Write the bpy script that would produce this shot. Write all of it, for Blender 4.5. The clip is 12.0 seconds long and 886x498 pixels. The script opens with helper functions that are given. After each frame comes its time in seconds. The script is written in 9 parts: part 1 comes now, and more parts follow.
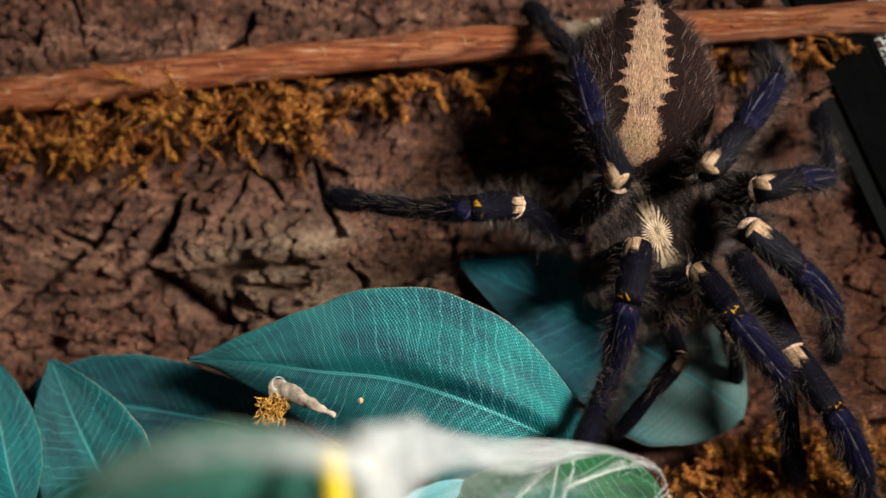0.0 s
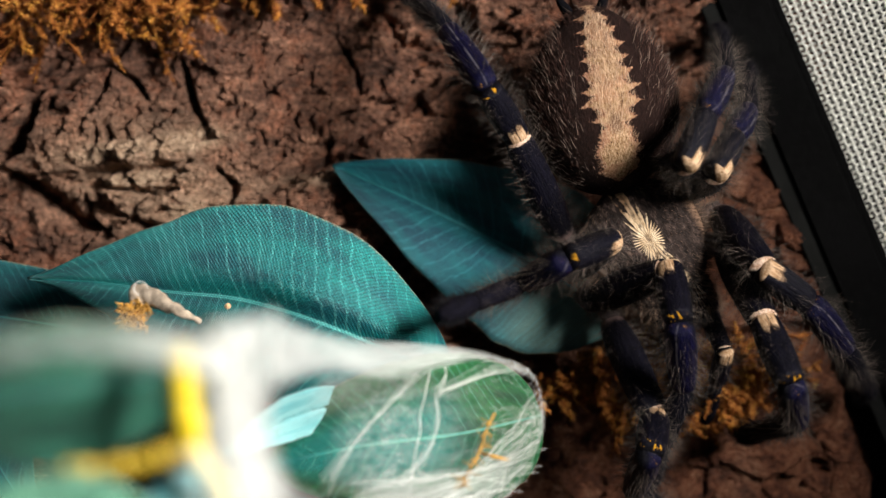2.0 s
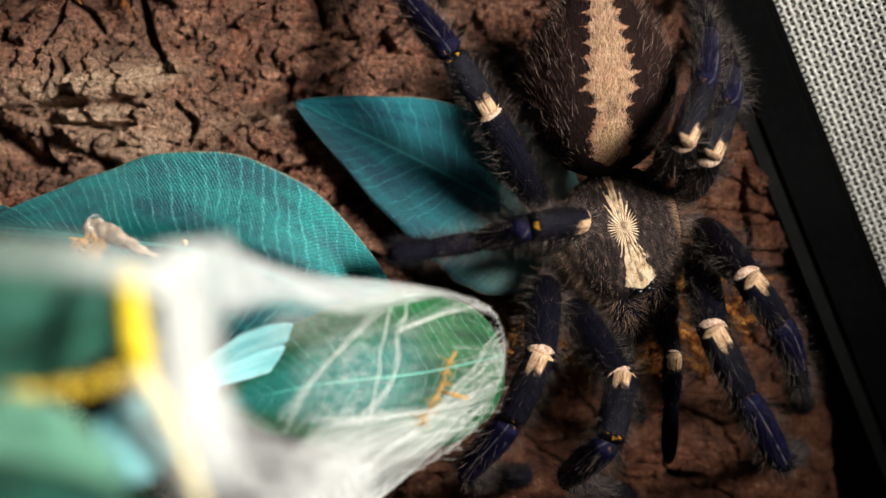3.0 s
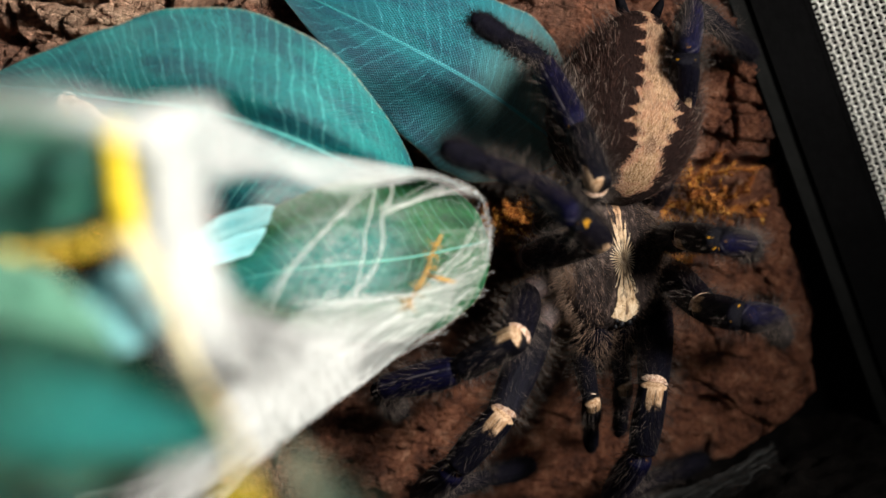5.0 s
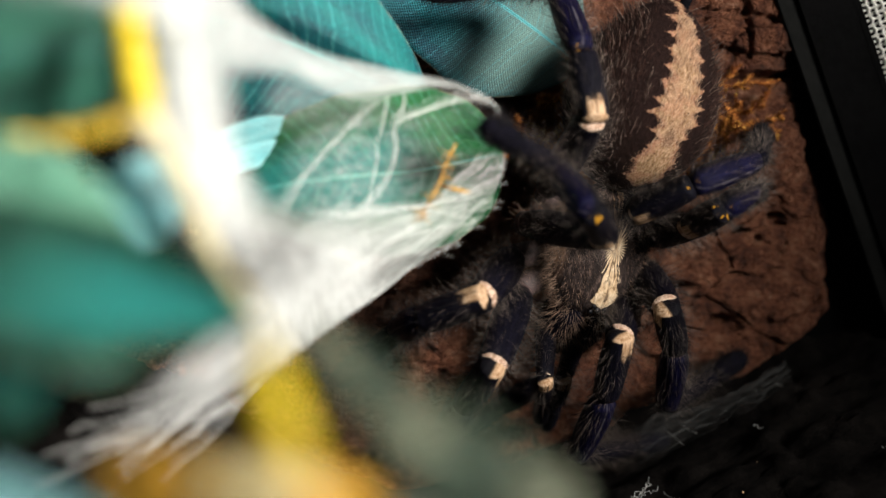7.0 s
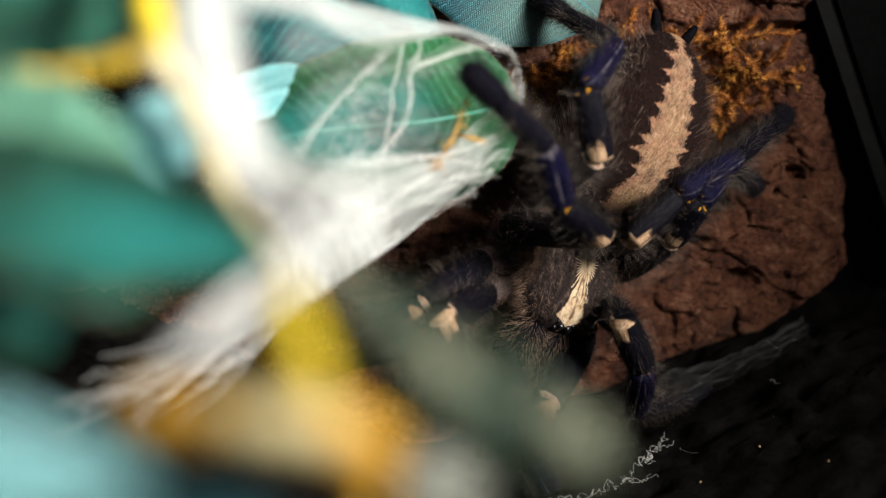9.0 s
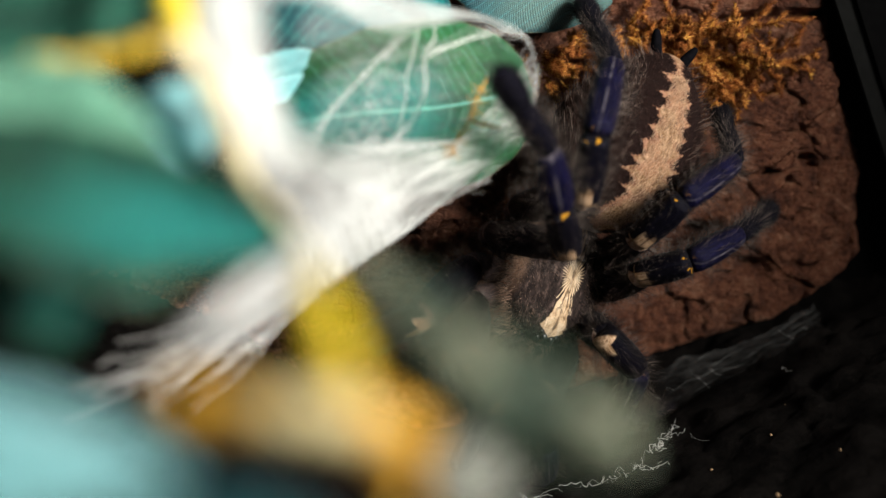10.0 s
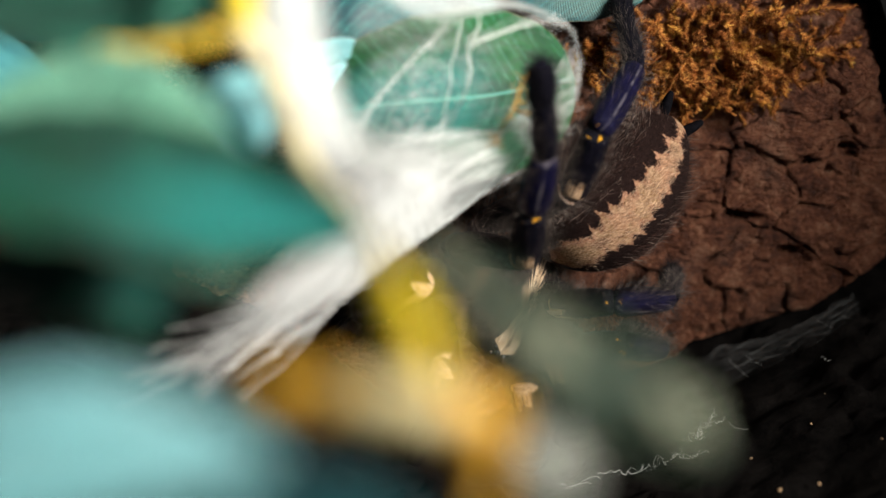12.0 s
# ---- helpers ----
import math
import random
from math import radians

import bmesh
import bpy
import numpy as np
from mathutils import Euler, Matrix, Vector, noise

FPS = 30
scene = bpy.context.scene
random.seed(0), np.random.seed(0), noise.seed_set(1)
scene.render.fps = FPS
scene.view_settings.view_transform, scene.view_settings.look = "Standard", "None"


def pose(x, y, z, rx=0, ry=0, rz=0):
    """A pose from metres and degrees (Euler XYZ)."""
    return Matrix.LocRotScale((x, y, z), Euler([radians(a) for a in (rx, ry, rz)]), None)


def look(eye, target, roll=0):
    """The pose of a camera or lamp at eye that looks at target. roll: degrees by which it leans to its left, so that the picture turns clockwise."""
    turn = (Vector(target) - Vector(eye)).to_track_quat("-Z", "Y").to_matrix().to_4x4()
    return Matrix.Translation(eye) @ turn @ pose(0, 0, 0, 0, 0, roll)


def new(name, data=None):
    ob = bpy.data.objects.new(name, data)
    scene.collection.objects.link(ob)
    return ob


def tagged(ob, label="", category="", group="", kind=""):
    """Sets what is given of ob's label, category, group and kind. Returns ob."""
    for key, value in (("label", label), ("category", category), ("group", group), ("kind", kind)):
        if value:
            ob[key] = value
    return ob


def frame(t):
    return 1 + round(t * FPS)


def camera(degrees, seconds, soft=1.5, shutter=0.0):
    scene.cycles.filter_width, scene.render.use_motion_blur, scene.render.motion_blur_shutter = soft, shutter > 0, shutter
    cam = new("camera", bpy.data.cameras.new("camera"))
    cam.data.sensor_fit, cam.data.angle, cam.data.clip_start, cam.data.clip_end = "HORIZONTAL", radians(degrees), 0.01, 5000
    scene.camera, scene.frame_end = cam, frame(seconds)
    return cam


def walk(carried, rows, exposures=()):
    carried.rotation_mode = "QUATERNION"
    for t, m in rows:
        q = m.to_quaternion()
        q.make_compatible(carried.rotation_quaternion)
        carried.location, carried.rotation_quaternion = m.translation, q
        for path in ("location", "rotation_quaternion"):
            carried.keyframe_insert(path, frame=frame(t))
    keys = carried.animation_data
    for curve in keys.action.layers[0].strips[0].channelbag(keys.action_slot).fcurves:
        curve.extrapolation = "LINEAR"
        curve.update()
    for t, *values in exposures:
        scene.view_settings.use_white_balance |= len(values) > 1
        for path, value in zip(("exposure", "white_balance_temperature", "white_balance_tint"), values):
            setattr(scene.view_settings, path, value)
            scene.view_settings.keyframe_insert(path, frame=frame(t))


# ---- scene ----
CM = 0.01


def P(x, y, z):
    """A place in centimetres: x to the right along the bark, y away from the camera, z up."""
    return Vector((x * CM, y * CM, z * CM))


# ---- camera and its way ----
cam = camera(40.0, 12.0, soft=1.25)
cam.data.dof.use_dof = True
cam.data.dof.focus_distance = 0.1755
cam.data.dof.aperture_fstop = cam.data.lens / 4.6
cam.data.dof.aperture_blades = 0
PATH = [
    (0.0, pose(0.0020, -0.2028, -0.0008, 92.02, 0.05, 3.68)),
    (0.5, pose(0.0017, -0.2017, 0.0001, 91.11, 0.01, 2.00)),
    (1.0, pose(0.0023, -0.2005, -0.0004, 90.19, -0.05, 0.56)),
    (1.5, pose(0.0030, -0.1990, -0.0016, 89.26, -0.17, -0.64)),
    (2.0, pose(0.0038, -0.1976, -0.0032, 88.29, -0.35, -1.63)),
    (2.5, pose(0.0044, -0.1963, -0.0048, 87.26, -0.62, -2.45)),
    (3.0, pose(0.0048, -0.1952, -0.0057, 86.20, -0.92, -3.08)),
    (3.5, pose(0.0046, -0.1942, -0.0066, 85.10, -1.16, -3.61)),
    (4.0, pose(0.0038, -0.1934, -0.0074, 83.98, -1.34, -4.05)),
    (4.5, pose(0.0029, -0.1926, -0.0082, 82.89, -1.49, -4.40)),
    (5.0, pose(0.0024, -0.1917, -0.0092, 81.86, -1.61, -4.68)),
    (5.5, pose(0.0022, -0.1908, -0.0104, 80.92, -1.70, -4.89)),
    (6.0, pose(0.0017, -0.1902, -0.0115, 80.18, -1.69, -4.92)),
    (6.5, pose(0.0010, -0.1899, -0.0126, 79.60, -1.58, -4.88)),
    (7.0, pose(0.0007, -0.1895, -0.0135, 79.15, -1.37, -4.83)),
    (7.5, pose(0.0007, -0.1892, -0.0147, 78.78, -1.16, -4.75)),
    (8.0, pose(0.0006, -0.1889, -0.0154, 78.35, -1.10, -4.64)),
    (8.5, pose(0.0004, -0.1884, -0.0156, 77.87, -1.19, -4.50)),
    (9.0, pose(0.0002, -0.1880, -0.0154, 77.41, -1.35, -4.35)),
    (9.5, pose(-0.0002, -0.1877, -0.0153, 77.00, -1.49, -4.21)),
    (10.0, pose(-0.0009, -0.1876, -0.0152, 76.66, -1.61, -4.08)),
    (10.5, pose(-0.0013, -0.1876, -0.0148, 76.46, -1.65, -3.89)),
    (11.0, pose(-0.0019, -0.1877, -0.0147, 76.30, -1.63, -3.64)),
    (11.5, pose(-0.0028, -0.1879, -0.0149, 76.18, -1.55, -3.33)),
    (12.0, pose(-0.0034, -0.1881, -0.0151, 76.09, -1.44, -3.01)),
]
walk(cam, PATH, exposures=[(0.0, -0.20), (1.5, -0.04), (3.0, 0.05), (7.5, 0.11), (12.0, 0.17)])

# ---- light: one lamp high to the right, in a dim room ----
world = bpy.data.worlds.new("room")
scene.world = world
world.use_nodes = True
world.node_tree.nodes["Background"].inputs["Color"].default_value = (0.75, 0.87, 1.0, 1)
world.node_tree.nodes["Background"].inputs["Strength"].default_value = 0.036
lamp_data = bpy.data.lights.new("lamp", "SPOT")
lamp_data.energy = 10.6
lamp_data.color = (1.0, 0.95, 0.88)
lamp_data.spot_size = radians(54.5)
lamp_data.spot_blend = 1.0
lamp_data.shadow_soft_size = 0.046
lamp = new("lamp", lamp_data)
lamp.matrix_world = look(P(19.5, -24, 8.5), P(-4.0, -4, -0.8))


# ---- materials ----
def material(name, rough=0.6, metal=0.0, spec=0.5):
    m = bpy.data.materials.new(name)
    m.use_nodes = True
    b = m.node_tree.nodes["Principled BSDF"]
    b.inputs["Roughness"].default_value = rough
    b.inputs["Metallic"].default_value = metal
    b.inputs["Specular IOR Level"].default_value = spec
    return m, m.node_tree, b


class Net:
    """Short forms for building a node tree."""

    def __init__(self, tree):
        self.t = tree

    def node(self, kind, **sets):
        n = self.t.nodes.new(kind)
        for k, v in sets.items():
            if k == "operation":
                n.operation = v
            elif k == "blend_type":
                n.blend_type = v
        return n

    def put(self, socket, v):
        if isinstance(v, bpy.types.NodeSocket):
            self.t.links.new(v, socket)
        elif v is not None:
            socket.default_value = v

    def math(self, op, a, b=None, c=None, clamp=False):
        n = self.node("ShaderNodeMath", operation=op)
        n.use_clamp = clamp
        for s, v in zip(n.inputs, (a, b, c)):
            self.put(s, v)
        return n.outputs[0]

    def coords(self, which="Object"):
        return self.t.nodes.new("ShaderNodeTexCoord").outputs[which]

    def scaled(self, vec, scale, turn=(0, 0, 0)):
        n = self.t.nodes.new("ShaderNodeMapping")
        self.put(n.inputs["Vector"], vec)
        n.inputs["Scale"].default_value = scale
        n.inputs["Rotation"].default_value = turn
        return n.outputs[0]

    def xyz(self, vec):
        n = self.t.nodes.new("ShaderNodeSeparateXYZ")
        self.put(n.inputs[0], vec)
        return n.outputs

    def node_vec(self, v):
        c = self.t.nodes.new("ShaderNodeCombineXYZ")
        self.put(c.inputs[0], v)
        return c.outputs[0]

    def noise(self, vec, scale, detail=4.0, rough=0.6, colour=False):
        n = self.t.nodes.new("ShaderNodeTexNoise")
        self.put(n.inputs["Vector"], vec)
        n.inputs["Scale"].default_value = scale
        n.inputs["Detail"].default_value = detail
        n.inputs["Roughness"].default_value = rough
        return n.outputs["Color" if colour else "Fac"]

    def voronoi(self, vec, scale, feature="F1"):
        n = self.t.nodes.new("ShaderNodeTexVoronoi")
        n.feature = feature
        self.put(n.inputs["Vector"], vec)
        n.inputs["Scale"].default_value = scale
        return n.outputs["Distance"]

    def ramp(self, fac, stops):
        n = self.t.nodes.new("ShaderNodeValToRGB")
        self.put(n.inputs[0], fac)
        els = n.color_ramp.elements
        while len(els) < len(stops):
            els.new(0.5)
        for e, (p, c) in zip(els, stops):
            e.position = p
            e.color = (*c, 1) if len(c) == 3 else c
        return n.outputs[0]

    def mix(self, fac, a, b, blend="MIX"):
        n = self.t.nodes.new("ShaderNodeMix")
        n.data_type = "RGBA"
        n.blend_type = blend
        self.put(n.inputs[0], fac)
        self.put(n.inputs[6], (*a, 1) if isinstance(a, tuple) else a)
        self.put(n.inputs[7], (*b, 1) if isinstance(b, tuple) else b)
        return n.outputs[2]

    def bump(self, height, strength, distance):
        n = self.t.nodes.new("ShaderNodeBump")
        self.put(n.inputs["Height"], height)
        n.inputs["Strength"].default_value = strength
        n.inputs["Distance"].default_value = distance
        return n.outputs[0]

    def smooth(self, v, lo, hi):
        n = self.t.nodes.new("ShaderNodeMapRange")
        n.interpolation_type = "SMOOTHSTEP"
        self.put(n.inputs[0], v)
        n.inputs[1].default_value, n.inputs[2].default_value = lo, hi
        return n.outputs[0]


def bark_material():
    m, t, b = material("cork_bark", 0.82, 0, 0.3)
    n = Net(t)
    co = n.coords()
    along = n.scaled(co, (70, 70, 190), (0, radians(10), 0))
    base = n.ramp(n.noise(along, 1.2, 10, 0.74), [(0.36, (0.040, 0.024, 0.018)), (0.45, (0.115, 0.068, 0.050)), (0.54, (0.21, 0.130, 0.095)), (0.64, (0.42, 0.285, 0.21))])
    rust = n.smooth(n.noise(co, 210, 7, 0.7), 0.5, 0.6)
    base = n.mix(n.math("MULTIPLY", rust, 0.42), base, (0.27, 0.12, 0.070))
    fine = n.noise(n.scaled(co, (1, 1, 0.55)), 1500, 7, 0.78)
    base = n.mix(0.74, base, n.ramp(fine, [(0.41, (0.08, 0.075, 0.07)), (0.49, (0.55, 0.53, 0.51)), (0.57, (1.12, 1.08, 1.04))]), "MULTIPLY")
    base = n.mix(1.0, base, (2.52, 2.00, 1.80), "MULTIPLY")
    x, y, z = n.xyz(co)
    # redder, smoother cork low on the right
    right = n.smooth(n.math("ADD", n.math("SUBTRACT", x, n.math("MULTIPLY", z, 0.6)), n.math("MULTIPLY", n.noise(co, 90, 3), 0.02)), 0.036, 0.072)
    red = n.ramp(n.noise(co, 230, 10, 0.76), [(0.37, (0.080, 0.026, 0.014)), (0.46, (0.225, 0.077, 0.040)), (0.55, (0.42, 0.160, 0.082)), (0.66, (0.66, 0.35, 0.22))])
    grit = n.ramp(n.noise(co, 1900, 6, 0.8), [(0.40, (0.35, 0.32, 0.30)), (0.55, (1.0, 1.0, 1.0))])
    red = n.mix(0.7, red, grit, "MULTIPLY")
    dust = n.smooth(n.noise(co, 60, 4, 0.6), 0.54, 0.66)
    red = n.mix(n.math("MULTIPLY", dust, 0.18), red, (0.33, 0.21, 0.155))
    base = n.mix(right, base, red)
    # pale bark on the ledges, with the brightness of lit places painted in
    pale = t.nodes.new("ShaderNodeAttribute")
    pale.attribute_name = "pale"
    k = n.math("MULTIPLY", pale.outputs["Fac"], n.smooth(n.noise(along, 3.4, 7, 0.78), 0.32, 0.46))
    base = n.mix(k, base, n.mix(n.smooth(fine, 0.42, 0.56), (0.62, 0.38, 0.24), (1.0, 0.72, 0.50)))
    # flecks of orange and grey
    fl = n.smooth(n.noise(co, 420, 5, 0.6), 0.66, 0.73)
    base = n.mix(n.math("MULTIPLY", fl, 0.55), base, (0.42, 0.15, 0.055))
    n.put(b.inputs["Base Color"], base)
    crack = n.smooth(n.voronoi(n.scaled(co, (170, 170, 330), (0, radians(12), 0)), 2.2, "DISTANCE_TO_EDGE"), 0.0, 0.09)
    ticks = n.smooth(n.noise(n.scaled(co, (900, 900, 230), (0, radians(8), 0)), 1.0, 5, 0.7), 0.36, 0.5)
    h = n.math("ADD", n.math("MULTIPLY", crack, 0.28), n.noise(n.scaled(co, (60, 60, 200), (0, radians(12), 0)), 6, 10, 0.74))
    h = n.math("ADD", h, n.math("MULTIPLY", ticks, 0.18))
    h = n.math("ADD", h, n.math("MULTIPLY", n.noise(co, 2600, 4, 0.7), 0.32))
    n.put(b.inputs["Normal"], n.bump(h, 1.0, 0.0046))
    n.put(b.inputs["Roughness"], n.math("ADD", 0.62, n.math("MULTIPLY", fine, 0.4)))
    return m


def stick_material():
    """A peeled twig: red-orange fibres, dark scars, lighter patches where the skin has come off."""
    m, t, b = material("peeled_twig", 0.42, 0, 0.45)
    n = Net(t)
    co = n.coords()
    fib = n.noise(n.scaled(co, (45, 620, 620)), 2.2, 9, 0.7)
    col = n.ramp(fib, [(0.30, (0.06, 0.014, 0.006)), (0.44, (0.27, 0.062, 0.020)), (0.57, (0.46, 0.15, 0.052)), (0.70, (0.74, 0.46, 0.30))])
    patch = n.smooth(n.noise(n.scaled(co, (70, 260, 260)), 1.2, 6, 0.65), 0.54, 0.60)
    col = n.mix(n.math("MULTIPLY", patch, 0.6), col, (0.55, 0.22, 0.10))
    edge = n.noise(n.scaled(co, (70, 260, 260)), 1.2, 6, 0.65)
    lip = n.math("MULTIPLY", n.smooth(edge, 0.525, 0.54), n.smooth(edge, 0.57, 0.55))
    col = n.mix(n.math("MULTIPLY", lip, 0.55), col, (0.09, 0.03, 0.015))
    spots = n.smooth(n.noise(n.scaled(co, (190, 400, 400)), 1.5, 5), 0.64, 0.72)
    col = n.mix(spots, col, (0.045, 0.02, 0.012))
    x, y, z = n.xyz(co)
    scar = n.math("MULTIPLY", n.smooth(n.math("ABSOLUTE", n.math("ADD", x, -0.0125)), 0.0045, 0.0025), n.smooth(n.noise(co, 300, 4), 0.35, 0.5))
    col = n.mix(scar, col, (0.72, 0.55, 0.38))
    n.put(b.inputs["Base Color"], col)
    n.put(b.inputs["Normal"], n.bump(n.math("ADD", fib, n.math("MULTIPLY", patch, 0.35)), 0.9, 0.0011))
    return m


def moss_material():
    m, t, b = material("dried_moss", 0.8, 0, 0.2)
    n = Net(t)
    g = t.nodes.new("ShaderNodeNewGeometry")
    col = n.ramp(g.outputs["Random Per Island"], [(0.0, (0.11, 0.030, 0.007)), (0.35, (0.26, 0.075, 0.013)), (0.72, (0.46, 0.165, 0.030)), (1.0, (0.74, 0.37, 0.10))])
    # some fronds golden, some rusty and dark
    col = n.mix(n.math("MULTIPLY", n.smooth(n.noise(n.coords(), 190, 3), 0.52, 0.40), 0.75), col, n.mix(1.0, col, (0.42, 0.30, 0.28), "MULTIPLY"))
    col = n.mix(n.math("MULTIPLY", n.smooth(n.noise(n.coords(), 260, 2), 0.52, 0.64), 0.7), col, n.mix(1.0, col, (1.35, 1.75, 1.3), "MULTIPLY"))
    n.put(b.inputs["Base Color"], col)
    b.inputs["Subsurface Weight"].default_value = 0.0
    return m


def leaf_material(name, low, high, vein, weave=1.0, rough=0.40, heart=None, reach=(-1.0, -0.5), mottle=0.72, spec=0.45, spread=0.0):
    """Printed cloth leaf: soft broken side veins, woven threads, a satin sheen. heart: colour of its middle, from reach along it."""
    m, t, b = material(name, rough, 0, spec)
    n = Net(t)
    uv = n.coords("UV")
    u, v, _ = n.xyz(uv)
    av = n.math("ABSOLUTE", v)
    wob = n.math("MULTIPLY", n.math("ADD", n.noise(n.scaled(uv, (7, 2, 1)), 2, 3), -0.5), 0.014)
    # slanted side veins of uneven strength, printed in broken dots
    s = n.math("ADD", n.math("ADD", u, n.math("MULTIPLY", av, 0.09)), wob)
    row = n.math("SINE", n.math("ADD", n.math("MULTIPLY", s, 250.0), n.math("MULTIPLY", n.noise(n.scaled(uv, (22, 3, 1)), 1.0, 3, 0.6), 7.0)))
    line = n.math("MULTIPLY", n.smooth(row, 0.72, 0.97), n.smooth(n.noise(n.scaled(n.node_vec(s), (46, 1, 1)), 1.0, 2, 0.6), 0.38, 0.58))
    line = n.math("MULTIPLY", line, n.smooth(n.noise(n.scaled(uv, (330, 95, 1)), 1, 4, 0.8), 0.46, 0.60))
    big = n.noise(n.scaled(uv, (3, 1.6, 1)), 1.8, 5, 0.6)
    col = n.mix(n.smooth(big, 0.36, 0.62), low, high)
    if heart:
        k = n.smooth(n.math("ADD", av, n.math("MULTIPLY", big, 0.5)), 1.0 + spread, 0.45 + spread)
        col = n.mix(n.math("MULTIPLY", k, n.math("MULTIPLY", n.smooth(u, reach[0], reach[1]), 0.9)), col, heart)
    # streaks of darker dye across the leaf
    dye = n.smooth(n.noise(n.scaled(n.node_vec(s), (34, 1, 1)), 1.0, 4, 0.7), 0.40, 0.60)
    col = n.mix(n.math("MULTIPLY", n.math("SUBTRACT", 1.0, dye), 0.35 * mottle), col, n.mix(1.0, col, (0.35, 0.50, 0.58), "MULTIPLY"))
    dots = n.smooth(n.noise(n.scaled(uv, (230, 46, 1)), 1, 4, 0.7), 0.40, 0.58)
    col = n.mix(n.math("MULTIPLY", n.math("SUBTRACT", 1.0, dots), mottle), col, (0.0, 0.012, 0.016))
    col = n.mix(n.math("MULTIPLY", line, 0.6), col, vein)
    rib = n.smooth(n.math("ADD", av, n.math("MULTIPLY", wob, 0.1)), 0.026, 0.008)
    col = n.mix(n.math("MULTIPLY", rib, 0.7), col, vein)
    rim = n.math("MULTIPLY", n.smooth(av, 0.975, 0.995), n.smooth(n.noise(n.scaled(uv, (90, 1, 1)), 1, 4, 0.7), 0.42, 0.56))
    col = n.mix(n.math("MULTIPLY", rim, 0.6), col, (0.34, 0.30, 0.18))
    # warp and weft: pale thread crowns over dark gaps
    wu = n.math("ADD", n.math("MULTIPLY", u, 800.0), n.math("MULTIPLY", wob, 160.0))
    wv = n.math("ADD", n.math("MULTIPLY", v, 148.0), n.math("MULTIPLY", wob, 90.0))
    th = n.math("MULTIPLY", n.math("SINE", wu), n.math("SINE", wv))
    uneven = n.math("MULTIPLY", n.math("ADD", n.noise(n.scaled(uv, (300, 70, 1)), 1, 5, 0.75), -0.5), 2.2)
    gaps = n.math("MULTIPLY", n.smooth(n.math("ADD", th, uneven), 0.30, -0.60), 0.66 * weave)
    col = n.mix(gaps, n.mix(1.0, col, (1.55, 1.5, 1.5), "MULTIPLY"), n.mix(1.0, col, (0.16, 0.26, 0.30), "MULTIPLY"))
    lint = n.math("MULTIPLY", n.smooth(n.noise(n.scaled(uv, (520, 120, 1)), 1, 3, 0.8), 0.55, 0.66), n.smooth(th, -0.1, 0.5))
    n.put(b.inputs["Base Color"], n.mix(n.math("MULTIPLY", lint, 0.7 * weave), col, vein))
    grain = n.noise(n.scaled(uv, (420, 140, 1)), 1, 3)
    hgt = n.math("ADD", n.math("MULTIPLY", th, 0.75 * weave), n.math("ADD", n.math("MULTIPLY", line, 0.4), n.math("MULTIPLY", grain, 1.4)))
    n.put(b.inputs["Normal"], n.bump(hgt, 0.75, 0.00012))
    n.put(b.inputs["Roughness"], n.math("ADD", n.math("MULTIPLY", grain, 0.3), rough - 0.1))
    return m


def silk_material(name, density, streaks=(9, 60), tone=0.82):
    """Spun silk: white, part see-through, in streaks along the pull."""
    m, t, b = material(name, 0.75, 0, 0.2)
    n = Net(t)
    uv = n.coords("UV")
    u, v, _ = n.xyz(uv)
    f = n.noise(n.scaled(uv, (streaks[0], streaks[1], 1)), 1.0, 6, 0.7)
    d = t.nodes.new("ShaderNodeAttribute")
    d.attribute_name = "dense"
    a = n.math("MULTIPLY", n.math("ADD", n.math("MULTIPLY", f, 2.6), -0.85), d.outputs["Fac"])
    a = n.math("MULTIPLY", a, density, clamp=True)
    white = (tone, tone * 1.02, tone, 1)
    face, back, clear = t.nodes.new("ShaderNodeBsdfDiffuse"), t.nodes.new("ShaderNodeBsdfTranslucent"), t.nodes.new("ShaderNodeBsdfTransparent")
    face.inputs["Color"].default_value = back.inputs["Color"].default_value = white
    both, out = t.nodes.new("ShaderNodeMixShader"), t.nodes.new("ShaderNodeMixShader")
    both.inputs[0].default_value = 0.48
    t.links.new(face.outputs[0], both.inputs[1])
    t.links.new(back.outputs[0], both.inputs[2])
    n.put(out.inputs[0], a)
    t.links.new(clear.outputs[0], out.inputs[1])
    t.links.new(both.outputs[0], out.inputs[2])
    t.links.new(out.outputs[0], t.nodes["Material Output"].inputs["Surface"])
    return m


def plain(name, col, rough=0.6, grain=900.0, vary=0.25, metal=0.0, spec=0.5, bump=0.2):
    m, t, b = material(name, rough, metal, spec)
    n = Net(t)
    f = n.noise(n.coords(), grain, 5, 0.65)
    big = n.noise(n.coords(), grain * 0.12, 3)
    k = n.math("MULTIPLY", n.math("ADD", f, big), 0.5)
    lo, hi = tuple(c * (1 - vary) for c in col), tuple(min(c * (1 + vary), 1) for c in col)
    n.put(b.inputs["Base Color"], n.ramp(k, [(0.4, lo), (0.6, hi)]))
    n.put(b.inputs["Normal"], n.bump(f, bump, 0.0004))
    return m


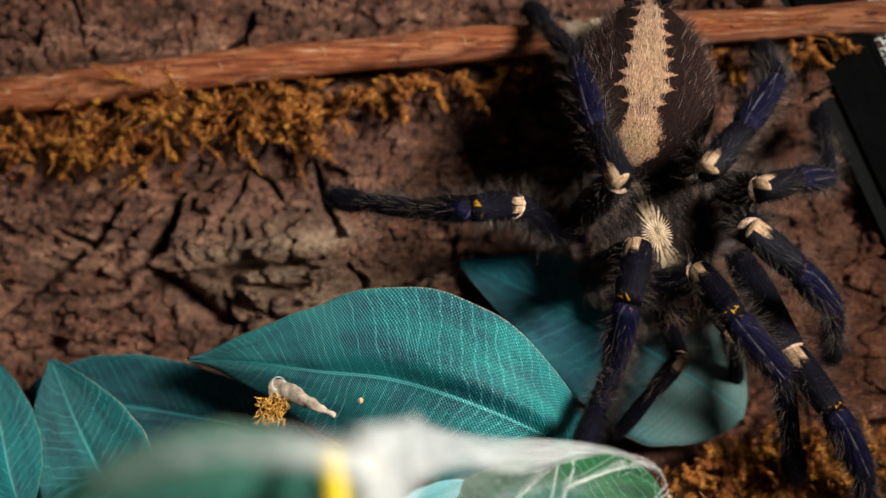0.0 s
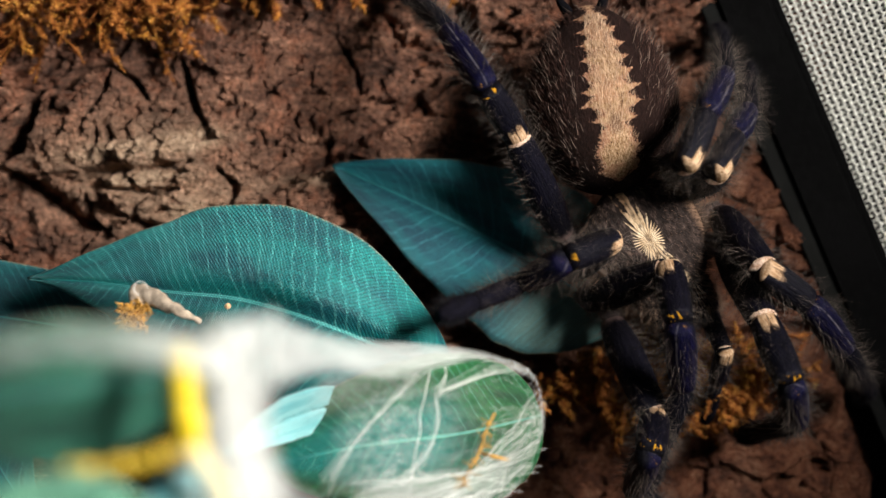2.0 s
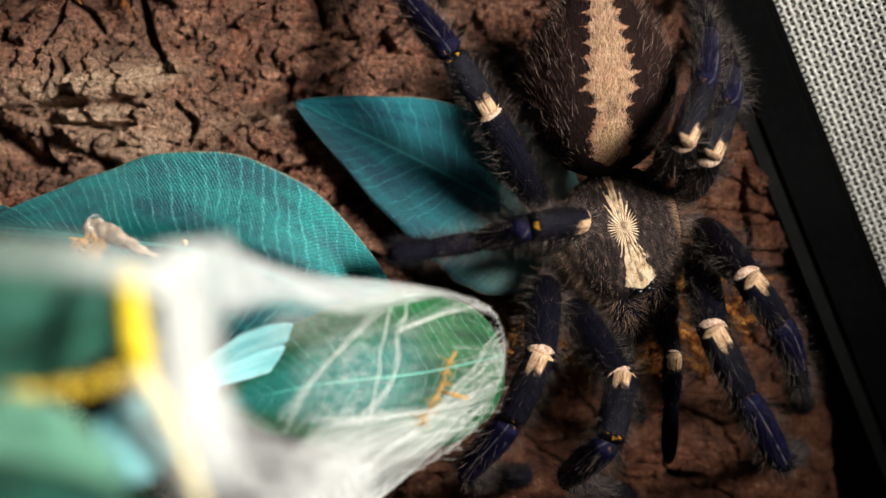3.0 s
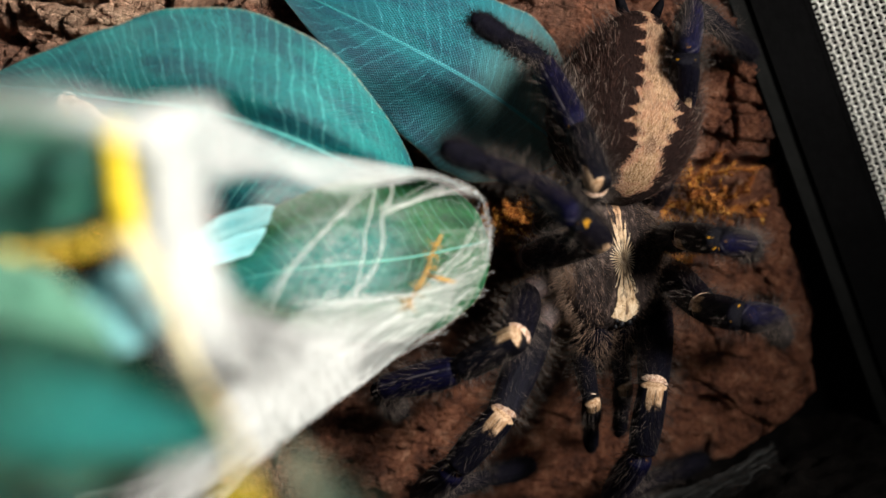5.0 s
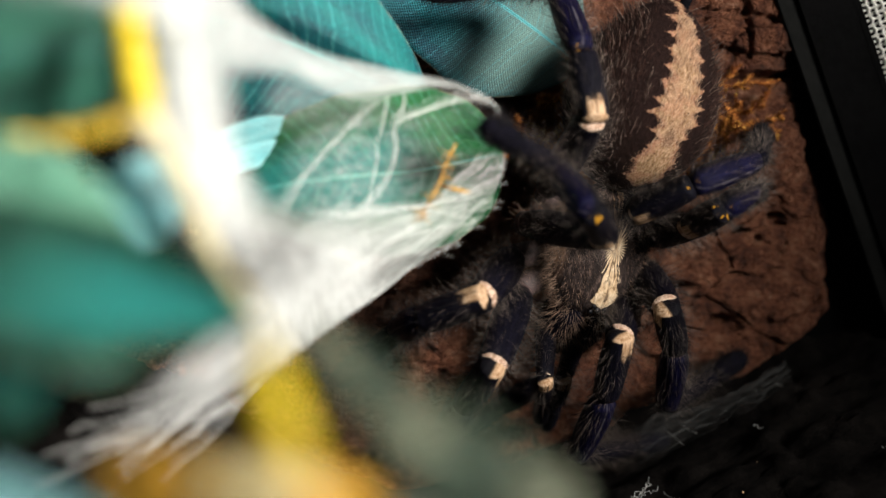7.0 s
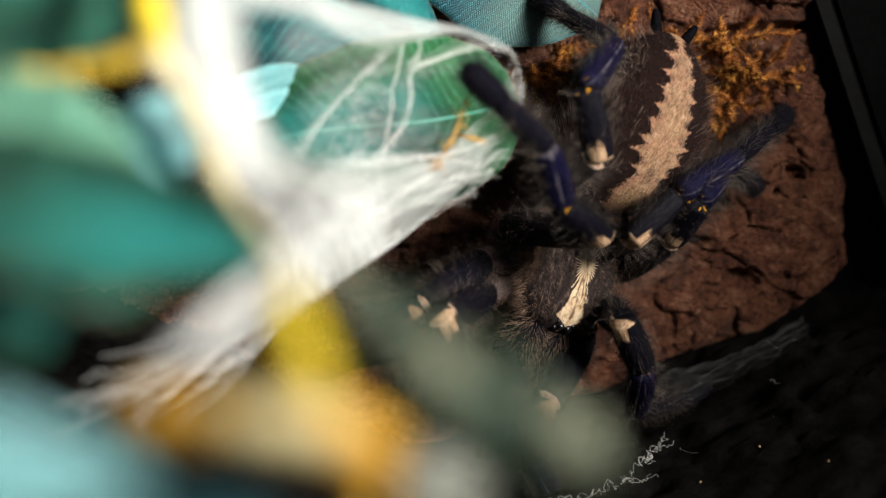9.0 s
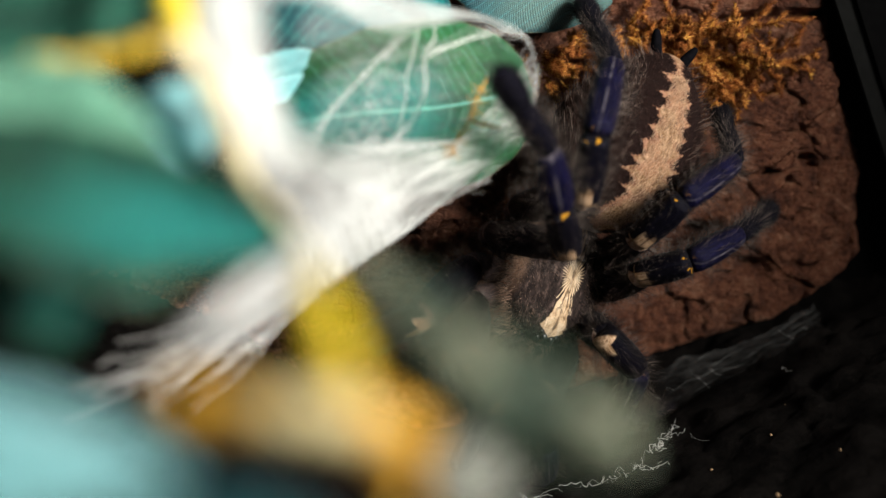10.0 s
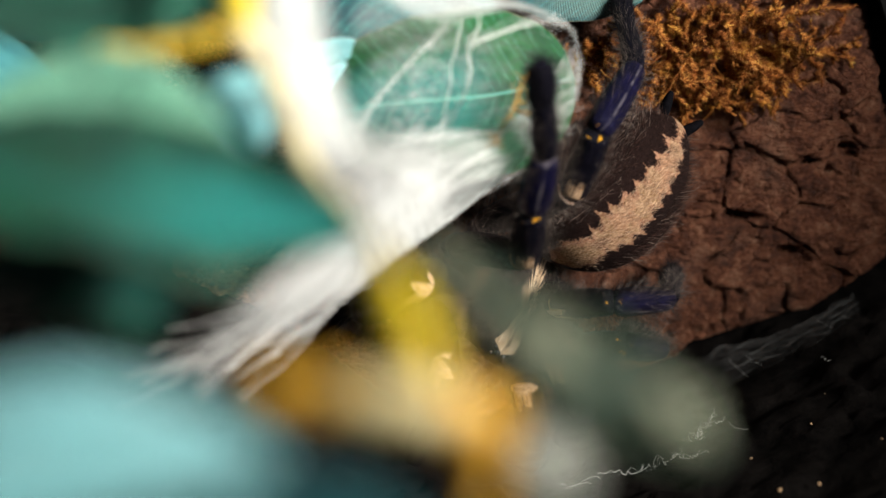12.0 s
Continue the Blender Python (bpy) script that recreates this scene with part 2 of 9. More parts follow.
def abdomen_material():
    """Dark brown velvet with a scalloped cream folium along the back."""
    m, t, b = material("abdomen_velvet", 0.8, 0, 0.12)
    n = Net(t)
    co = n.coords()
    x, y, z = n.xyz(co)
    s = n.math("MULTIPLY", x, -1 / 0.028)  # 0 at the waist, 1 at the rear
    w = n.ramp(s, [(0.04, (0, 0, 0)), (0.10, (0.31, 0.31, 0.31)), (0.20, (0.36, 0.36, 0.36)), (0.33, (0.20, 0.20, 0.20)), (0.46, (0.32, 0.32, 0.32)), (0.66, (0.24, 0.24, 0.24)), (0.86, (0.17, 0.17, 0.17)), (0.97, (0.06, 0.06, 0.06))])
    scal = n.math("MULTIPLY", n.math("SUBTRACT", 1.0, n.math("ABSOLUTE", n.math("SINE", n.math("ADD", n.math("MULTIPLY", s, 40.0), n.math("MULTIPLY", n.noise(co, 300, 3), 2.6))))), n.math("MULTIPLY", n.smooth(s, 0.22, 0.4), 0.18))
    jit = n.math("ADD", n.math("MULTIPLY", n.math("ADD", n.noise(co, 620, 3, 0.6), -0.5), 0.22), n.math("MULTIPLY", n.math("ADD", n.noise(co, 2600, 4, 0.7), -0.5), 0.30))
    edge = n.math("SUBTRACT", n.math("ADD", w, n.math("ADD", scal, jit)), n.math("MULTIPLY", n.math("ABSOLUTE", y), 100.0))
    k = n.math("MULTIPLY", n.smooth(edge, 0.03, 0.09), n.smooth(z, -0.002, 0.001))
    spot = n.math("MULTIPLY", n.smooth(n.math("ABSOLUTE", n.math("ADD", s, -0.34)), 0.07, 0.02), n.smooth(n.math("ABSOLUTE", y), 0.0012, 0.0003))
    hairs = n.noise(n.scaled(co, (800, 2300, 2300)), 1.2, 6, 0.8)
    cream = n.ramp(hairs, [(0.36, (0.10, 0.050, 0.026)), (0.46, (0.36, 0.21, 0.105)), (0.54, (0.54, 0.345, 0.195)), (0.64, (0.80, 0.57, 0.38))])
    pink = n.smooth(n.noise(co, 240, 3), 0.5, 0.62)
    cream = n.mix(n.math("MULTIPLY", pink, 0.45), cream, (0.58, 0.29, 0.18))
    cream = n.mix(n.math("MULTIPLY", n.smooth(edge, 0.17, 0.05), 0.55), cream, (0.46, 0.20, 0.14))
    dark = n.ramp(hairs, [(0.3, (0.005, 0.002, 0.002)), (0.6, (0.022, 0.010, 0.008)), (0.8, (0.075, 0.034, 0.027))])
    cream = n.mix(n.math("MULTIPLY", spot, 0.85), cream, (0.16, 0.09, 0.06))
    n.put(b.inputs["Base Color"], n.mix(k, dark, cream))
    n.put(b.inputs["Normal"], n.bump(hairs, 0.9, 0.0007))
    b.inputs["Sheen Weight"].default_value = 0.0
    return m


def carapace_material():
    """Grey-brown hair with a cream blaze that bursts from the middle."""
    m, t, b = material("carapace_velvet", 0.8, 0, 0.15)
    n = Net(t)
    co = n.coords()
    x, y, z = n.xyz(co)
    s = n.math("ADD", n.math("MULTIPLY", x, 1 / 0.0195), 0.5)  # 0 waist, 1 eyes
    w = n.ramp(s, [(0.0, (0.10, 0.10, 0.10)), (0.14, (0.09, 0.09, 0.09)), (0.28, (0.13, 0.13, 0.13)), (0.43, (0.20, 0.20, 0.20)), (0.58, (0.13, 0.13, 0.13)), (0.72, (0.18, 0.18, 0.18)), (0.87, (0.26, 0.26, 0.26)), (0.95, (0, 0, 0))])
    ang = n.math("ARCTAN2", y, n.math("ADD", x, 0.001))
    rays = n.math("MULTIPLY", n.math("SINE", n.math("ADD", n.math("MULTIPLY", ang, 30.0), n.math("MULTIPLY", n.noise(co, 500, 2), 5.0))), 0.05)
    jit = n.math("MULTIPLY", n.math("ADD", n.noise(co, 900, 5, 0.75), -0.5), 0.2)
    edge = n.math("SUBTRACT", n.math("ADD", w, n.math("ADD", n.math("MULTIPLY", rays, n.smooth(s, 0.95, 0.45)), jit)), n.math("MULTIPLY", n.math("ABSOLUTE", y), 100.0))
    k = n.math("MULTIPLY", n.smooth(edge, 0.0, 0.05), n.smooth(z, 0.0, 0.002))
    hairs = n.noise(n.scaled(co, (420, 900, 900)), 1.3, 6, 0.7)
    cream = n.ramp(hairs, [(0.30, (0.20, 0.115, 0.055)), (0.44, (0.62, 0.44, 0.27)), (0.68, (0.88, 0.72, 0.51))])
    cream = n.mix(n.math("MULTIPLY", n.smooth(s, 0.30, 0.08), 0.75), cream, (0.50, 0.26, 0.13))
    cut = n.smooth(n.math("SINE", n.math("ADD", n.math("MULTIPLY", ang, 26.0), n.math("MULTIPLY", n.noise(co, 420, 3), 11.0))), 0.5, 0.9)
    cream = n.mix(n.math("MULTIPLY", cut, n.math("MULTIPLY", n.smooth(n.math("ABSOLUTE", n.math("ADD", s, -0.5)), 0.30, 0.12), 0.85)), cream, (0.07, 0.045, 0.03))
    seam = n.math("MULTIPLY", n.smooth(n.math("ABSOLUTE", y), 0.0004, 0.0001), n.smooth(n.noise(co, 500, 3), 0.4, 0.6))
    cream = n.mix(n.math("MULTIPLY", seam, 0.8), cream, (0.08, 0.05, 0.035))
    dark = n.ramp(hairs, [(0.3, (0.005, 0.004, 0.004)), (0.55, (0.034, 0.023, 0.020)), (0.74, (0.18, 0.122, 0.102))])
    rim = n.smooth(n.math("ABSOLUTE", y), 0.0070, 0.0088)
    dark = n.mix(n.math("MULTIPLY", rim, 0.7), dark, (0.30, 0.18, 0.115))
    n.put(b.inputs["Base Color"], n.mix(k, dark, cream))
    n.put(b.inputs["Normal"], n.bump(hairs, 0.9, 0.0006))
    b.inputs["Sheen Weight"].default_value = 0.0
    return m


def leg_material(name, kind, length):
    """Blue-black legs: cream on the knee, yellow at the end of the patella, metallic blue on femur and tibia."""
    m, t, b = material(name, 0.46, 0.0, 0.09)
    n = Net(t)
    co = n.coords()
    x, y, z = n.xyz(co)
    s = n.math("MULTIPLY", x, 1 / length)
    hairs = n.noise(n.scaled(co, (260, 1500, 1500)), 1.4, 5, 0.7)
    side = n.math("ABSOLUTE", y)
    top = n.smooth(z, 0.0, 0.0012)
    black = n.ramp(hairs, [(0.3, (0.0015, 0.0015, 0.0025)), (0.65, (0.005, 0.0045, 0.007)), (0.85, (0.015, 0.013, 0.018))])
    blue = n.ramp(hairs, [(0.25, (0.0015, 0.0015, 0.006)), (0.6, (0.006, 0.0055, 0.030)), (0.85, (0.030, 0.026, 0.098))])
    jit = n.math("MULTIPLY", n.math("ADD", n.noise(co, 1200, 4, 0.7), -0.5), 0.16)
    sj = n.math("ADD", s, jit)
    yellow = (0.62, 0.30, 0.015)
    if kind == "femur":
        col = n.mix(n.math("MULTIPLY", n.smooth(n.math("ADD", z, n.math("MULTIPLY", side, 0.5)), 0.0, 0.0022), n.math("MULTIPLY", n.smooth(s, 0.05, 0.6), 0.12)), black, blue)
        band = n.math("MULTIPLY", n.math("MULTIPLY", n.smooth(n.math("ADD", s, n.math("MULTIPLY", jit, 0.25)), 0.940, 0.953), 1.0), n.smooth(z, 0.0005, 0.0010))
        col = n.mix(n.math("MULTIPLY", band, n.smooth(hairs, 0.22, 0.42)), col, n.mix(n.smooth(hairs, 0.4, 0.6), (0.42, 0.25, 0.17), (0.70, 0.52, 0.40)))
        col = n.mix(n.math("MULTIPLY", n.smooth(n.math("ADD", s, n.math("MULTIPLY", jit, 0.4)), 0.11, 0.05), 0.8), col, (0.15, 0.098, 0.092))
        metal = 0.10
    elif kind == "patella":
        col = n.mix(n.math("MULTIPLY", top, 0.1), black, blue)
        # two cream stripes side by side, feathered at their ends
        mid = n.math("ABSOLUTE", n.math("SUBTRACT", side, 0.00062))
        half = n.math("SUBTRACT", 0.00056, n.math("MULTIPLY", n.smooth(s, 0.10, 0.50), 0.00034))
        k = n.math("MULTIPLY", n.smooth(n.math("SUBTRACT", n.math("ADD", half, n.math("MULTIPLY", jit, 0.0024)), mid), -0.00012, 0.00014), n.smooth(s, -0.09, -0.06))
        k = n.math("MULTIPLY", k, n.math("MULTIPLY", n.smooth(n.math("ADD", s, n.math("MULTIPLY", jit, 2.6)), 0.25, 0.08), top))
        k = n.math("MAXIMUM", k, n.math("MULTIPLY", n.smooth(n.math("ADD", s, n.math("MULTIPLY", jit, 0.3)), -0.045, -0.065), n.smooth(z, 0.0000, 0.0005)))
        col = n.mix(n.math("MULTIPLY", k, n.smooth(hairs, 0.24, 0.42)), col, n.mix(n.smooth(hairs, 0.4, 0.62), (0.36, 0.21, 0.11), (0.62, 0.43, 0.28)))
        spot = n.math("MULTIPLY", n.math("MULTIPLY", n.math("MULTIPLY", n.smooth(sj, 0.94, 0.96), n.smooth(n.math("ABSOLUTE", n.math("SUBTRACT", side, 0.0009)), 0.0007, 0.0004)), n.smooth(z, 0.0003, 0.0010)), n.smooth(n.noise(co, 900, 2), 0.56, 0.60))
        col = n.mix(spot, col, yellow)
        metal = 0.05
    elif kind == "tibia":
        col = n.mix(n.math("MULTIPLY", n.smooth(z, -0.0008, 0.001), 0.85), black, blue)
        spot = n.math("MULTIPLY", n.math("MULTIPLY", n.math("MULTIPLY", n.smooth(sj, 0.034, 0.020), n.smooth(n.math("ABSOLUTE", n.math("SUBTRACT", side, 0.0008)), 0.0006, 0.0003)), n.smooth(n.noise(co, 900, 2), 0.57, 0.61)), n.smooth(z, 0.0002, 0.0012))
        dash = n.math("MULTIPLY", n.math("MULTIPLY", n.smooth(side, 0.00020, 0.00008), top), n.smooth(n.noise(n.scaled(co, (300, 1, 1)), 1, 3), 0.40, 0.56))
        col = n.mix(n.math("MULTIPLY", dash, 0.22), col, (0.40, 0.36, 0.38))
        col = n.mix(n.math("MULTIPLY", spot, 0.9), col, yellow)
        ring = n.math("MULTIPLY", n.smooth(sj, 0.96, 0.985), 0.2)
        col = n.mix(ring, col, (0.30, 0.26, 0.28))
        metal = 0.18
    else:
        col = n.mix(0.12, black, blue)
        metal = 0.0
        b.inputs["Roughness"].default_value, b.inputs["Specular IOR Level"].default_value = 0.75, 0.06
    n.put(b.inputs["Base Color"], col)
    b.inputs["Metallic"].default_value = metal
    n.put(b.inputs["Normal"], n.bump(hairs, 0.8, 0.0004))
    b.inputs["Sheen Weight"].default_value = 0.0
    return m


def hair_material(name, dark, light):
    m, t, b = material(name, 0.55, 0, 0.14)
    n = Net(t)
    g = t.nodes.new("ShaderNodeNewGeometry")
    n.put(b.inputs["Base Color"], n.ramp(g.outputs["Random Per Island"], [(0.0, dark), (0.6, tuple((a + c) / 2 for a, c in zip(dark, light))), (1.0, light)]))
    return m


BARK, STICK, MOSS = bark_material(), stick_material(), moss_material()
TEAL = leaf_material("teal_cloth", (0.000, 0.085, 0.105), (0.001, 0.190, 0.185), (0.16, 0.66, 0.62), mottle=0.6, rough=0.34, spec=0.5)
# the blue leaf's heart paints a pale sheen into its lower end
BLUE = leaf_material("blue_teal_cloth", (0.001, 0.066, 0.104), (0.003, 0.150, 0.180), (0.10, 0.48, 0.55), heart=(0.15, 0.25, 0.22), reach=(0.36, 0.66), rough=0.40, spec=0.45, mottle=0.45, spread=0.5)
GREEN = leaf_material("green_cloth", (0.003, 0.060, 0.008), (0.011, 0.135, 0.026), (0.20, 0.55, 0.40), heart=(0.003, 0.21, 0.185), reach=(0.50, 0.34))
DEEP = leaf_material("deep_green_cloth", (0.003, 0.045, 0.022), (0.009, 0.100, 0.055), (0.05, 0.20, 0.16), heart=(0.018, 0.34, 0.30), reach=(0.12, 0.37), mottle=0.1, spread=0.08)
FOREST = leaf_material("forest_green_cloth", (0.007, 0.055, 0.034), (0.020, 0.125, 0.078), (0.05, 0.20, 0.16), mottle=0.2)
FRESH = leaf_material("fresh_green_cloth", (0.09, 0.28, 0.18), (0.18, 0.42, 0.29), (0.14, 0.46, 0.30), mottle=0.1)
PALE = leaf_material("pale_cyan_cloth", (0.22, 0.66, 0.70), (0.40, 0.82, 0.84), (0.45, 0.82, 0.84), mottle=0.08)
AQUA = leaf_material("aqua_cloth", (0.05, 0.30, 0.34), (0.11, 0.44, 0.47), (0.3, 0.7, 0.72), mottle=0.3)
SAGE = leaf_material("sage_cloth", (0.010, 0.024, 0.013), (0.028, 0.050, 0.030), (0.2, 0.26, 0.19), mottle=0.1)
ASH = leaf_material("pale_sage_cloth", (0.15, 0.18, 0.12), (0.27, 0.29, 0.20), (0.30, 0.34, 0.25), mottle=0.1)
MILK = leaf_material("milky_cloth", (0.30, 0.33, 0.28), (0.42, 0.44, 0.38), (0.5, 0.5, 0.44), mottle=0.05)
# darker copy of the teal cloth: the large leaf's shade put into its colour
SHADE = leaf_material("shaded_teal_cloth", (0.000, 0.042, 0.060), (0.001, 0.098, 0.112), (0.07, 0.36, 0.38), mottle=0.6, rough=0.36)
IVORY = plain("silk_bound_stem", (0.74, 0.63, 0.32), 0.6, 500, 0.2)
YELLOW = plain("yellow_stem", (0.60, 0.45, 0.008), 0.4, 500, 0.25)
OLIVE = plain("dull_ochre_stem", (0.44, 0.30, 0.025), 0.45, 500, 0.3)
OCHRE = plain("ochre_stem", (0.68, 0.36, 0.018), 0.45, 500, 0.3)
BLACK = plain("black_plastic", (0.0035, 0.0035, 0.0037), 0.5, 700, 0.3, 0, 0.09)
SPRIG = plain("ochre_sprig", (0.46, 0.24, 0.04), 0.7, 900, 0.35)
WIRE = plain("coated_wire", (0.92, 0.90, 0.83), 0.34, 900, 0.12)
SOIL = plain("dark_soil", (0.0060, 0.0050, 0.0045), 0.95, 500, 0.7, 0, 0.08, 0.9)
SILK = silk_material("silk_sheet", 1.0, (7, 60))
THICK = silk_material("thick_silk", 0.92, (9, 75), 0.94)
VEIL = silk_material("silk_veil", 1.0, (16, 12))
THREAD = plain("silk_thread", (0.80, 0.80, 0.77), 0.6, 900, 0.1)
HAIR_DARK = hair_material("dark_hair", (0.002, 0.0018, 0.0028), (0.020, 0.017, 0.020))
HAIR_GREY = hair_material("grey_hair", (0.045, 0.037, 0.033), (0.34, 0.27, 0.23))
HAIR_CREAM = hair_material("cream_hair", (0.26, 0.135, 0.075), (0.92, 0.66, 0.46))
HAIR_BROWN = hair_material("brown_hair", (0.008, 0.004, 0.0035), (0.10, 0.048, 0.036))
HAIR_PALE = hair_material("pale_hair", (0.07, 0.045, 0.035), (0.42, 0.32, 0.26))
HAIR_TAN = hair_material("tan_hair", (0.040, 0.027, 0.020), (0.38, 0.25, 0.18))
EYE = plain("eye_gloss", (0.004, 0.004, 0.006), 0.32, 900, 0.1)
CRUMB = plain("pale_crumb", (0.5, 0.32, 0.17), 0.8, 900, 0.4)


# ---- mesh helpers ----
def mesh(name, verts, faces, mat, smooth=True):
    me = bpy.data.meshes.new(name)
    me.from_pydata([tuple(v) for v in verts], [], faces)
    me.materials.append(mat)
    if smooth:
        me.polygons.foreach_set("use_smooth", np.ones(len(me.polygons), dtype=bool))
    me.update()
    return me


def part(name, me, parent, label=""):
    ob = new(name, me)
    ob.parent = parent
    if label:
        tagged(ob, label)
    return ob


def thing(name, me, label, category, group="", kind=""):
    return tagged(new(name, me), label, category, group, kind)


def tube(points, radii, sides=8, caps=True):
    """Vertices and faces of a tube along points."""
    pts = [Vector(p) for p in points]
    verts, faces = [], []
    side = None
    for i, p in enumerate(pts):
        d = (pts[min(i + 1, len(pts) - 1)] - pts[max(i - 1, 0)]).normalized()
        if side is None:
            side = d.orthogonal().normalized()
        side = (side - d * side.dot(d)).normalized()
        up = d.cross(side)
        for k in range(sides):
            a = 2 * math.pi * k / sides
            verts.append(p + (side * math.cos(a) + up * math.sin(a)) * radii[i])
    for i in range(len(pts) - 1):
        for k in range(sides):
            a, c = i * sides + k, i * sides + (k + 1) % sides
            faces.append((a, c, c + sides, a + sides))
    if caps:
        faces.append(tuple(reversed(range(sides))))
        faces.append(tuple(range(len(verts) - sides, len(verts))))
    return verts, faces


def join(pieces):
    verts, faces = [], []
    for v, f in pieces:
        o = len(verts)
        verts += v
        faces += [tuple(i + o for i in q) for q in f]
    return verts, faces


def spline(points, n):
    """n points on a smooth curve through the given ones."""
    p = [Vector(q) for q in points]
    p = [p[0] * 2 - p[1]] + p + [p[-1] * 2 - p[-2]]
    out = []
    for k in range(n):
        u = k / (n - 1) * (len(p) - 3)
        i = min(int(u), len(p) - 4)
        s = u - i
        a, b, c, d = p[i:i + 4]
        out.append(0.5 * (2 * b + (c - a) * s + (2 * a - 5 * b + 4 * c - d) * s * s + (3 * b - a - 3 * c + d) * s ** 3))
    return out


def hash2(ix, iz, seed):
    h = np.sin(ix * 127.1 + iz * 311.7 + seed * 74.7) * 43758.5453
    return h - np.floor(h)


def value_noise(x, z, seed=0):
    ix, iz = np.floor(x), np.floor(z)
    fx, fz = x - ix, z - iz
    fx, fz = fx * fx * (3 - 2 * fx), fz * fz * (3 - 2 * fz)
    a, b = hash2(ix, iz, seed), hash2(ix + 1, iz, seed)
    c, d = hash2(ix, iz + 1, seed), hash2(ix + 1, iz + 1, seed)
    return (a * (1 - fx) + b * fx) * (1 - fz) + (c * (1 - fx) + d * fx) * fz


def fbm(x, z, octaves=5, seed=0, gain=0.5):
    total, amp, norm = 0, 1.0, 0
    for o in range(octaves):
        total = total + amp * value_noise(x * 2 ** o, z * 2 ** o, seed + o)
        norm += amp
        amp *= gain
    return total / norm


def chunks(x, z, seed=0):
    """Cells as split blocks: the gap to the next block, the block's own number, and the way to its middle."""
    ix, iz = np.floor(x), np.floor(z)
    f1, f2 = np.full(x.shape, 9.0), np.full(x.shape, 9.0)
    own, mx, mz = np.zeros(x.shape), np.zeros(x.shape), np.zeros(x.shape)
    for dx in (-1, 0, 1):
        for dz in (-1, 0, 1):
            jx, jz = ix + dx, iz + dz
            px, pz = jx + hash2(jx, jz, seed), jz + hash2(jx, jz, seed + 5)
            d = np.abs(px - x) * 0.8 + np.abs(pz - z) * 0.8 + 0.3 * np.hypot(px - x, pz - z)
            nearer = d < f1
            f2 = np.where(nearer, f1, np.minimum(f2, d))
            own, mx, mz = np.where(nearer, hash2(jx, jz, seed + 9), own), np.where(nearer, x - px, mx), np.where(nearer, z - pz, mz)
            f1 = np.where(nearer, d, f1)
    return f2 - f1, own, mx, mz


def cells(x, z, seed=0):
    """Nearest and second nearest distance to jittered cell points, and the nearest cell's own number."""
    ix, iz = np.floor(x), np.floor(z)
    f1 = np.full(x.shape, 9.0)
    f2 = np.full(x.shape, 9.0)
    own = np.zeros(x.shape)
    for dx in (-1, 0, 1):
        for dz in (-1, 0, 1):
            jx, jz = ix + dx, iz + dz
            px, pz = jx + hash2(jx, jz, seed), jz + hash2(jx, jz, seed + 5)
            d = np.hypot(px - x, pz - z)
            nearer = d < f1
            f2 = np.where(nearer, f1, np.minimum(f2, d))
            own = np.where(nearer, hash2(jx, jz, seed + 9), own)
            f1 = np.where(nearer, d, f1)
    return f1, f2, own


# ---- the bark wall ----
def along_line(x, z, line):
    """Distance of places from a bent line, in centimetres, and how far along it the nearest point lies."""
    best, where, done = np.full(x.shape, 99.0), np.zeros(x.shape), 0.0
    for (ax, az), (bx, bz) in zip(line, line[1:]):
        dx, dz = bx - ax, bz - az
        s = np.clip(((x - ax) * dx + (z - az) * dz) / (dx * dx + dz * dz), 0, 1)
        d = np.hypot(x - ax - s * dx, z - az - s * dz)
        where = np.where(d < best, done + s, where)
        best = np.minimum(best, d)
        done += 1
    return best, where / done


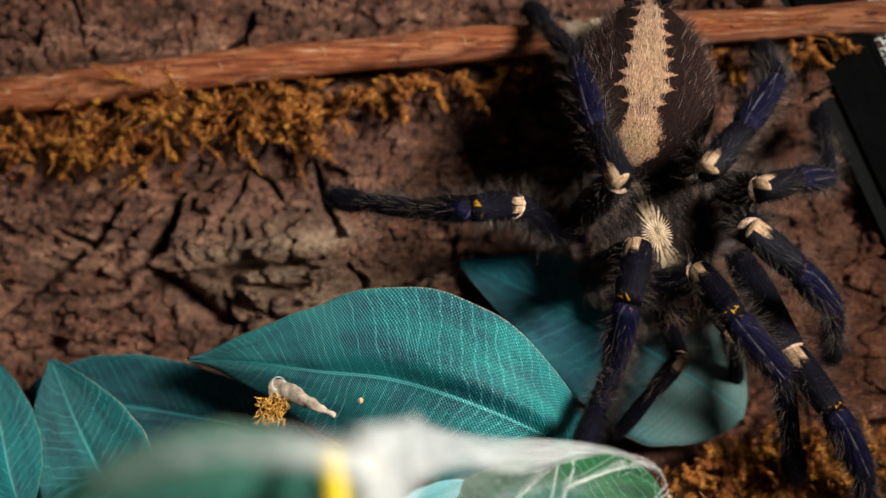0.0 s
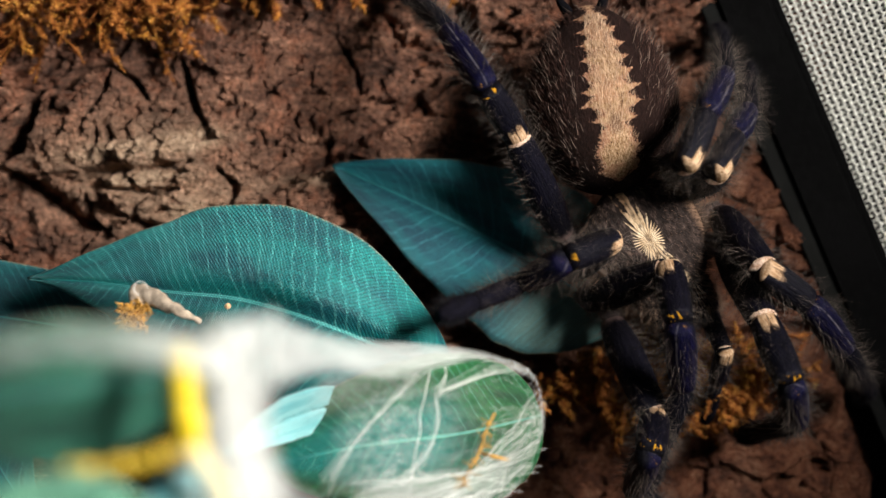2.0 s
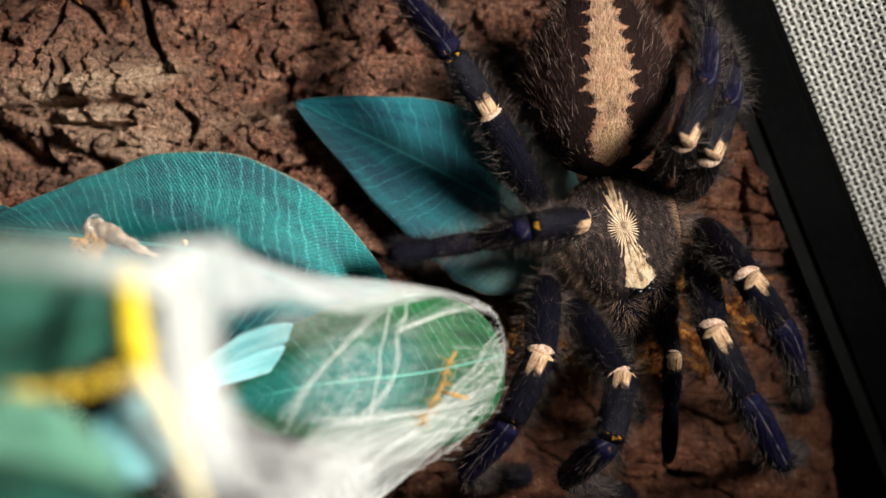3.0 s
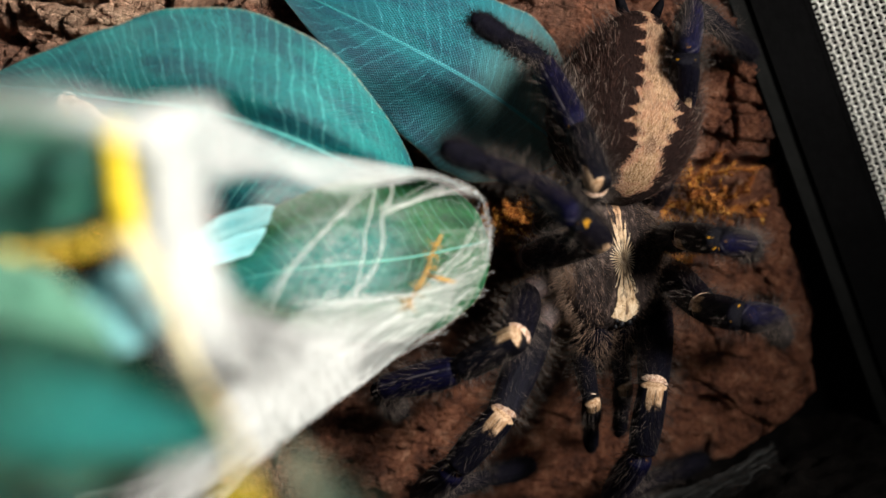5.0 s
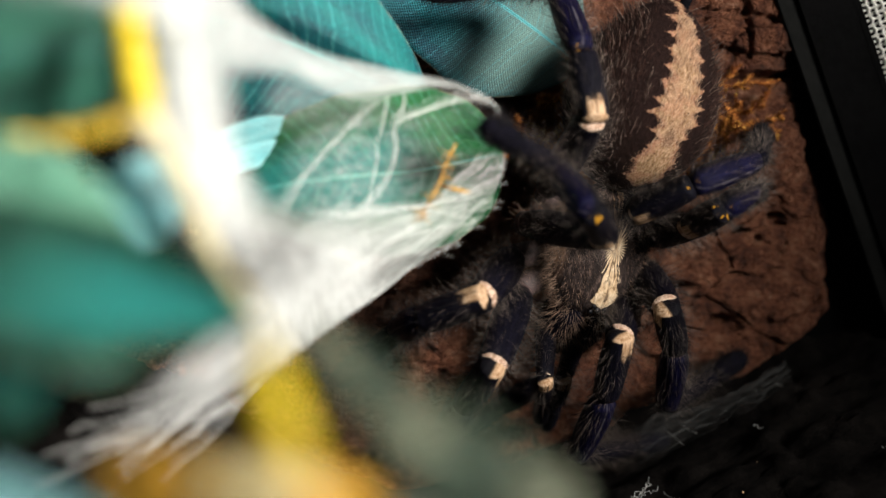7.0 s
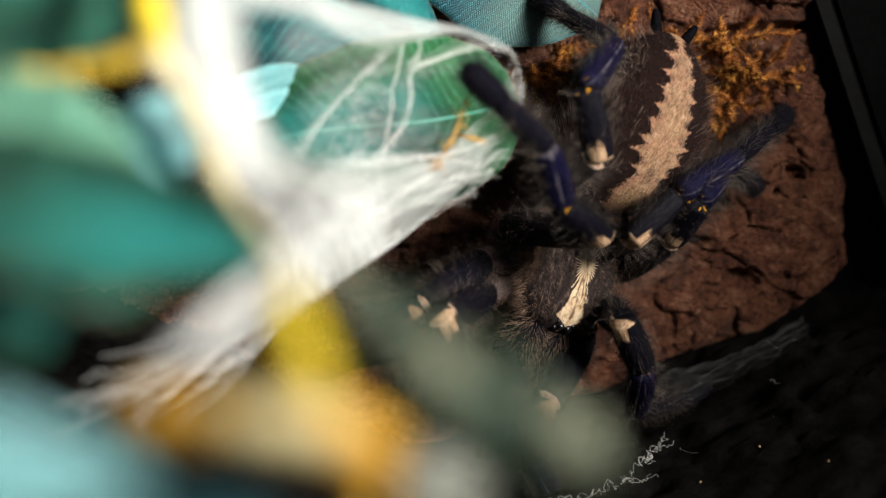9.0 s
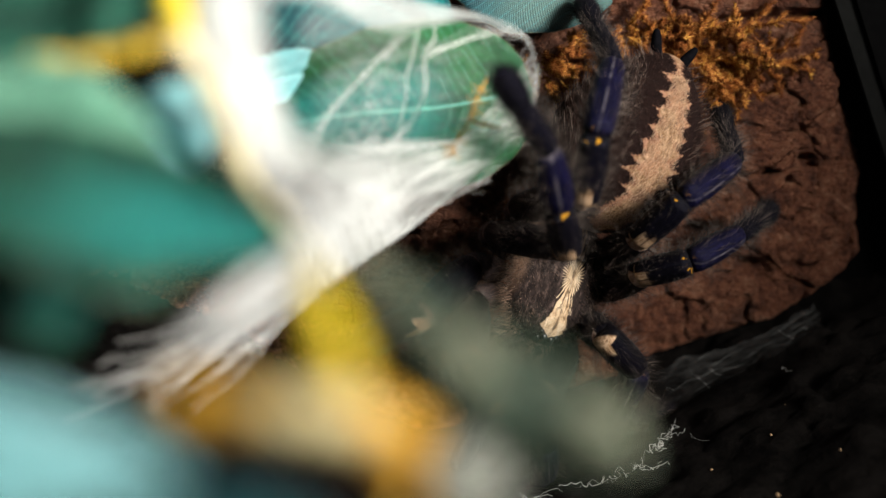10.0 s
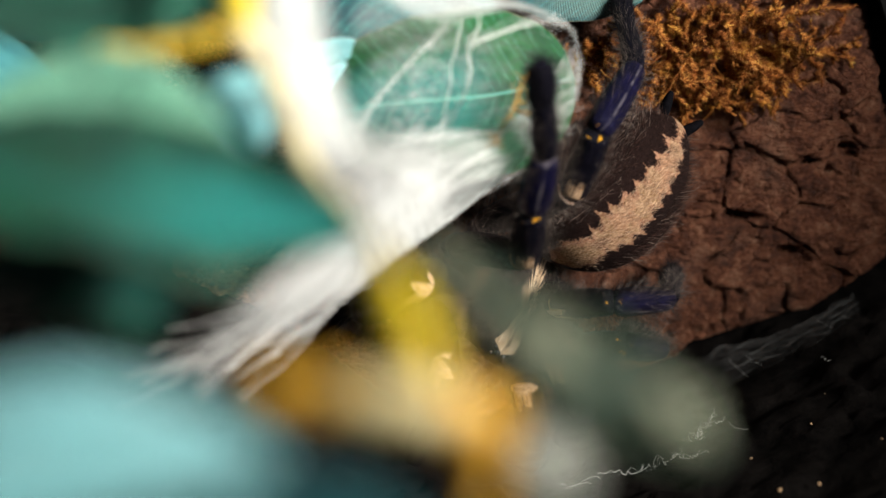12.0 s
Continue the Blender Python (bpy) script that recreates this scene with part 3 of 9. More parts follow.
# long splits in the bark: the line, how wide and how deep
SPLITS = [
    ([(-4.03, 2.55), (-4.39, 2.12), (-4.89, 1.97), (-5.25, 1.61), (-5.35, 1.3)], 0.085, 0.6),
    ([(-3.28, 2.11), (-3.2, 1.74), (-3.08, 1.33), (-2.91, 1.07)], 0.085, 0.5),
    ([(-4.39, 2.03), (-4.51, 1.7), (-4.73, 1.27), (-4.89, 0.86)], 0.05, 0.45),
    ([(-4.36, 2.0), (-4.06, 1.77), (-3.83, 1.48)], 0.06, 0.45),
    ([(-4.63, 1.11), (-4.68, 0.6)], 0.04, 0.3),
    ([(-4.44, 1.07), (-4.43, 0.78)], 0.045, 0.3),
    ([(-4.17, 1.07), (-4.13, 0.76)], 0.035, 0.3),
    ([(-5.58, 1.55), (-5.74, 1.04), (-6.07, 0.61), (-6.62, 0.18)], 0.15, 0.7),
    ([(-6.25, 1.73), (-6.57, 1.59), (-6.87, 1.09), (-7.16, 0.71), (-7.73, 0.97)], 0.10, 0.5),
    ([(-7.36, 0.57), (-7.94, 0.23), (-8.62, -0.39)], 0.22, 0.55),
    ([(-6.07, 0.29), (-5.49, -0.12), (-5.07, -0.48), (-4.54, -0.69)], 0.20, 0.6),
    ([(-4.85, -0.06), (-4.77, -0.77)], 0.09, 0.4),
    ([(-4.45, 0.04), (-3.78, -0.02), (-3.35, 0.05)], 0.08, 0.35),
    ([(-2.66, 0.36), (-2.43, 0.08), (-2.49, -0.2)], 0.07, 0.35),
    ([(-0.8, 2.5), (-0.5, 2.0), (-0.4, 1.6)], 0.06, 0.3),
    ([(-4.4, 4.65), (-4.6, 4.3), (-4.9, 4.05)], 0.14, 0.5),
    ([(-7.5, 5.0), (-7.3, 4.6), (-7.25, 4.3)], 0.06, 0.3),
    ([(-5.7, 0.23), (-4.74, 0.3), (-3.97, 0.35), (-3.12, 0.48)], 0.085, 0.35),
    ([(-1.85, 0.0), (-0.76, 0.72), (1.1, 1.8)], 0.16, 0.4),
    ([(5.6, -2.3), (6.5, -2.27), (7.3, -2.15)], 0.16, 0.42),
    ([(6.38, -0.5), (6.39, -1.1), (6.55, -1.9)], 0.06, 0.22),
    ([(5.7, -1.15), (6.5, -1.2), (7.2, -1.36)], 0.05, 0.16),
    ([(5.5, -4.4), (6.28, -4.77), (7.4, -4.57)], 0.06, 0.18),
    ([(5.8, -6.3), (6.5, -6.4), (7.2, -6.1)], 0.06, 0.18),
]


def bark_relief(x, z):
    """How far the bark stands out, in centimetres, at places in centimetres: long tilted strata, split across into blocks."""
    c, s = math.cos(radians(11)), math.sin(radians(11))
    u, v = x * c + z * s, -x * s + z * c
    wx = u + 0.9 * (fbm(u * 0.6, v * 0.6, 5, 3, 0.6) - 0.5)
    wv = v + 0.75 * (fbm(u * 0.35 + 9, v * 0.5, 5, 13, 0.6) - 0.5)
    smoother = np.clip((x - 0.6 * z - 2.8) / 3.5, 0, 1)
    rough = 1 - 0.62 * smoother
    jag = 0.20 * (fbm(x * 4.5, z * 4.5, 4, 47, 0.65) - 0.5)
    d = 0.7 * (fbm(wx * 0.16, wv * 0.42, 3, 21) - 0.5) + 0.32 * (fbm(wx * 0.45, wv * 1.5, 4, 31) - 0.5) * rough
    d = d + 0.22 * smoother * (fbm(x * 0.9, z * 0.9, 4, 77) - 0.5)
    for sx, sz, seed, step, tilt, cut, width, part_open in ((0.26, 0.95, 41, 0.30, 0.30, 0.30, 0.08, 0.47), (0.85, 2.1, 51, 0.16, 0.26, 0.20, 0.11, 0.44), (2.3, 4.2, 91, 0.13, 0.22, 0.10, 0.13, 0.46), (6.0, 8.5, 95, 0.065, 0.14, 0.05, 0.18, 0.44)):
        gap, own, mx, mz = chunks(wx * sx + seed, wv * sz, seed)
        d = d + (step * (own - 0.5) + tilt * (((own * 7.31) % 1 - 0.5) * mx + ((own * 13.73) % 1 - 0.5) * mz)) * rough
        open_here = np.clip((fbm(u * sx * 0.9 + 3, v * sx * 0.9, 3, seed + 30) - part_open) * 6, 0, 1)
        d = d - cut * np.clip(1 - (gap + jag) / width, 0, 1) ** 1.2 * open_here * (1 - 0.7 * smoother)
    gap, own, mx, mz = chunks(x * 0.85 + 0.5 * fbm(x, z, 3, 5) + 3, z * 1.25 + 0.5 * fbm(x, z, 3, 8), 66)
    d = d + smoother * (0.09 * (own - 0.5) - 0.20 * np.clip(1 - (gap + 0.5 * jag) / 0.055, 0, 1) * np.clip((own - 0.2) * 3, 0, 1) - 0.05 * np.clip(1 - gap / 0.25, 0, 1) ** 2)
    # thin edges of the layers, as fine steps down the bark
    lay = wv * 3.1 + 1.4 * (fbm(wx * 0.7, wv * 0.9, 4, 7) - 0.5)
    saw = lay - np.floor(lay)
    d = d + 0.075 * rough * (saw - 0.5) * np.clip((fbm(u * 0.5, v * 1.1, 3, 17) - 0.38) * 5, 0, 1)
    d = d + 0.15 * (fbm(wx * 3.5, wv * 6, 5, 61, 0.62) - 0.5) * rough + 0.05 * (fbm(x * 5, z * 5, 4, 63, 0.6) - 0.5)
    # the pale ledge, and the lit roll under the long groove
    gap, where = along_line(x, z, [(-5.6, 0.42), (-4.74, 0.56), (-3.97, 0.69), (-2.75, 0.88)])
    d = d + 0.34 * np.clip(1 - (gap + 0.6 * jag) / 0.22, 0, 1) ** 0.5 * np.clip(0.5 + 3 * (fbm(u * 1.3, v * 2, 3, 27) - 0.5), 0, 1)
    gap, where = along_line(x, z, [(-1.7, -0.35), (-0.6, 0.35), (1.3, 1.45)])
    d = d + 0.20 * np.clip(1 - gap / 0.34, 0, 1) ** 0.7
    for line, width, deep in SPLITS:
        gap, where = along_line(x, z, line)
        wide = 0.85 * width * (0.5 + 0.85 * np.sin(np.pi * np.clip(where, 0.04, 0.96)))
        d = d - deep * np.clip(1.15 - (gap + 0.3 * jag) / wide, 0, 1) ** 1.1
    # rotted hollows low down
    for hx, hz, rx, rz in ((6.44, -6.2, 0.30, 0.16), (7.2, -4.46, 0.2, 0.12), (5.6, -5.6, 0.35, 0.1)):
        d = d - 0.45 * np.clip(1.2 - np.hypot((x - hx) / rx, (z - hz) / rz) - 2 * jag, 0, 1)
    # worn down where the pointed leaf lies
    flat = np.exp(-((x - 1.5) / 2.2) ** 2 - ((z + 0.8) / 1.5) ** 2)
    return d - np.clip(flat * 1.5, 0, 1) * np.clip(d + 0.05, 0, 9) * 0.9


def bark_wall():
    step = 0.028
    xs, zs = np.arange(-13, 9.2, step), np.arange(-10.5, 7.5, step)
    x, z = np.meshgrid(xs, zs)
    d = bark_relief(x, z)
    wob = 0.5 * (fbm(x * 0.7, z * 0.7, 3, 81) - 0.5)
    right = np.interp(z, [-9.5, -7.75, -7.1, -6.0, -4.55, -2.7, -0.9, 7], [3.5, 5.3, 7.3, 8.4, 8.3, 7.75, 7.5, 7.3]) + wob
    low = np.interp(x, [-13, 0, 3, 5, 7, 9], [-10.4, -9.7, -8.9, -8.1, -7.3, -6.6]) + wob * 0.6
    inside = np.minimum(right - x, z - low)
    y = -d + 0.9 * np.clip(1 - inside / 0.5, 0, 2) ** 2
    verts = np.stack([x, y, z], -1).reshape(-1, 3) * CM
    nx, nz = len(xs), len(zs)
    i = np.arange(nx * nz).reshape(nz, nx)
    keep = (inside[:-1, :-1] > -0.25)
    quads = np.stack([i[:-1, :-1], i[:-1, 1:], i[1:, 1:], i[1:, :-1]], -1)[keep]
    used, inv = np.unique(quads, return_inverse=True)
    me = mesh("bark_wall", verts[used], [tuple(q) for q in inv.reshape(-1, 4).tolist()], BARK)
    c, s = math.cos(radians(7)), math.sin(radians(7))
    u, v = x * c + z * s, -x * s + z * c
    pale = np.zeros(x.shape)
    # thin patches for pale ledges; the roll and the wide ones paint in brighter light
    for pu, pv, su, sv, much in ((-3.9, 1.15, 1.05, 0.13, 1.0), (-2.87, 1.21, 0.36, 0.17, 0.9), (-4.0, 0.66, 0.62, 0.11, 0.9), (-3.2, 0.10, 0.3, 0.13, 0.6), (-0.4, 0.35, 1.3, 0.12, 0.8), (-4.1, 1.0, 1.5, 0.8, 0.48), (-7.3, 1.5, 0.9, 0.35, 0.22), (-3.2, 0.1, 1.2, 0.6, 0.45)):
        pale += much * np.exp(-((u - pu) / su) ** 2 - ((v - pv) / sv) ** 2)
    at = me.attributes.new("pale", "FLOAT", "POINT")
    at.data.foreach_set("value", np.clip(pale, 0, 1).ravel()[used].astype(np.float32))
    return thing("bark_wall", me, "rough brown cork bark with deep cracks, redder low down", "bark", kind="structure")


bark_wall()


# ---- the enclosure: black frame, mesh panel, soil, back ----
D_BAR = Vector((0.406, 0.0, -0.914))
ACROSS = (Vector((0.914, 0, 0.406)) * math.cos(radians(20)) + Vector((0, -1, 0)) * math.sin(radians(20))).normalized()
OUT = D_BAR.cross(ACROSS).normalized()
if OUT.y > 0:
    OUT = -OUT
CORNER = P(5.5, -0.25, 2.62)


def on_panel(a, b, h=0.0):
    """A place on the side panel: a down the bar, b across it, h out of it, in centimetres."""
    return CORNER + (D_BAR * a + ACROSS * b + OUT * h) * CM


def slab(a0, a1, b0, b1, h0, h1, mat, name, bevel=0.06):
    bm = bmesh.new()
    vs = [bm.verts.new(on_panel(a, b, h)) for h in (h0, h1) for a, b in ((a0, b0), (a1, b0), (a1, b1), (a0, b1))]
    for q in ((0, 1, 2, 3), (7, 6, 5, 4), (0, 4, 5, 1), (1, 5, 6, 2), (2, 6, 7, 3), (3, 7, 4, 0)):
        bm.faces.new([vs[i] for i in q])
    bmesh.ops.recalc_face_normals(bm, faces=bm.faces)
    bmesh.ops.bevel(bm, geom=list(bm.edges), offset=bevel * CM, segments=2, affect="EDGES")
    me = bpy.data.meshes.new(name)
    bm.to_mesh(me)
    bm.free()
    me.materials.append(mat)
    return me


def mesh_panel():
    root = tagged(new("ventilation_panel"), "woven steel mesh panel in a black plastic frame", "vent panel", kind="structure")
    part("frame_bar", slab(-6, 16, 0.0, 0.80, -0.35, 0.1, BLACK, "frame_bar"), root, "black plastic frame bar")
    part("frame_lip", slab(-6, 16, -0.26, 0.02, -0.30, 0.04, plain("worn_plastic", (0.009, 0.0095, 0.009), 0.5, 600, 0.3, 0, 0.25), "frame_lip", 0.03), root, "worn grey lip of the frame")
    part("frame_step", slab(-6, 16, 0.78, 0.90, -0.4, -0.02, BLACK, "frame_step", 0.03), root)
    pitch_a, pitch_b = 0.086, 0.104
    pieces = []
    na, nb = int(11 / pitch_a), int(5.0 / pitch_b)
    for i in range(na):
        a = -4 + i * pitch_a
        pts = [on_panel(a, 0.86 + k * pitch_b + (0.012 if i % 2 else -0.012), -0.28 + (0.024 if (k + i) % 2 else -0.024)) for k in range(nb)]
        pieces.append(tube(pts, [0.021 * CM] * len(pts), 5, False))
    part("weft_wire", mesh("weft_wire", *join(pieces), WIRE), root, "steel wires woven across")["kind"] = "stuff"
    pieces = []
    for k in range(nb):
        b = 0.86 + k * pitch_b
        pts = [on_panel(-4 + i * pitch_a, b + 0.35 * pitch_b * (i % 2), -0.28 + (-0.024 if (k + i) % 2 else 0.024)) for i in range(na)]
        pieces.append(tube(pts, [0.027 * CM] * len(pts), 5, False))
    part("warp_wire", mesh("warp_wire", *join(pieces), WIRE), root, "steel wires woven lengthwise")["kind"] = "stuff"


mesh_panel()
thing("wall_side", slab(-6, 18, -7, -0.14, -0.9, -0.5, BLACK, "wall_side"), "black plastic side wall of the enclosure", "wall", kind="structure")


def box(name, lo, hi, mat, label, category, kind="structure"):
    bm = bmesh.new()
    bmesh.ops.create_cube(bm, size=1)
    for v in bm.verts:
        v.co = Vector([(lo[i] + hi[i]) / 2 + v.co[i] * (hi[i] - lo[i]) for i in range(3)]) * CM
    bmesh.ops.bevel(bm, geom=list(bm.edges), offset=0.1 * CM, segments=2, affect="EDGES")
    me = bpy.data.meshes.new(name)
    bm.to_mesh(me)
    bm.free()
    me.materials.append(mat)
    return thing(name, me, label, category, kind=kind)


box("wall_back", (-20, 2.2, -16), (20, 3.0, 14), BLACK, "black back wall of the enclosure behind the bark", "wall")


def soil():
    step = 0.13
    xs, ys = np.arange(-16, 16, step), np.arange(-19.0, 2.1, step)
    x, y = np.meshgrid(xs, ys)
    edge = np.interp(x, [-16, -4, -1.5, 0, 2, 4.45, 7.17, 9, 16], [-6.2, -6.4, -7.6, -8.6, -9.3, -8.45, -7.1, -6.5, -6])
    z = edge + np.minimum(y, 0) * 0.05 + 0.25 * np.maximum(y, 0)
    z = z + 0.35 * (fbm(x * 0.5, y * 0.5, 3, 5) - 0.5)
    f1, f2, own = cells(x * 2.2, y * 2.2, 15)
    z = z + 0.22 * (own - 0.4) * np.clip((f2 - f1) * 3, 0, 1) + 0.16 * (fbm(x * 4, y * 4, 3, 25) - 0.5)
    nx, ny = len(xs), len(ys)
    i = np.arange(nx * ny).reshape(ny, nx)
    quads = np.stack([i[:-1, :-1], i[:-1, 1:], i[1:, 1:], i[1:, :-1]], -1).reshape(-1, 4)
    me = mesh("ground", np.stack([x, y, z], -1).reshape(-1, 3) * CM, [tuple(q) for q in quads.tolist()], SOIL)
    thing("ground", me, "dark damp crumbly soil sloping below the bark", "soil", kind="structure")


soil()


# ---- twig and moss ----
def twig():
    rng = random.Random(4)
    pts = spline([P(-11.5, -0.4, 2.90), P(-8.37, -0.5, 3.19), P(-5, -0.55, 3.58), P(-1.9, -0.55, 3.86), P(1.5, -0.5, 4.10), P(5.0, -0.5, 4.27), P(7.0, -0.5, 4.35)], 120)
    rad = [(0.315 - 0.06 * k / 119 + 0.018 * math.sin(k * 0.31) + rng.uniform(-0.008, 0.008)) * CM for k in range(120)]
    v, f = tube(pts, rad, 18)
    for q in v:
        n = noise.noise(q * 500) * 0.00018 + noise.noise(Vector((q.x * 60, q.y * 600, q.z * 600))) * 0.00022
        q += (q - Vector((q.x, -0.0052, 0.038 + 0.08 * q.x))).normalized() * n
    ob = thing("twig", mesh("twig", v, f, STICK), "peeled red-brown twig fixed across the bark", "twig")
    # curls of peeled bark on it
    for k in (20, 33, 41, 52, 66, 78):
        c = pts[k] + Vector((0, -0.0028, rng.uniform(-0.001, 0.001)))
        curl = [c + Vector((0.0012 * math.cos(a) + 0.0004 * a, -0.0005 * math.sin(a), 0.0014 * math.sin(a))) for a in [j * 0.26 for j in range(8)]]
        part("peeled_fibre", mesh("peeled_fibre", *tube(curl, [0.00007] * 8, 5), CRUMB), ob, "pale curled fibre")


twig()


def strand(rng, start, d, length, r, droop=0.5):
    pts, p, d = [start.copy()], start.copy(), d.normalized()
    n = 5
    for _ in range(n):
        d = (d + Vector((rng.uniform(-1, 1), rng.uniform(-0.8, 0.8), rng.uniform(-1, 1) - droop * 0.3)) * 0.55).normalized()
        p = p + d * length / n
        pts.append(p.copy())
    return pts, tube(pts, [r * (1 - 0.75 * k / n) for k in range(n + 1)], 4, False)


def frond(rng, start, d, length, droop=0.15):
    """One feathery moss frond: a bowed stalk with side shoots, all closely set with short leaflets that lean towards the tip."""
    verts, faces, pieces = [], [], []

    def shoot(p, d, length, n, r, plume):
        turn = Vector((rng.uniform(-1, 1), rng.uniform(-0.5, 0.4), rng.uniform(-1, 1) - droop)) * 0.16
        pts = [p.copy()]
        for _ in range(n):
            d = (d + turn + Vector((rng.gauss(0, 0.10), rng.gauss(0, 0.07), rng.gauss(0, 0.10)))).normalized()
            p = p + d * length / n
            pts.append(p.copy())
        pieces.append(tube(pts, [r * CM * (1 - 0.65 * k / n) for k in range(n + 1)], 4, False))
        for k in range(1, n + 1):
            way = (pts[k] - pts[k - 1]).normalized()
            side = way.orthogonal().normalized()
            full = plume * (0.55 + 0.75 * math.sin(math.pi * min(1, 0.12 + 0.88 * k / n)))
            for _ in range(12):
                q = pts[k - 1].lerp(pts[k], rng.random())
                out = Matrix.Rotation(rng.uniform(0, 6.283), 3, way) @ side
                tip = q + (way * rng.uniform(0.3, 1.3) + out).normalized() * full * rng.uniform(0.6, 1.25) * CM
                w = way.cross(out) * 0.0065 * CM
                i = len(verts)
                verts.extend((q + w, q - w, q + way * 0.010 * CM, tip))
                faces.extend(((i, i + 1, i + 3), (i + 1, i + 2, i + 3), (i + 2, i, i + 3)))
        return pts

    main = shoot(start.copy(), d.normalized(), length, 13, 0.012, 0.112)
    for k in range(2, 12, 2):
        way = (main[k] - main[k - 1]).normalized()
        w = (way + Vector((rng.uniform(-1, 1), rng.uniform(-0.5, 0.2), rng.uniform(-1, 1))) * 0.9).normalized()
        shoot(main[k], w, length * rng.uniform(0.16, 0.40) * (1.15 - k / 14), 6, 0.008, 0.085)
    return pieces + [(verts, faces)]


def moss(seed, centre, sx, sz, count, sy=0.3, long=0.8, way=(0, -0.35, -1.0), label="dried orange-brown moss on the bark"):
    """A clump of fronds springing from one patch."""
    rng = random.Random(seed)
    pieces = []
    for _ in range(max(2, round(count * 0.7))):
        a, rr = rng.uniform(0, 6.283), math.sqrt(rng.random())
        at = P(centre[0] + sx * rr * math.cos(a), centre[1] - sy * rng.random(), centre[2] + sz * rr * math.sin(a))
        d = Vector(way) + Vector((rng.uniform(-1, 1), rng.uniform(-0.4, 0.4), rng.uniform(-0.5, 0.5))) * 1.25
        pieces += frond(rng, at, d, rng.uniform(0.55, 1.25) * long * CM)
    # a few bare wiry stalks
    for _ in range(max(1, count // 7)):
        at = P(centre[0] + sx * rng.uniform(-1, 1), centre[1] - sy, centre[2] + sz * rng.uniform(-1, 1))
        pieces.append(strand(rng, at, Vector((rng.uniform(-1, 1), -0.2, rng.uniform(-0.8, 0.5))), rng.uniform(0.4, 0.8) * CM, 0.010 * CM, 0.1)[1])
    return thing("moss", mesh("moss", *join(pieces), MOSS), label, "moss", kind="stuff")


UNDER = "dried orange-brown moss hanging under the twig"
spots = random.Random(2)
x = -9.2
while x < 1.0:
    thick = 0.75 if x < -8.0 else 1.0 if x < -5.5 else 0.35 if x < -4.9 else 0.95 if x < -3.2 else 0.30
    moss(int(x * 100) + 2000, (x, -0.12, 2.88 + 0.075 * (x + 9) - spots.uniform(0.0, 0.25) * thick), 0.30, 0.18 + 0.12 * thick, int(spots.uniform(0.5, 1.2) * 19 * thick) + 2, long=(0.45 + 0.62 * thick) * spots.uniform(0.7, 1.35), way=(spots.uniform(-0.5, 0.5), -0.35, -0.75), label=UNDER)
    x += spots.uniform(0.38, 0.62)
moss(6, (4.95, -0.3, 3.95), 0.22, 0.2, 10, long=0.7, label=UNDER)
moss(16, (3.6, -0.1, 3.75), 0.6, 0.15, 9, long=0.6, label=UNDER)
FLAT = "dried orange moss lying on the bark below the leaves"
for k, (mx, mz, sx, sz, count) in enumerate(((3.75, -3.15, 0.4, 0.35, 20), (4.3, -2.8, 0.5, 0.3, 24), (5.0, -3.0, 0.5, 0.35, 26), (5.7, -2.95, 0.45, 0.35, 22), (4.7, -3.4, 0.4, 0.2, 14), (6.15, -2.85, 0.25, 0.2, 5), (4.5, -2.45, 0.5, 0.2, 20), (5.5, -2.5, 0.5, 0.2, 18), (3.6, -2.75, 0.3, 0.3, 12))):
    moss(k + 50, (mx, -0.05, mz), sx, sz, int(count * 1.25), 0.45, 0.92, (0.1, -0.45, -0.35), FLAT)
moss(9, (2.75, -0.6, -3.0), 0.3, 0.35, 14, 0.4, 0.5, (0, -0.5, -0.3), "tuft of orange moss behind the webbed leaf")


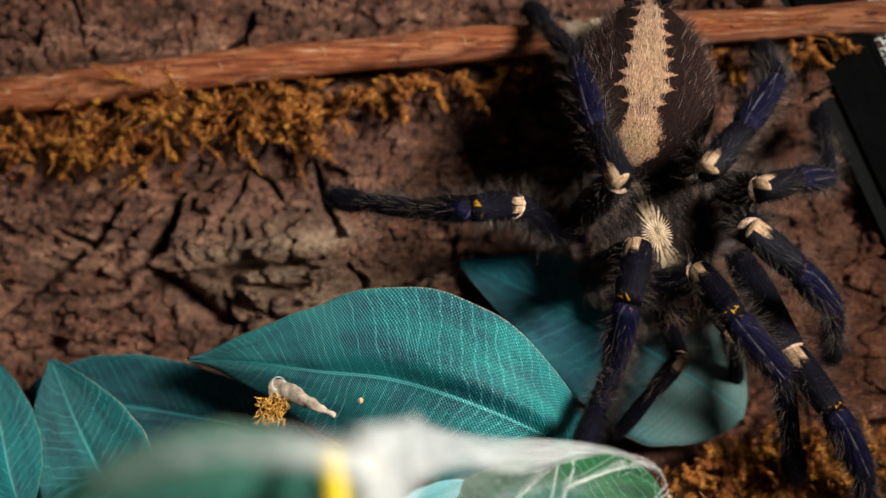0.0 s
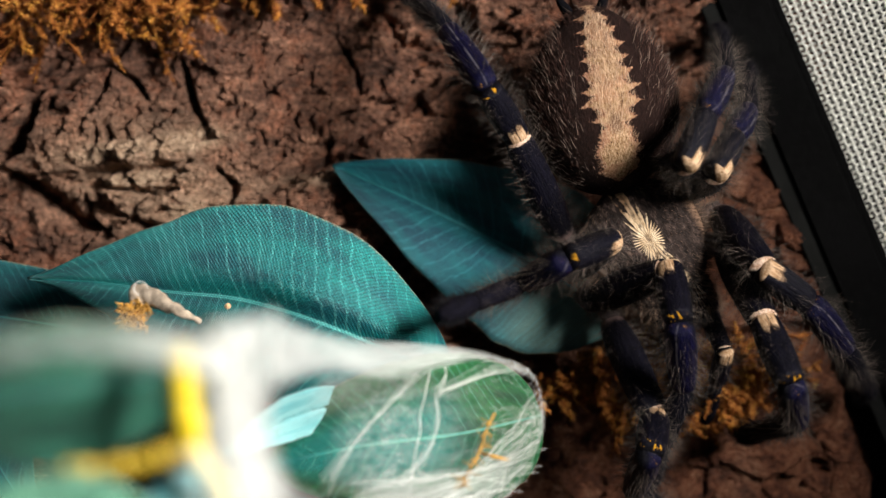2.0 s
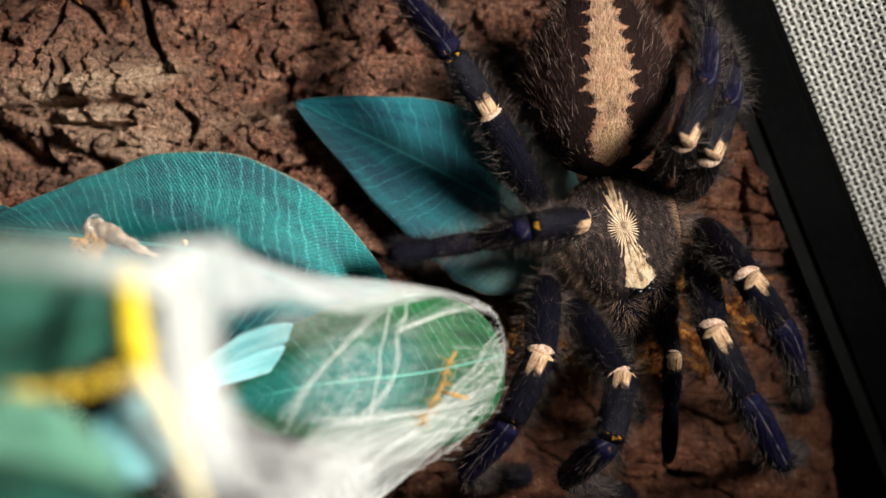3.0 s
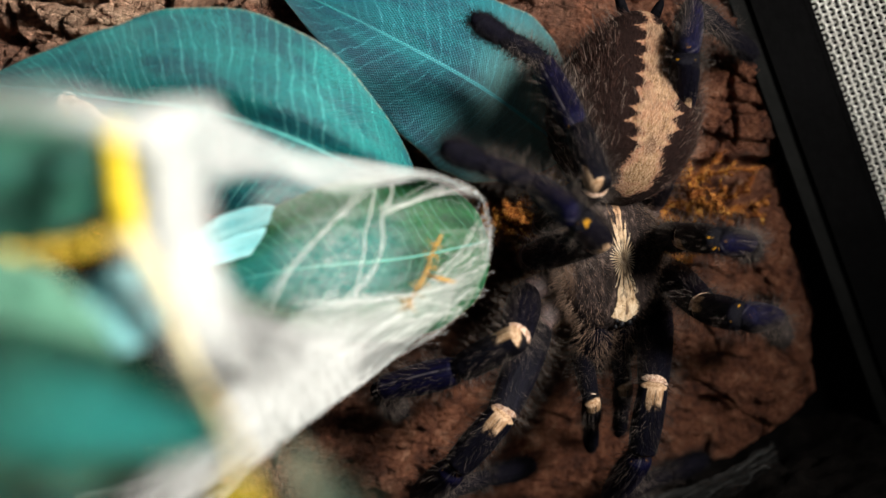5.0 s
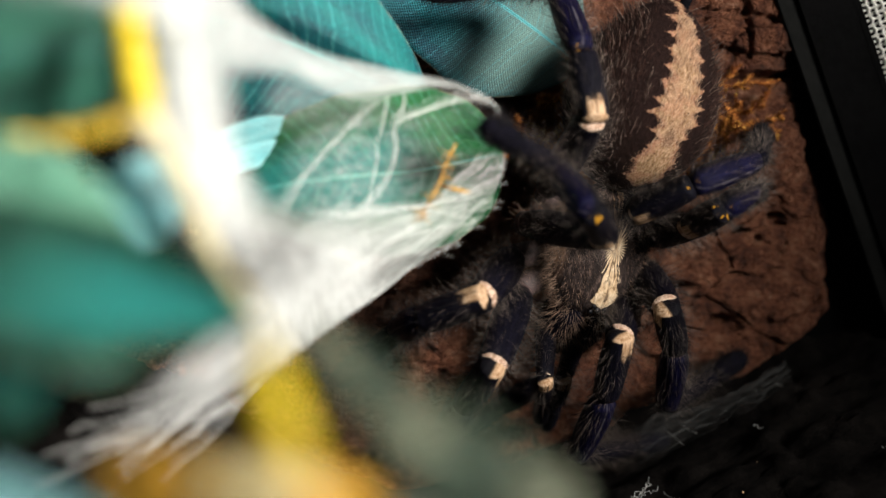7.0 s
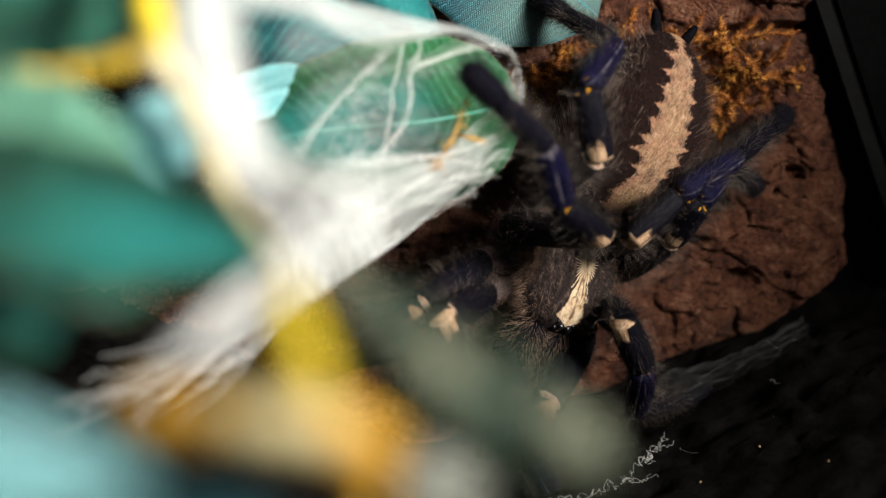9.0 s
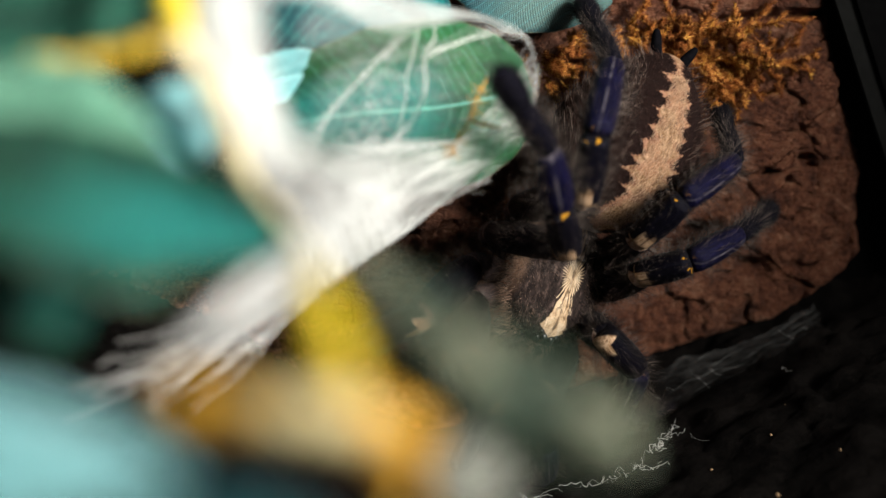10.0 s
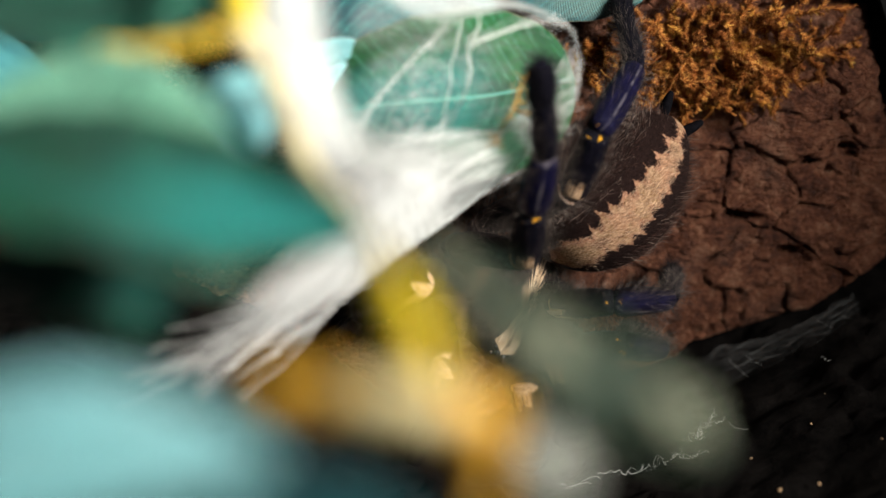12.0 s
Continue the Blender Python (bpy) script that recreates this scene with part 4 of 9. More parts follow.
# ---- cloth leaves ----
def leaf(name, mat, spine, width, label, face=(0, -1, 0), cup=0.12, ripple=0.03, turn=0.0, fullness=0.85, skew=0.45, seed=1, twist=0.0, fold=0.0, group=""):
    """A cloth leaf along a spine in centimetres, half as wide as width at its broadest. skew: where it is broadest."""
    rng = random.Random(seed)
    n, m = 64, 20
    pts = spline([P(*p) for p in spine], n + 1)
    verts, uvs, faces = [], [], []
    ph = rng.uniform(0, 6)
    length = sum((b - a).length for a, b in zip(pts, pts[1:]))
    for side in (0, 1):
        for i in range(n + 1):
            u = i / n
            d = (pts[min(i + 1, n)] - pts[max(i - 1, 0)]).normalized()
            nor = Vector(face)
            nor = (nor - d * nor.dot(d)).normalized()
            nor = Matrix.Rotation(radians(turn + twist * (u - 0.5)), 3, d) @ nor
            acr = d.cross(nor)
            e = math.log(0.5) / math.log(skew)
            w = width * CM * max(math.sin(math.pi * u ** e), 0.0) ** fullness + 0.0002
            for j in range(m + 1):
                v = j / m * 2 - 1
                lift = cup * width * CM * (v * v - 0.3) * (w / (width * CM))
                lift += ripple * CM * math.sin(u * 9 + ph + v * 1.5) * abs(v) + 0.012 * CM * math.sin(u * 31 + ph * 2) * v * v
                lift += fold * CM * math.exp(-((v + 0.30) / 0.22) ** 2) * min(1, max(0, u - 0.35) * 2.2) * (1 - u ** 8)
                lift -= 0.05 * CM * math.exp(-(v / 0.06) ** 2) * math.sin(math.pi * u)
                verts.append(pts[i] + acr * w * v * (1 + 0.012 * math.sin(u * 40 + ph)) + nor * (lift - side * 0.022 * CM))
                uvs.append((u * length / 0.06, v))
    row = m + 1
    off = (n + 1) * row
    for i in range(n):
        for j in range(m):
            a = i * row + j
            faces.append((a, a + 1, a + row + 1, a + row))
            faces.append((off + a, off + a + row, off + a + row + 1, off + a + 1))
    for i in range(n):
        a = i * row
        faces.append((a, a + row, off + a + row, off + a))
        a += m
        faces.append((a, off + a, off + a + row, a + row))
    for j in range(m):
        faces.append((j, off + j, off + j + 1, j + 1))
        a = n * row + j
        faces.append((a, a + 1, off + a + 1, off + a))
    me = mesh(name, verts, faces, mat)
    layer = me.uv_layers.new(name="UVMap")
    idx = np.zeros(len(me.loops), dtype=np.int32)
    me.loops.foreach_get("vertex_index", idx)
    layer.data.foreach_set("uv", np.array(uvs, dtype=np.float32)[idx].ravel())
    ob = thing(name, me, label, "leaf", group)
    # the raised midrib
    mid = []
    for i in range(2, n - 1, 2):
        mid.append((verts[i * row + m // 2] + verts[i * row + m // 2 + 0]) / 2)
    v, f = tube(mid, [0.011 * CM * (1 - 0.6 * k / len(mid)) for k in range(len(mid))], 6)
    part("midrib", mesh("midrib", v, f, RIB), ob)
    return ob


RIB = plain("pale_rib", (0.02, 0.22, 0.22), 0.5, 900, 0.25)
big_leaf = leaf("cloth_leaf", TEAL, [(-4.88, -2.0, -1.10), (-3.86, -2.3, -1.13), (-2.79, -2.6, -1.23), (-1.6, -2.9, -1.33), (-0.30, -3.1, -1.72), (1.30, -2.2, -2.55)], 1.34,
                "large teal cloth leaf resting against the bark", cup=-0.20, turn=7, twist=-26, fold=0.36, fullness=0.72, skew=0.66, seed=3, group="cloth leaves")
leaf("cloth_leaf", BLUE, [(-0.83, -0.36, 0.42), (0.69, -0.52, -0.25), (2.12, -0.54, -0.96), (2.97, -0.50, -1.49), (3.78, -0.38, -2.06)], 1.36,
     "blue-teal pointed cloth leaf lying on the bark", cup=-0.14, turn=-6, twist=-30, fullness=0.64, skew=0.60, seed=5, group="cloth leaves")
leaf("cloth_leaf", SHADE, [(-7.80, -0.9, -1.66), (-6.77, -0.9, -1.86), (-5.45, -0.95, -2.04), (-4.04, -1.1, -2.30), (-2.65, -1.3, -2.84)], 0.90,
     "teal cloth leaf under the large one, coloured as shaded", cup=0.1, turn=8, seed=6, group="cloth leaves")
leaf("cloth_leaf", TEAL, [(-7.26, -1.4, -1.14), (-6.69, -1.6, -2.30), (-5.91, -1.9, -3.55), (-4.98, -2.2, -4.83)], 0.98,
     "teal cloth leaf with its tip turned up", cup=0.10, turn=6, skew=0.50, seed=7, group="cloth leaves")
leaf("cloth_leaf", TEAL, [(-8.3, -1.5, -1.05), (-7.95, -1.7, -2.08), (-7.7, -1.8, -2.98), (-7.4, -1.9, -3.7)], 0.55,
     "small teal cloth leaf hanging beside the bark", cup=0.1, turn=-15, seed=8, group="cloth leaves")
leaf("cloth_leaf", PALE, [(-0.30, -3.35, -2.84), (-0.75, -3.80, -2.90), (-1.25, -4.15, -3.04), (-1.95, -4.45, -3.40)], 0.30,
     "pale cyan cloth leaf under the silk", cup=-0.05, turn=-12, seed=9, group="cloth leaves")
leaf("cloth_leaf", AQUA, [(-6.1, -5.00, -3.20), (-5.35, -5.00, -2.88), (-4.55, -5.00, -2.92), (-3.6, -5.00, -3.35)], 0.42,
     "light cyan cloth leaf below the large teal one", cup=0.15, turn=0, seed=19, face=(0.3, -0.8, 0.4), group="cloth leaves")
leaf("cloth_leaf", GREEN, [(-1.46, -3.88, -3.65), (-0.25, -3.7, -3.42), (1.106, -3.20, -3.34), (2.24, -3.10, -3.10)], 1.10,
     "green cloth leaf veiled in spider silk", cup=-0.12, turn=0, fullness=0.45, skew=0.62, seed=11, group="cloth leaves")


# ---- the artificial plant before it all: one thing with stems and leaves ----
NEARER = 0.97
plant = tagged(new("artificial_plant"), "artificial plant with yellow stems and green cloth leaves", "plant")
plant.location = P(0.06, -18.9, -1.54) * (1 - NEARER)
plant.scale = (NEARER,) * 3


def leaning(p):
    """The foot of the plant leans out of the bark's way, towards the front of the tank."""
    s = max(0, min(1, (-2.9 - p[2]) / 1.0))
    k = 1 - 0.32 * s * s * (3 - 2 * s)
    return (0.06 + (p[0] - 0.06) * k, -18.9 + (p[1] + 18.9) * k, -1.54 + (p[2] + 1.54) * k), k


def plant_leaf(mat, spine, width, label, **shape):
    lean = [leaning(p) for p in spine]
    ob = leaf("leaf", mat, [q for q, k in lean], width * sum(k for q, k in lean) / len(lean), label, **shape)
    for key in ("category", "group"):
        if key in ob:
            del ob[key]
    ob.parent = plant


plant_leaf(FOREST, [(-3.7, -10.6, -1.84), (-2.61, -10.44, -1.72), (-1.79, -10.11, -1.66), (-0.99, -9.79, -1.63)], 0.57, "dark green cloth leaf edged with silk", cup=0.1, turn=15, seed=13)
LIT = (0.35, -0.8, 0.5)
plant_leaf(DEEP, [(-3.1, -11.3, -2.72), (-2.1, -11.65, -2.94), (-1.25, -11.72, -3.05), (-0.42, -11.72, -3.16)], 0.50, "deep green cloth leaf with a teal tip", cup=0.35, turn=0, seed=14, face=LIT)
plant_leaf(FRESH, [(-2.85, -11.05, -2.58), (-2.25, -11.05, -2.64), (-1.75, -11.1, -2.70), (-1.22, -11.1, -2.82)], 0.50, "lighter green cloth leaf above the deep green one", cup=0.2, turn=0, fullness=0.7, seed=24, face=LIT)
plant_leaf(DEEP, [(-3.2, -11.4, -3.35), (-2.4, -11.5, -3.52), (-1.8, -11.55, -3.55), (-1.15, -11.6, -3.40)], 0.30, "deep green cloth leaf in the shade of the others", cup=0.2, turn=0, seed=25, face=(-0.5, -0.8, -0.3))
plant_leaf(PALE, [(-3.6, -12.48, -4.45), (-2.55, -12.6, -4.22), (-1.87, -12.6, -4.15), (-1.06, -12.54, -4.24)], 0.40, "pale cyan cloth leaf low on the plant", cup=0.2, turn=0, seed=15, face=LIT)
plant_leaf(PALE, [(-1.74, -9.3, -3.15), (-1.55, -9.4, -2.92), (-1.38, -9.5, -2.70), (-1.20, -9.4, -2.48)], 0.34, "small pale cyan cloth leaf behind the stem", cup=0.1, turn=0, seed=16, face=LIT)
plant_leaf(SAGE, [(0.2, -11.0, -3.55), (0.60, -11.1, -3.98), (1.10, -11.2, -4.34), (1.78, -11.3, -4.72)], 0.33, "dark sage green cloth leaf", cup=0.1, turn=0, fullness=0.6, seed=17, face=LIT)
plant_leaf(MILK, [(0.46, -11.55, -4.50), (0.58, -11.6, -4.62), (0.70, -11.6, -4.74), (0.80, -11.6, -4.88)], 0.17, "small milky cloth leaf under the sage one", cup=0.1, turn=0, fullness=0.5, skew=0.5, seed=18, face=LIT)
plant_leaf(ASH, [(1.26, -11.2, -4.26), (1.44, -11.25, -4.38), (1.60, -11.3, -4.50), (1.76, -11.3, -4.64)], 0.13, "small pale sage cloth leaf", cup=0.1, turn=0, fullness=0.5, skew=0.5, seed=19, face=LIT)
plant_leaf(ASH, [(0.47, -11.20, -3.77), (0.61, -11.20, -3.94), (0.75, -11.20, -4.10), (0.89, -11.20, -4.27)], 0.14, "small pale sage cloth leaf", cup=0.1, turn=0, fullness=0.5, skew=0.5, seed=21, face=LIT)
plant_leaf(ASH, [(-0.02, -10.9, -3.36), (0.08, -10.95, -3.5), (0.17, -11.0, -3.66), (0.26, -11.0, -3.84)], 0.14, "small pale leaf beside the yellow stem", cup=0.1, turn=0, fullness=0.5, skew=0.5, seed=20, face=LIT)
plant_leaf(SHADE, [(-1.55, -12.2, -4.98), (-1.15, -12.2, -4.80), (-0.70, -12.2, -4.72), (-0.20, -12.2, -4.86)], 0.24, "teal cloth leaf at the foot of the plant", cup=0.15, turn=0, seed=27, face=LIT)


def stem(points, r0, r1, mat, label):
    lean = [leaning(p) for p in points]
    r0, r1 = r0 * lean[0][1], r1 * lean[-1][1]
    pts = spline([P(*q) for q, k in lean], 40)
    v, f = tube(pts, [(r0 + (r1 - r0) * k / 39 + 0.012 * math.sin(k * 0.8)) * CM for k in range(40)], 12)
    ob = part("stem", mesh("stem", v, f, mat), plant, label)
    for k in (9, 20, 31):
        d = (pts[k + 1] - pts[k]).normalized() * 0.0006
        rr = (r0 + (r1 - r0) * k / 39) * CM
        part("node", mesh("node", *tube([pts[k] - d, pts[k] - d * 0.4, pts[k] + d * 0.4, pts[k] + d], [rr * 1.02, rr * 1.3, rr * 1.3, rr * 1.02], 12), mat), ob)


stem([(-1.37, -10.48, -1.30), (-1.33, -10.5, -1.5), (-1.28, -10.6, -1.75), (-1.22, -10.6, -2.05)], 0.085, 0.09, YELLOW, "yellow plastic stem of the artificial plant")
stem([(-1.25, -10.6, -2.05), (-1.01, -10.6, -2.41), (-0.81, -10.67, -2.94), (-0.46, -11.02, -3.34), (-0.30, -11.15, -3.55)], 0.085, 0.035, IVORY, "stem bound in cream silk")
stem([(-0.40, -11.15, -3.60), (-0.34, -11.3, -3.75), (-0.26, -11.4, -3.93), (-0.17, -11.5, -4.12)], 0.115, 0.12, YELLOW, "thick yellow joint of the stem")
stem([(-0.17, -11.5, -4.12), (0.13, -11.75, -4.40), (0.20, -11.9, -4.66), (0.10, -12, -5.1), (0.05, -12, -8.4)], 0.075, 0.03, OCHRE, "ochre lower stem of the plant")
stem([(-2.2, -10.6, -2.22), (-1.95, -10.6, -2.22), (-1.6, -10.6, -2.17), (-1.25, -10.6, -2.05)], 0.045, 0.065, OLIVE, "dull ochre side stem of the artificial plant")
stem([(-1.22, -11.95, -4.03), (-0.67, -12, -4.07), (-0.19, -11.9, -4.18), (0.25, -11.8, -4.35)], 0.11, 0.17, OCHRE, "ochre branch low on the plant")
stem([(-0.70, -12.1, -4.03), (-0.40, -12.1, -4.06), (-0.05, -12.05, -4.14)], 0.09, 0.12, IVORY, "silk wound along the ochre branch")


# ---- silk ----
def sheet(name, upper, lower, mat, dense, label, bulge=0.15, seed=1, slack=0.06):
    n, m = 70, 28
    def drawn(p):
        """Silk that hangs far out in front of the bark is drawn out a little further."""
        gap = p[1] + 18.9
        k = 1 - 0.12 * max(0, min(1, (14.5 - gap) / 4.5))
        return P(0.06 + (p[0] - 0.06) * k, gap * k - 18.9, -1.54 + (p[2] + 1.54) * k)

    a, b = spline([drawn(p) for p in upper], n + 1), spline([drawn(p) for p in lower], n + 1)
    verts, uvs, faces, den = [], [], [], []
    for i in range(n + 1):
        for j in range(m + 1):
            u, v = i / n, j / m
            p = a[i].lerp(b[i], v)
            p.y += (-bulge * math.sin(math.pi * v) + slack * noise.noise(Vector((u * 9 + seed, v * 7, 0)))) * CM
            verts.append(p)
            uvs.append((u, v))
            den.append(dense(u, v))
    for i in range(n):
        for j in range(m):
            k = i * (m + 1) + j
            faces.append((k, k + 1, k + m + 2, k + m + 1))
    me = mesh(name, verts, faces, mat)
    layer = me.uv_layers.new(name="UVMap")
    idx = np.zeros(len(me.loops), dtype=np.int32)
    me.loops.foreach_get("vertex_index", idx)
    layer.data.foreach_set("uv", np.array(uvs, dtype=np.float32)[idx].ravel())
    at = me.attributes.new("dense", "FLOAT", "POINT")
    at.data.foreach_set("value", np.array(den, dtype=np.float32))
    return thing(name, me, label, "spider silk")


LOWER = [(2.21, -3.8, -2.85), (2.13, -3.91, -3.31), (1.68, -4.02, -3.86), (0.5, -4.4, -4.79), (-0.82, -6.22, -5.16), (-1.45, -6.95, -5.42), (-2.00, -7.60, -5.39)]
UPPER = [(2.16, -3.88, -2.71), (1.74, -4.05, -3.13), (1.03, -4.31, -3.55), (-0.11, -5.52, -3.54), (-0.92, -6.90, -4.22), (-1.56, -7.40, -4.72), (-2.01, -7.80, -5.10)]
sheet("silk_sheet", UPPER, LOWER, THICK, lambda u, v: 1.12 * ((0.22 + 2.0 * max(0, min(1, u * 1.9 - 0.35))) * (0.35 + 0.65 * min(1, v * 2.2)) + 5 * max(0, v - 0.965)) * (1 - 0.80 * max(0, min(1, (u - 0.62) / 0.26))) * min(1, max(0, (1.0 - u) / 0.12)) ** 0.8,
             "white sheet of spun spider silk stretched off the leaf")
sheet("silk_sheet", [(2.02, -4.15, -2.40), (1.45, -4.25, -2.12), (0.82, -4.35, -2.00), (-0.16, -5.8, -1.74), (-0.69, -7.5, -1.38), (-0.85, -8.6, -1.05)],
      [(2.06, -4.15, -2.50), (1.45, -4.25, -2.22), (0.82, -4.4, -2.28), (0.21, -5.2, -2.3), (-0.47, -6.8, -1.95), (-0.85, -8.4, -1.85)], SILK,
      lambda u, v: (1.25 + 0.45 * u - 0.9 * abs(2 * v - 1) ** 2.5) * min(1, 0.2 + u * 3), "band of white spider silk tied to the stem", bulge=0.1, seed=4)
sheet("silk_sheet", [(-1.40, -9.3, -1.12), (-1.46, -9.3, -1.49), (-1.42, -9.3, -2.0), (-1.28, -9.3, -2.72), (-1.00, -9.3, -3.20)],
      [(-0.74, -9, -1.07), (-0.72, -9, -1.48), (-0.76, -9, -1.99), (-0.62, -9, -2.76), (-0.34, -9, -3.26)], SILK,
      lambda u, v: (2.0 - 1.7 * abs(2 * v - 1) ** 2) * min(1, (1.05 - u) / 0.25), "column of white spider silk round the stem", bulge=0.2, seed=5)
sheet("silk_sheet", [(-1.35, -9.3, -2.30), (-1.24, -8.2, -3.21), (-0.97, -6.8, -4.23), (-0.86, -6, -5.33)],
      [(-0.80, -9, -2.32), (-0.42, -7.6, -3.12), (0.38, -5.6, -3.72), (0.62, -4.7, -4.55)], THICK,
      lambda u, v: (1.75 - 0.2 * u) * (1 - 0.9 * abs(2 * v - 1) ** 3), "white funnel of spider silk below the stem", bulge=0.2, seed=6)
edging = sheet("silk_sheet", [(-0.99, -9.79, -1.20), (-1.6, -10.6, -0.98), (-2.44, -10.67, -0.98), (-3.29, -10.67, -1.22)], [(-0.98, -9.95, -1.52), (-1.6, -10.64, -1.26), (-2.45, -10.7, -1.28), (-3.29, -10.7, -1.54)], SILK,
      lambda u, v: (1.6 * (1 - u) + 0.25) * (1 - 0.8 * abs(2 * v - 1) ** 2), "thin silk along the plant leaf's edge", bulge=0.02, seed=8)
sheet("silk_sheet", [(2.06, -3.91, -2.57), (1.19, -4.14, -2.37), (0.24, -4.31, -2.48), (-0.53, -4.68, -2.69)], [(2.11, -3.91, -3.24), (1.38, -4.22, -3.64), (0.33, -4.4, -3.78), (-0.68, -5.52, -3.65)], VEIL,
      lambda u, v: (0.02 + 0.80 * u ** 1.5 + 0.25 * max(0, v - 0.6)) * min(1, (1 - u) / 0.35) * min(1, v / 0.12), "thin veil of silk over the green leaf", bulge=0.06, seed=9)
sheet("silk_sheet", [(7.42, -0.2, -6.75), (6.91, -0.4, -7.03), (6.07, -0.5, -7.40), (5.14, -0.6, -7.64), (4.39, -0.8, -8.05)], [(7.35, -0.8, -6.98), (6.72, -1.2, -7.16), (5.93, -1.5, -7.46), (5.07, -1.7, -7.85), (4.34, -1.8, -8.20)], VEIL,
      lambda u, v: (0.20 * (1 - v) ** 1.5 + 0.10 * math.sin(math.pi * v) + 0.25 * max(0, 0.10 - v) / 0.10) * math.sin(math.pi * min(1, u * 1.1 + 0.03)) ** 0.5, "faint film of silk along the foot of the bark", bulge=0.05, seed=15, slack=0.22)
sheet("silk_sheet", [(0.82, -4.4, -2.27), (0.21, -5.2, -2.29), (-0.20, -6.0, -2.12), (-0.55, -7.0, -1.95)], [(0.70, -4.3, -2.52), (0.10, -4.6, -2.66), (-0.35, -5.6, -2.62), (-0.75, -6.9, -2.50)], VEIL,
      lambda u, v: 0.55 * (1 - v ** 3) * min(1, 6 * u * (1.05 - u)), "torn veil of silk under the band", bulge=0.06, seed=23)
wound = sheet("silk_sheet", [(-1.40, -10.55, -1.9), (-1.34, -10.75, -2.2), (-1.08, -10.8, -2.75), (-0.72, -10.9, -3.15)], [(-0.86, -10.55, -1.9), (-0.74, -10.75, -2.2), (-0.5, -10.8, -2.62), (-0.22, -10.9, -2.9)], SILK,
      lambda u, v: 0.9 * math.sin(math.pi * v) * math.sin(math.pi * u) ** 0.5, "silk wound round the yellow stem", bulge=0.12, seed=12)
edging.scale = wound.scale = (NEARER,) * 3
edging.location = wound.location = plant.location


def threads():
    rng = random.Random(12)
    pieces = []

    def thread(a, b, sag, r, wig=0.04):
        pts = []
        for k in range(13):
            s = k / 12
            p = a.lerp(b, s) + Vector((0, -0.0006, -sag * CM * math.sin(math.pi * s)))
            p += Vector((rng.gauss(0, wig), rng.gauss(0, wig * 0.4), rng.gauss(0, wig))) * CM * 0.6
            pts.append(p)
        pieces.append(tube(spline(pts, 25), [r * CM] * 25, 4, False))

    def cord(points, count, spread, r):
        """A strand drawn out of many threads that fan apart towards its ends."""
        for _ in range(count):
            o0, o1 = [Vector((rng.gauss(0, spread), rng.gauss(0, spread * 0.3), rng.gauss(0, spread))) * CM for _ in range(2)]
            pts = spline([P(*p) for p in points], 25)
            pts = [p + o0.lerp(o1, k / 24) * (0.4 + 1.2 * abs(k / 12 - 1)) for k, p in enumerate(pts)]
            pieces.append(tube(pts, [r * rng.uniform(0.4, 1.2) * CM] * 25, 4, False))

    rim = spline([P(*p) for p in ((0.09, -4.25, -2.33), (0.76, -4.25, -2.17), (1.44, -4.20, -2.17), (1.84, -4.10, -2.28), (2.05, -4.0, -2.50), (2.14, -4.0, -2.88), (2.07, -4.05, -3.3), (1.73, -4.2, -3.90), (1.04, -4.3, -4.36), (0.32, -4.6, -4.75))], 60)
    sailp = spline([P(*p) for p in ((-0.35, -5.24, -3.63), (0.14, -4.68, -3.8), (0.49, -4.54, -4.09), (0.12, -4.96, -4.41), (-0.54, -6.01, -4.66))], 30)
    # drawn strands over the leaf
    cord([(0.69, -4.3, -2.17), (0.25, -4.45, -2.62), (-0.28, -4.6, -3.19), (-0.6, -4.9, -3.6)], 11, 0.05, 0.0020)
    cord([(1.56, -4.3, -2.25), (1.1, -4.42, -2.45), (0.76, -4.45, -2.62), (0.76, -4.45, -2.95), (0.62, -4.5, -3.35), (0.3, -4.7, -3.7)], 9, 0.036, 0.0018)
    cord([(1.86, -4.2, -2.30), (1.3, -4.4, -2.40), (0.78, -4.45, -2.60)], 6, 0.020, 0.0018)
    cord([(0.84, -4.3, -2.2), (0.86, -4.4, -2.4), (0.76, -4.45, -2.6)], 7, 0.03, 0.0020)
    for a, b, c, e in (((2.05, -4.1, -3.26), (1.4, -4.5, -3.52), (0.6, -4.6, -3.66), (-0.24, -4.8, -3.70)), ((1.98, -4.1, -3.50), (1.2, -4.5, -3.66), (0.4, -4.7, -3.86), (-0.2, -5.0, -4.0)), ((1.8, -4.15, -3.82), (1.1, -4.5, -3.92), (0.4, -4.7, -4.1), (-0.2, -5.1, -4.3)), ((1.5, -4.25, -4.06), (0.9, -4.5, -4.16), (0.3, -4.8, -4.3), (-0.3, -5.3, -4.5))):
        cord([a, b, c, e], 9, 0.06, 0.0018)
    for _ in range(9):
        thread(rng.choice(rim), rng.choice(sailp), rng.uniform(-0.15, 0.15), rng.choice((0.002, 0.003, 0.004, 0.006)), 0.03)
    for _ in range(24):
        i = rng.randrange(16, 54)
        a, b = rim[i], rim[min(59, max(0, i + rng.randint(-9, 9)))] + Vector((-rng.uniform(0.0, 0.006), 0, 0))
        thread(a, b, rng.uniform(-0.08, 0.08), rng.choice((0.001, 0.0013, 0.0016, 0.003)), 0.030)
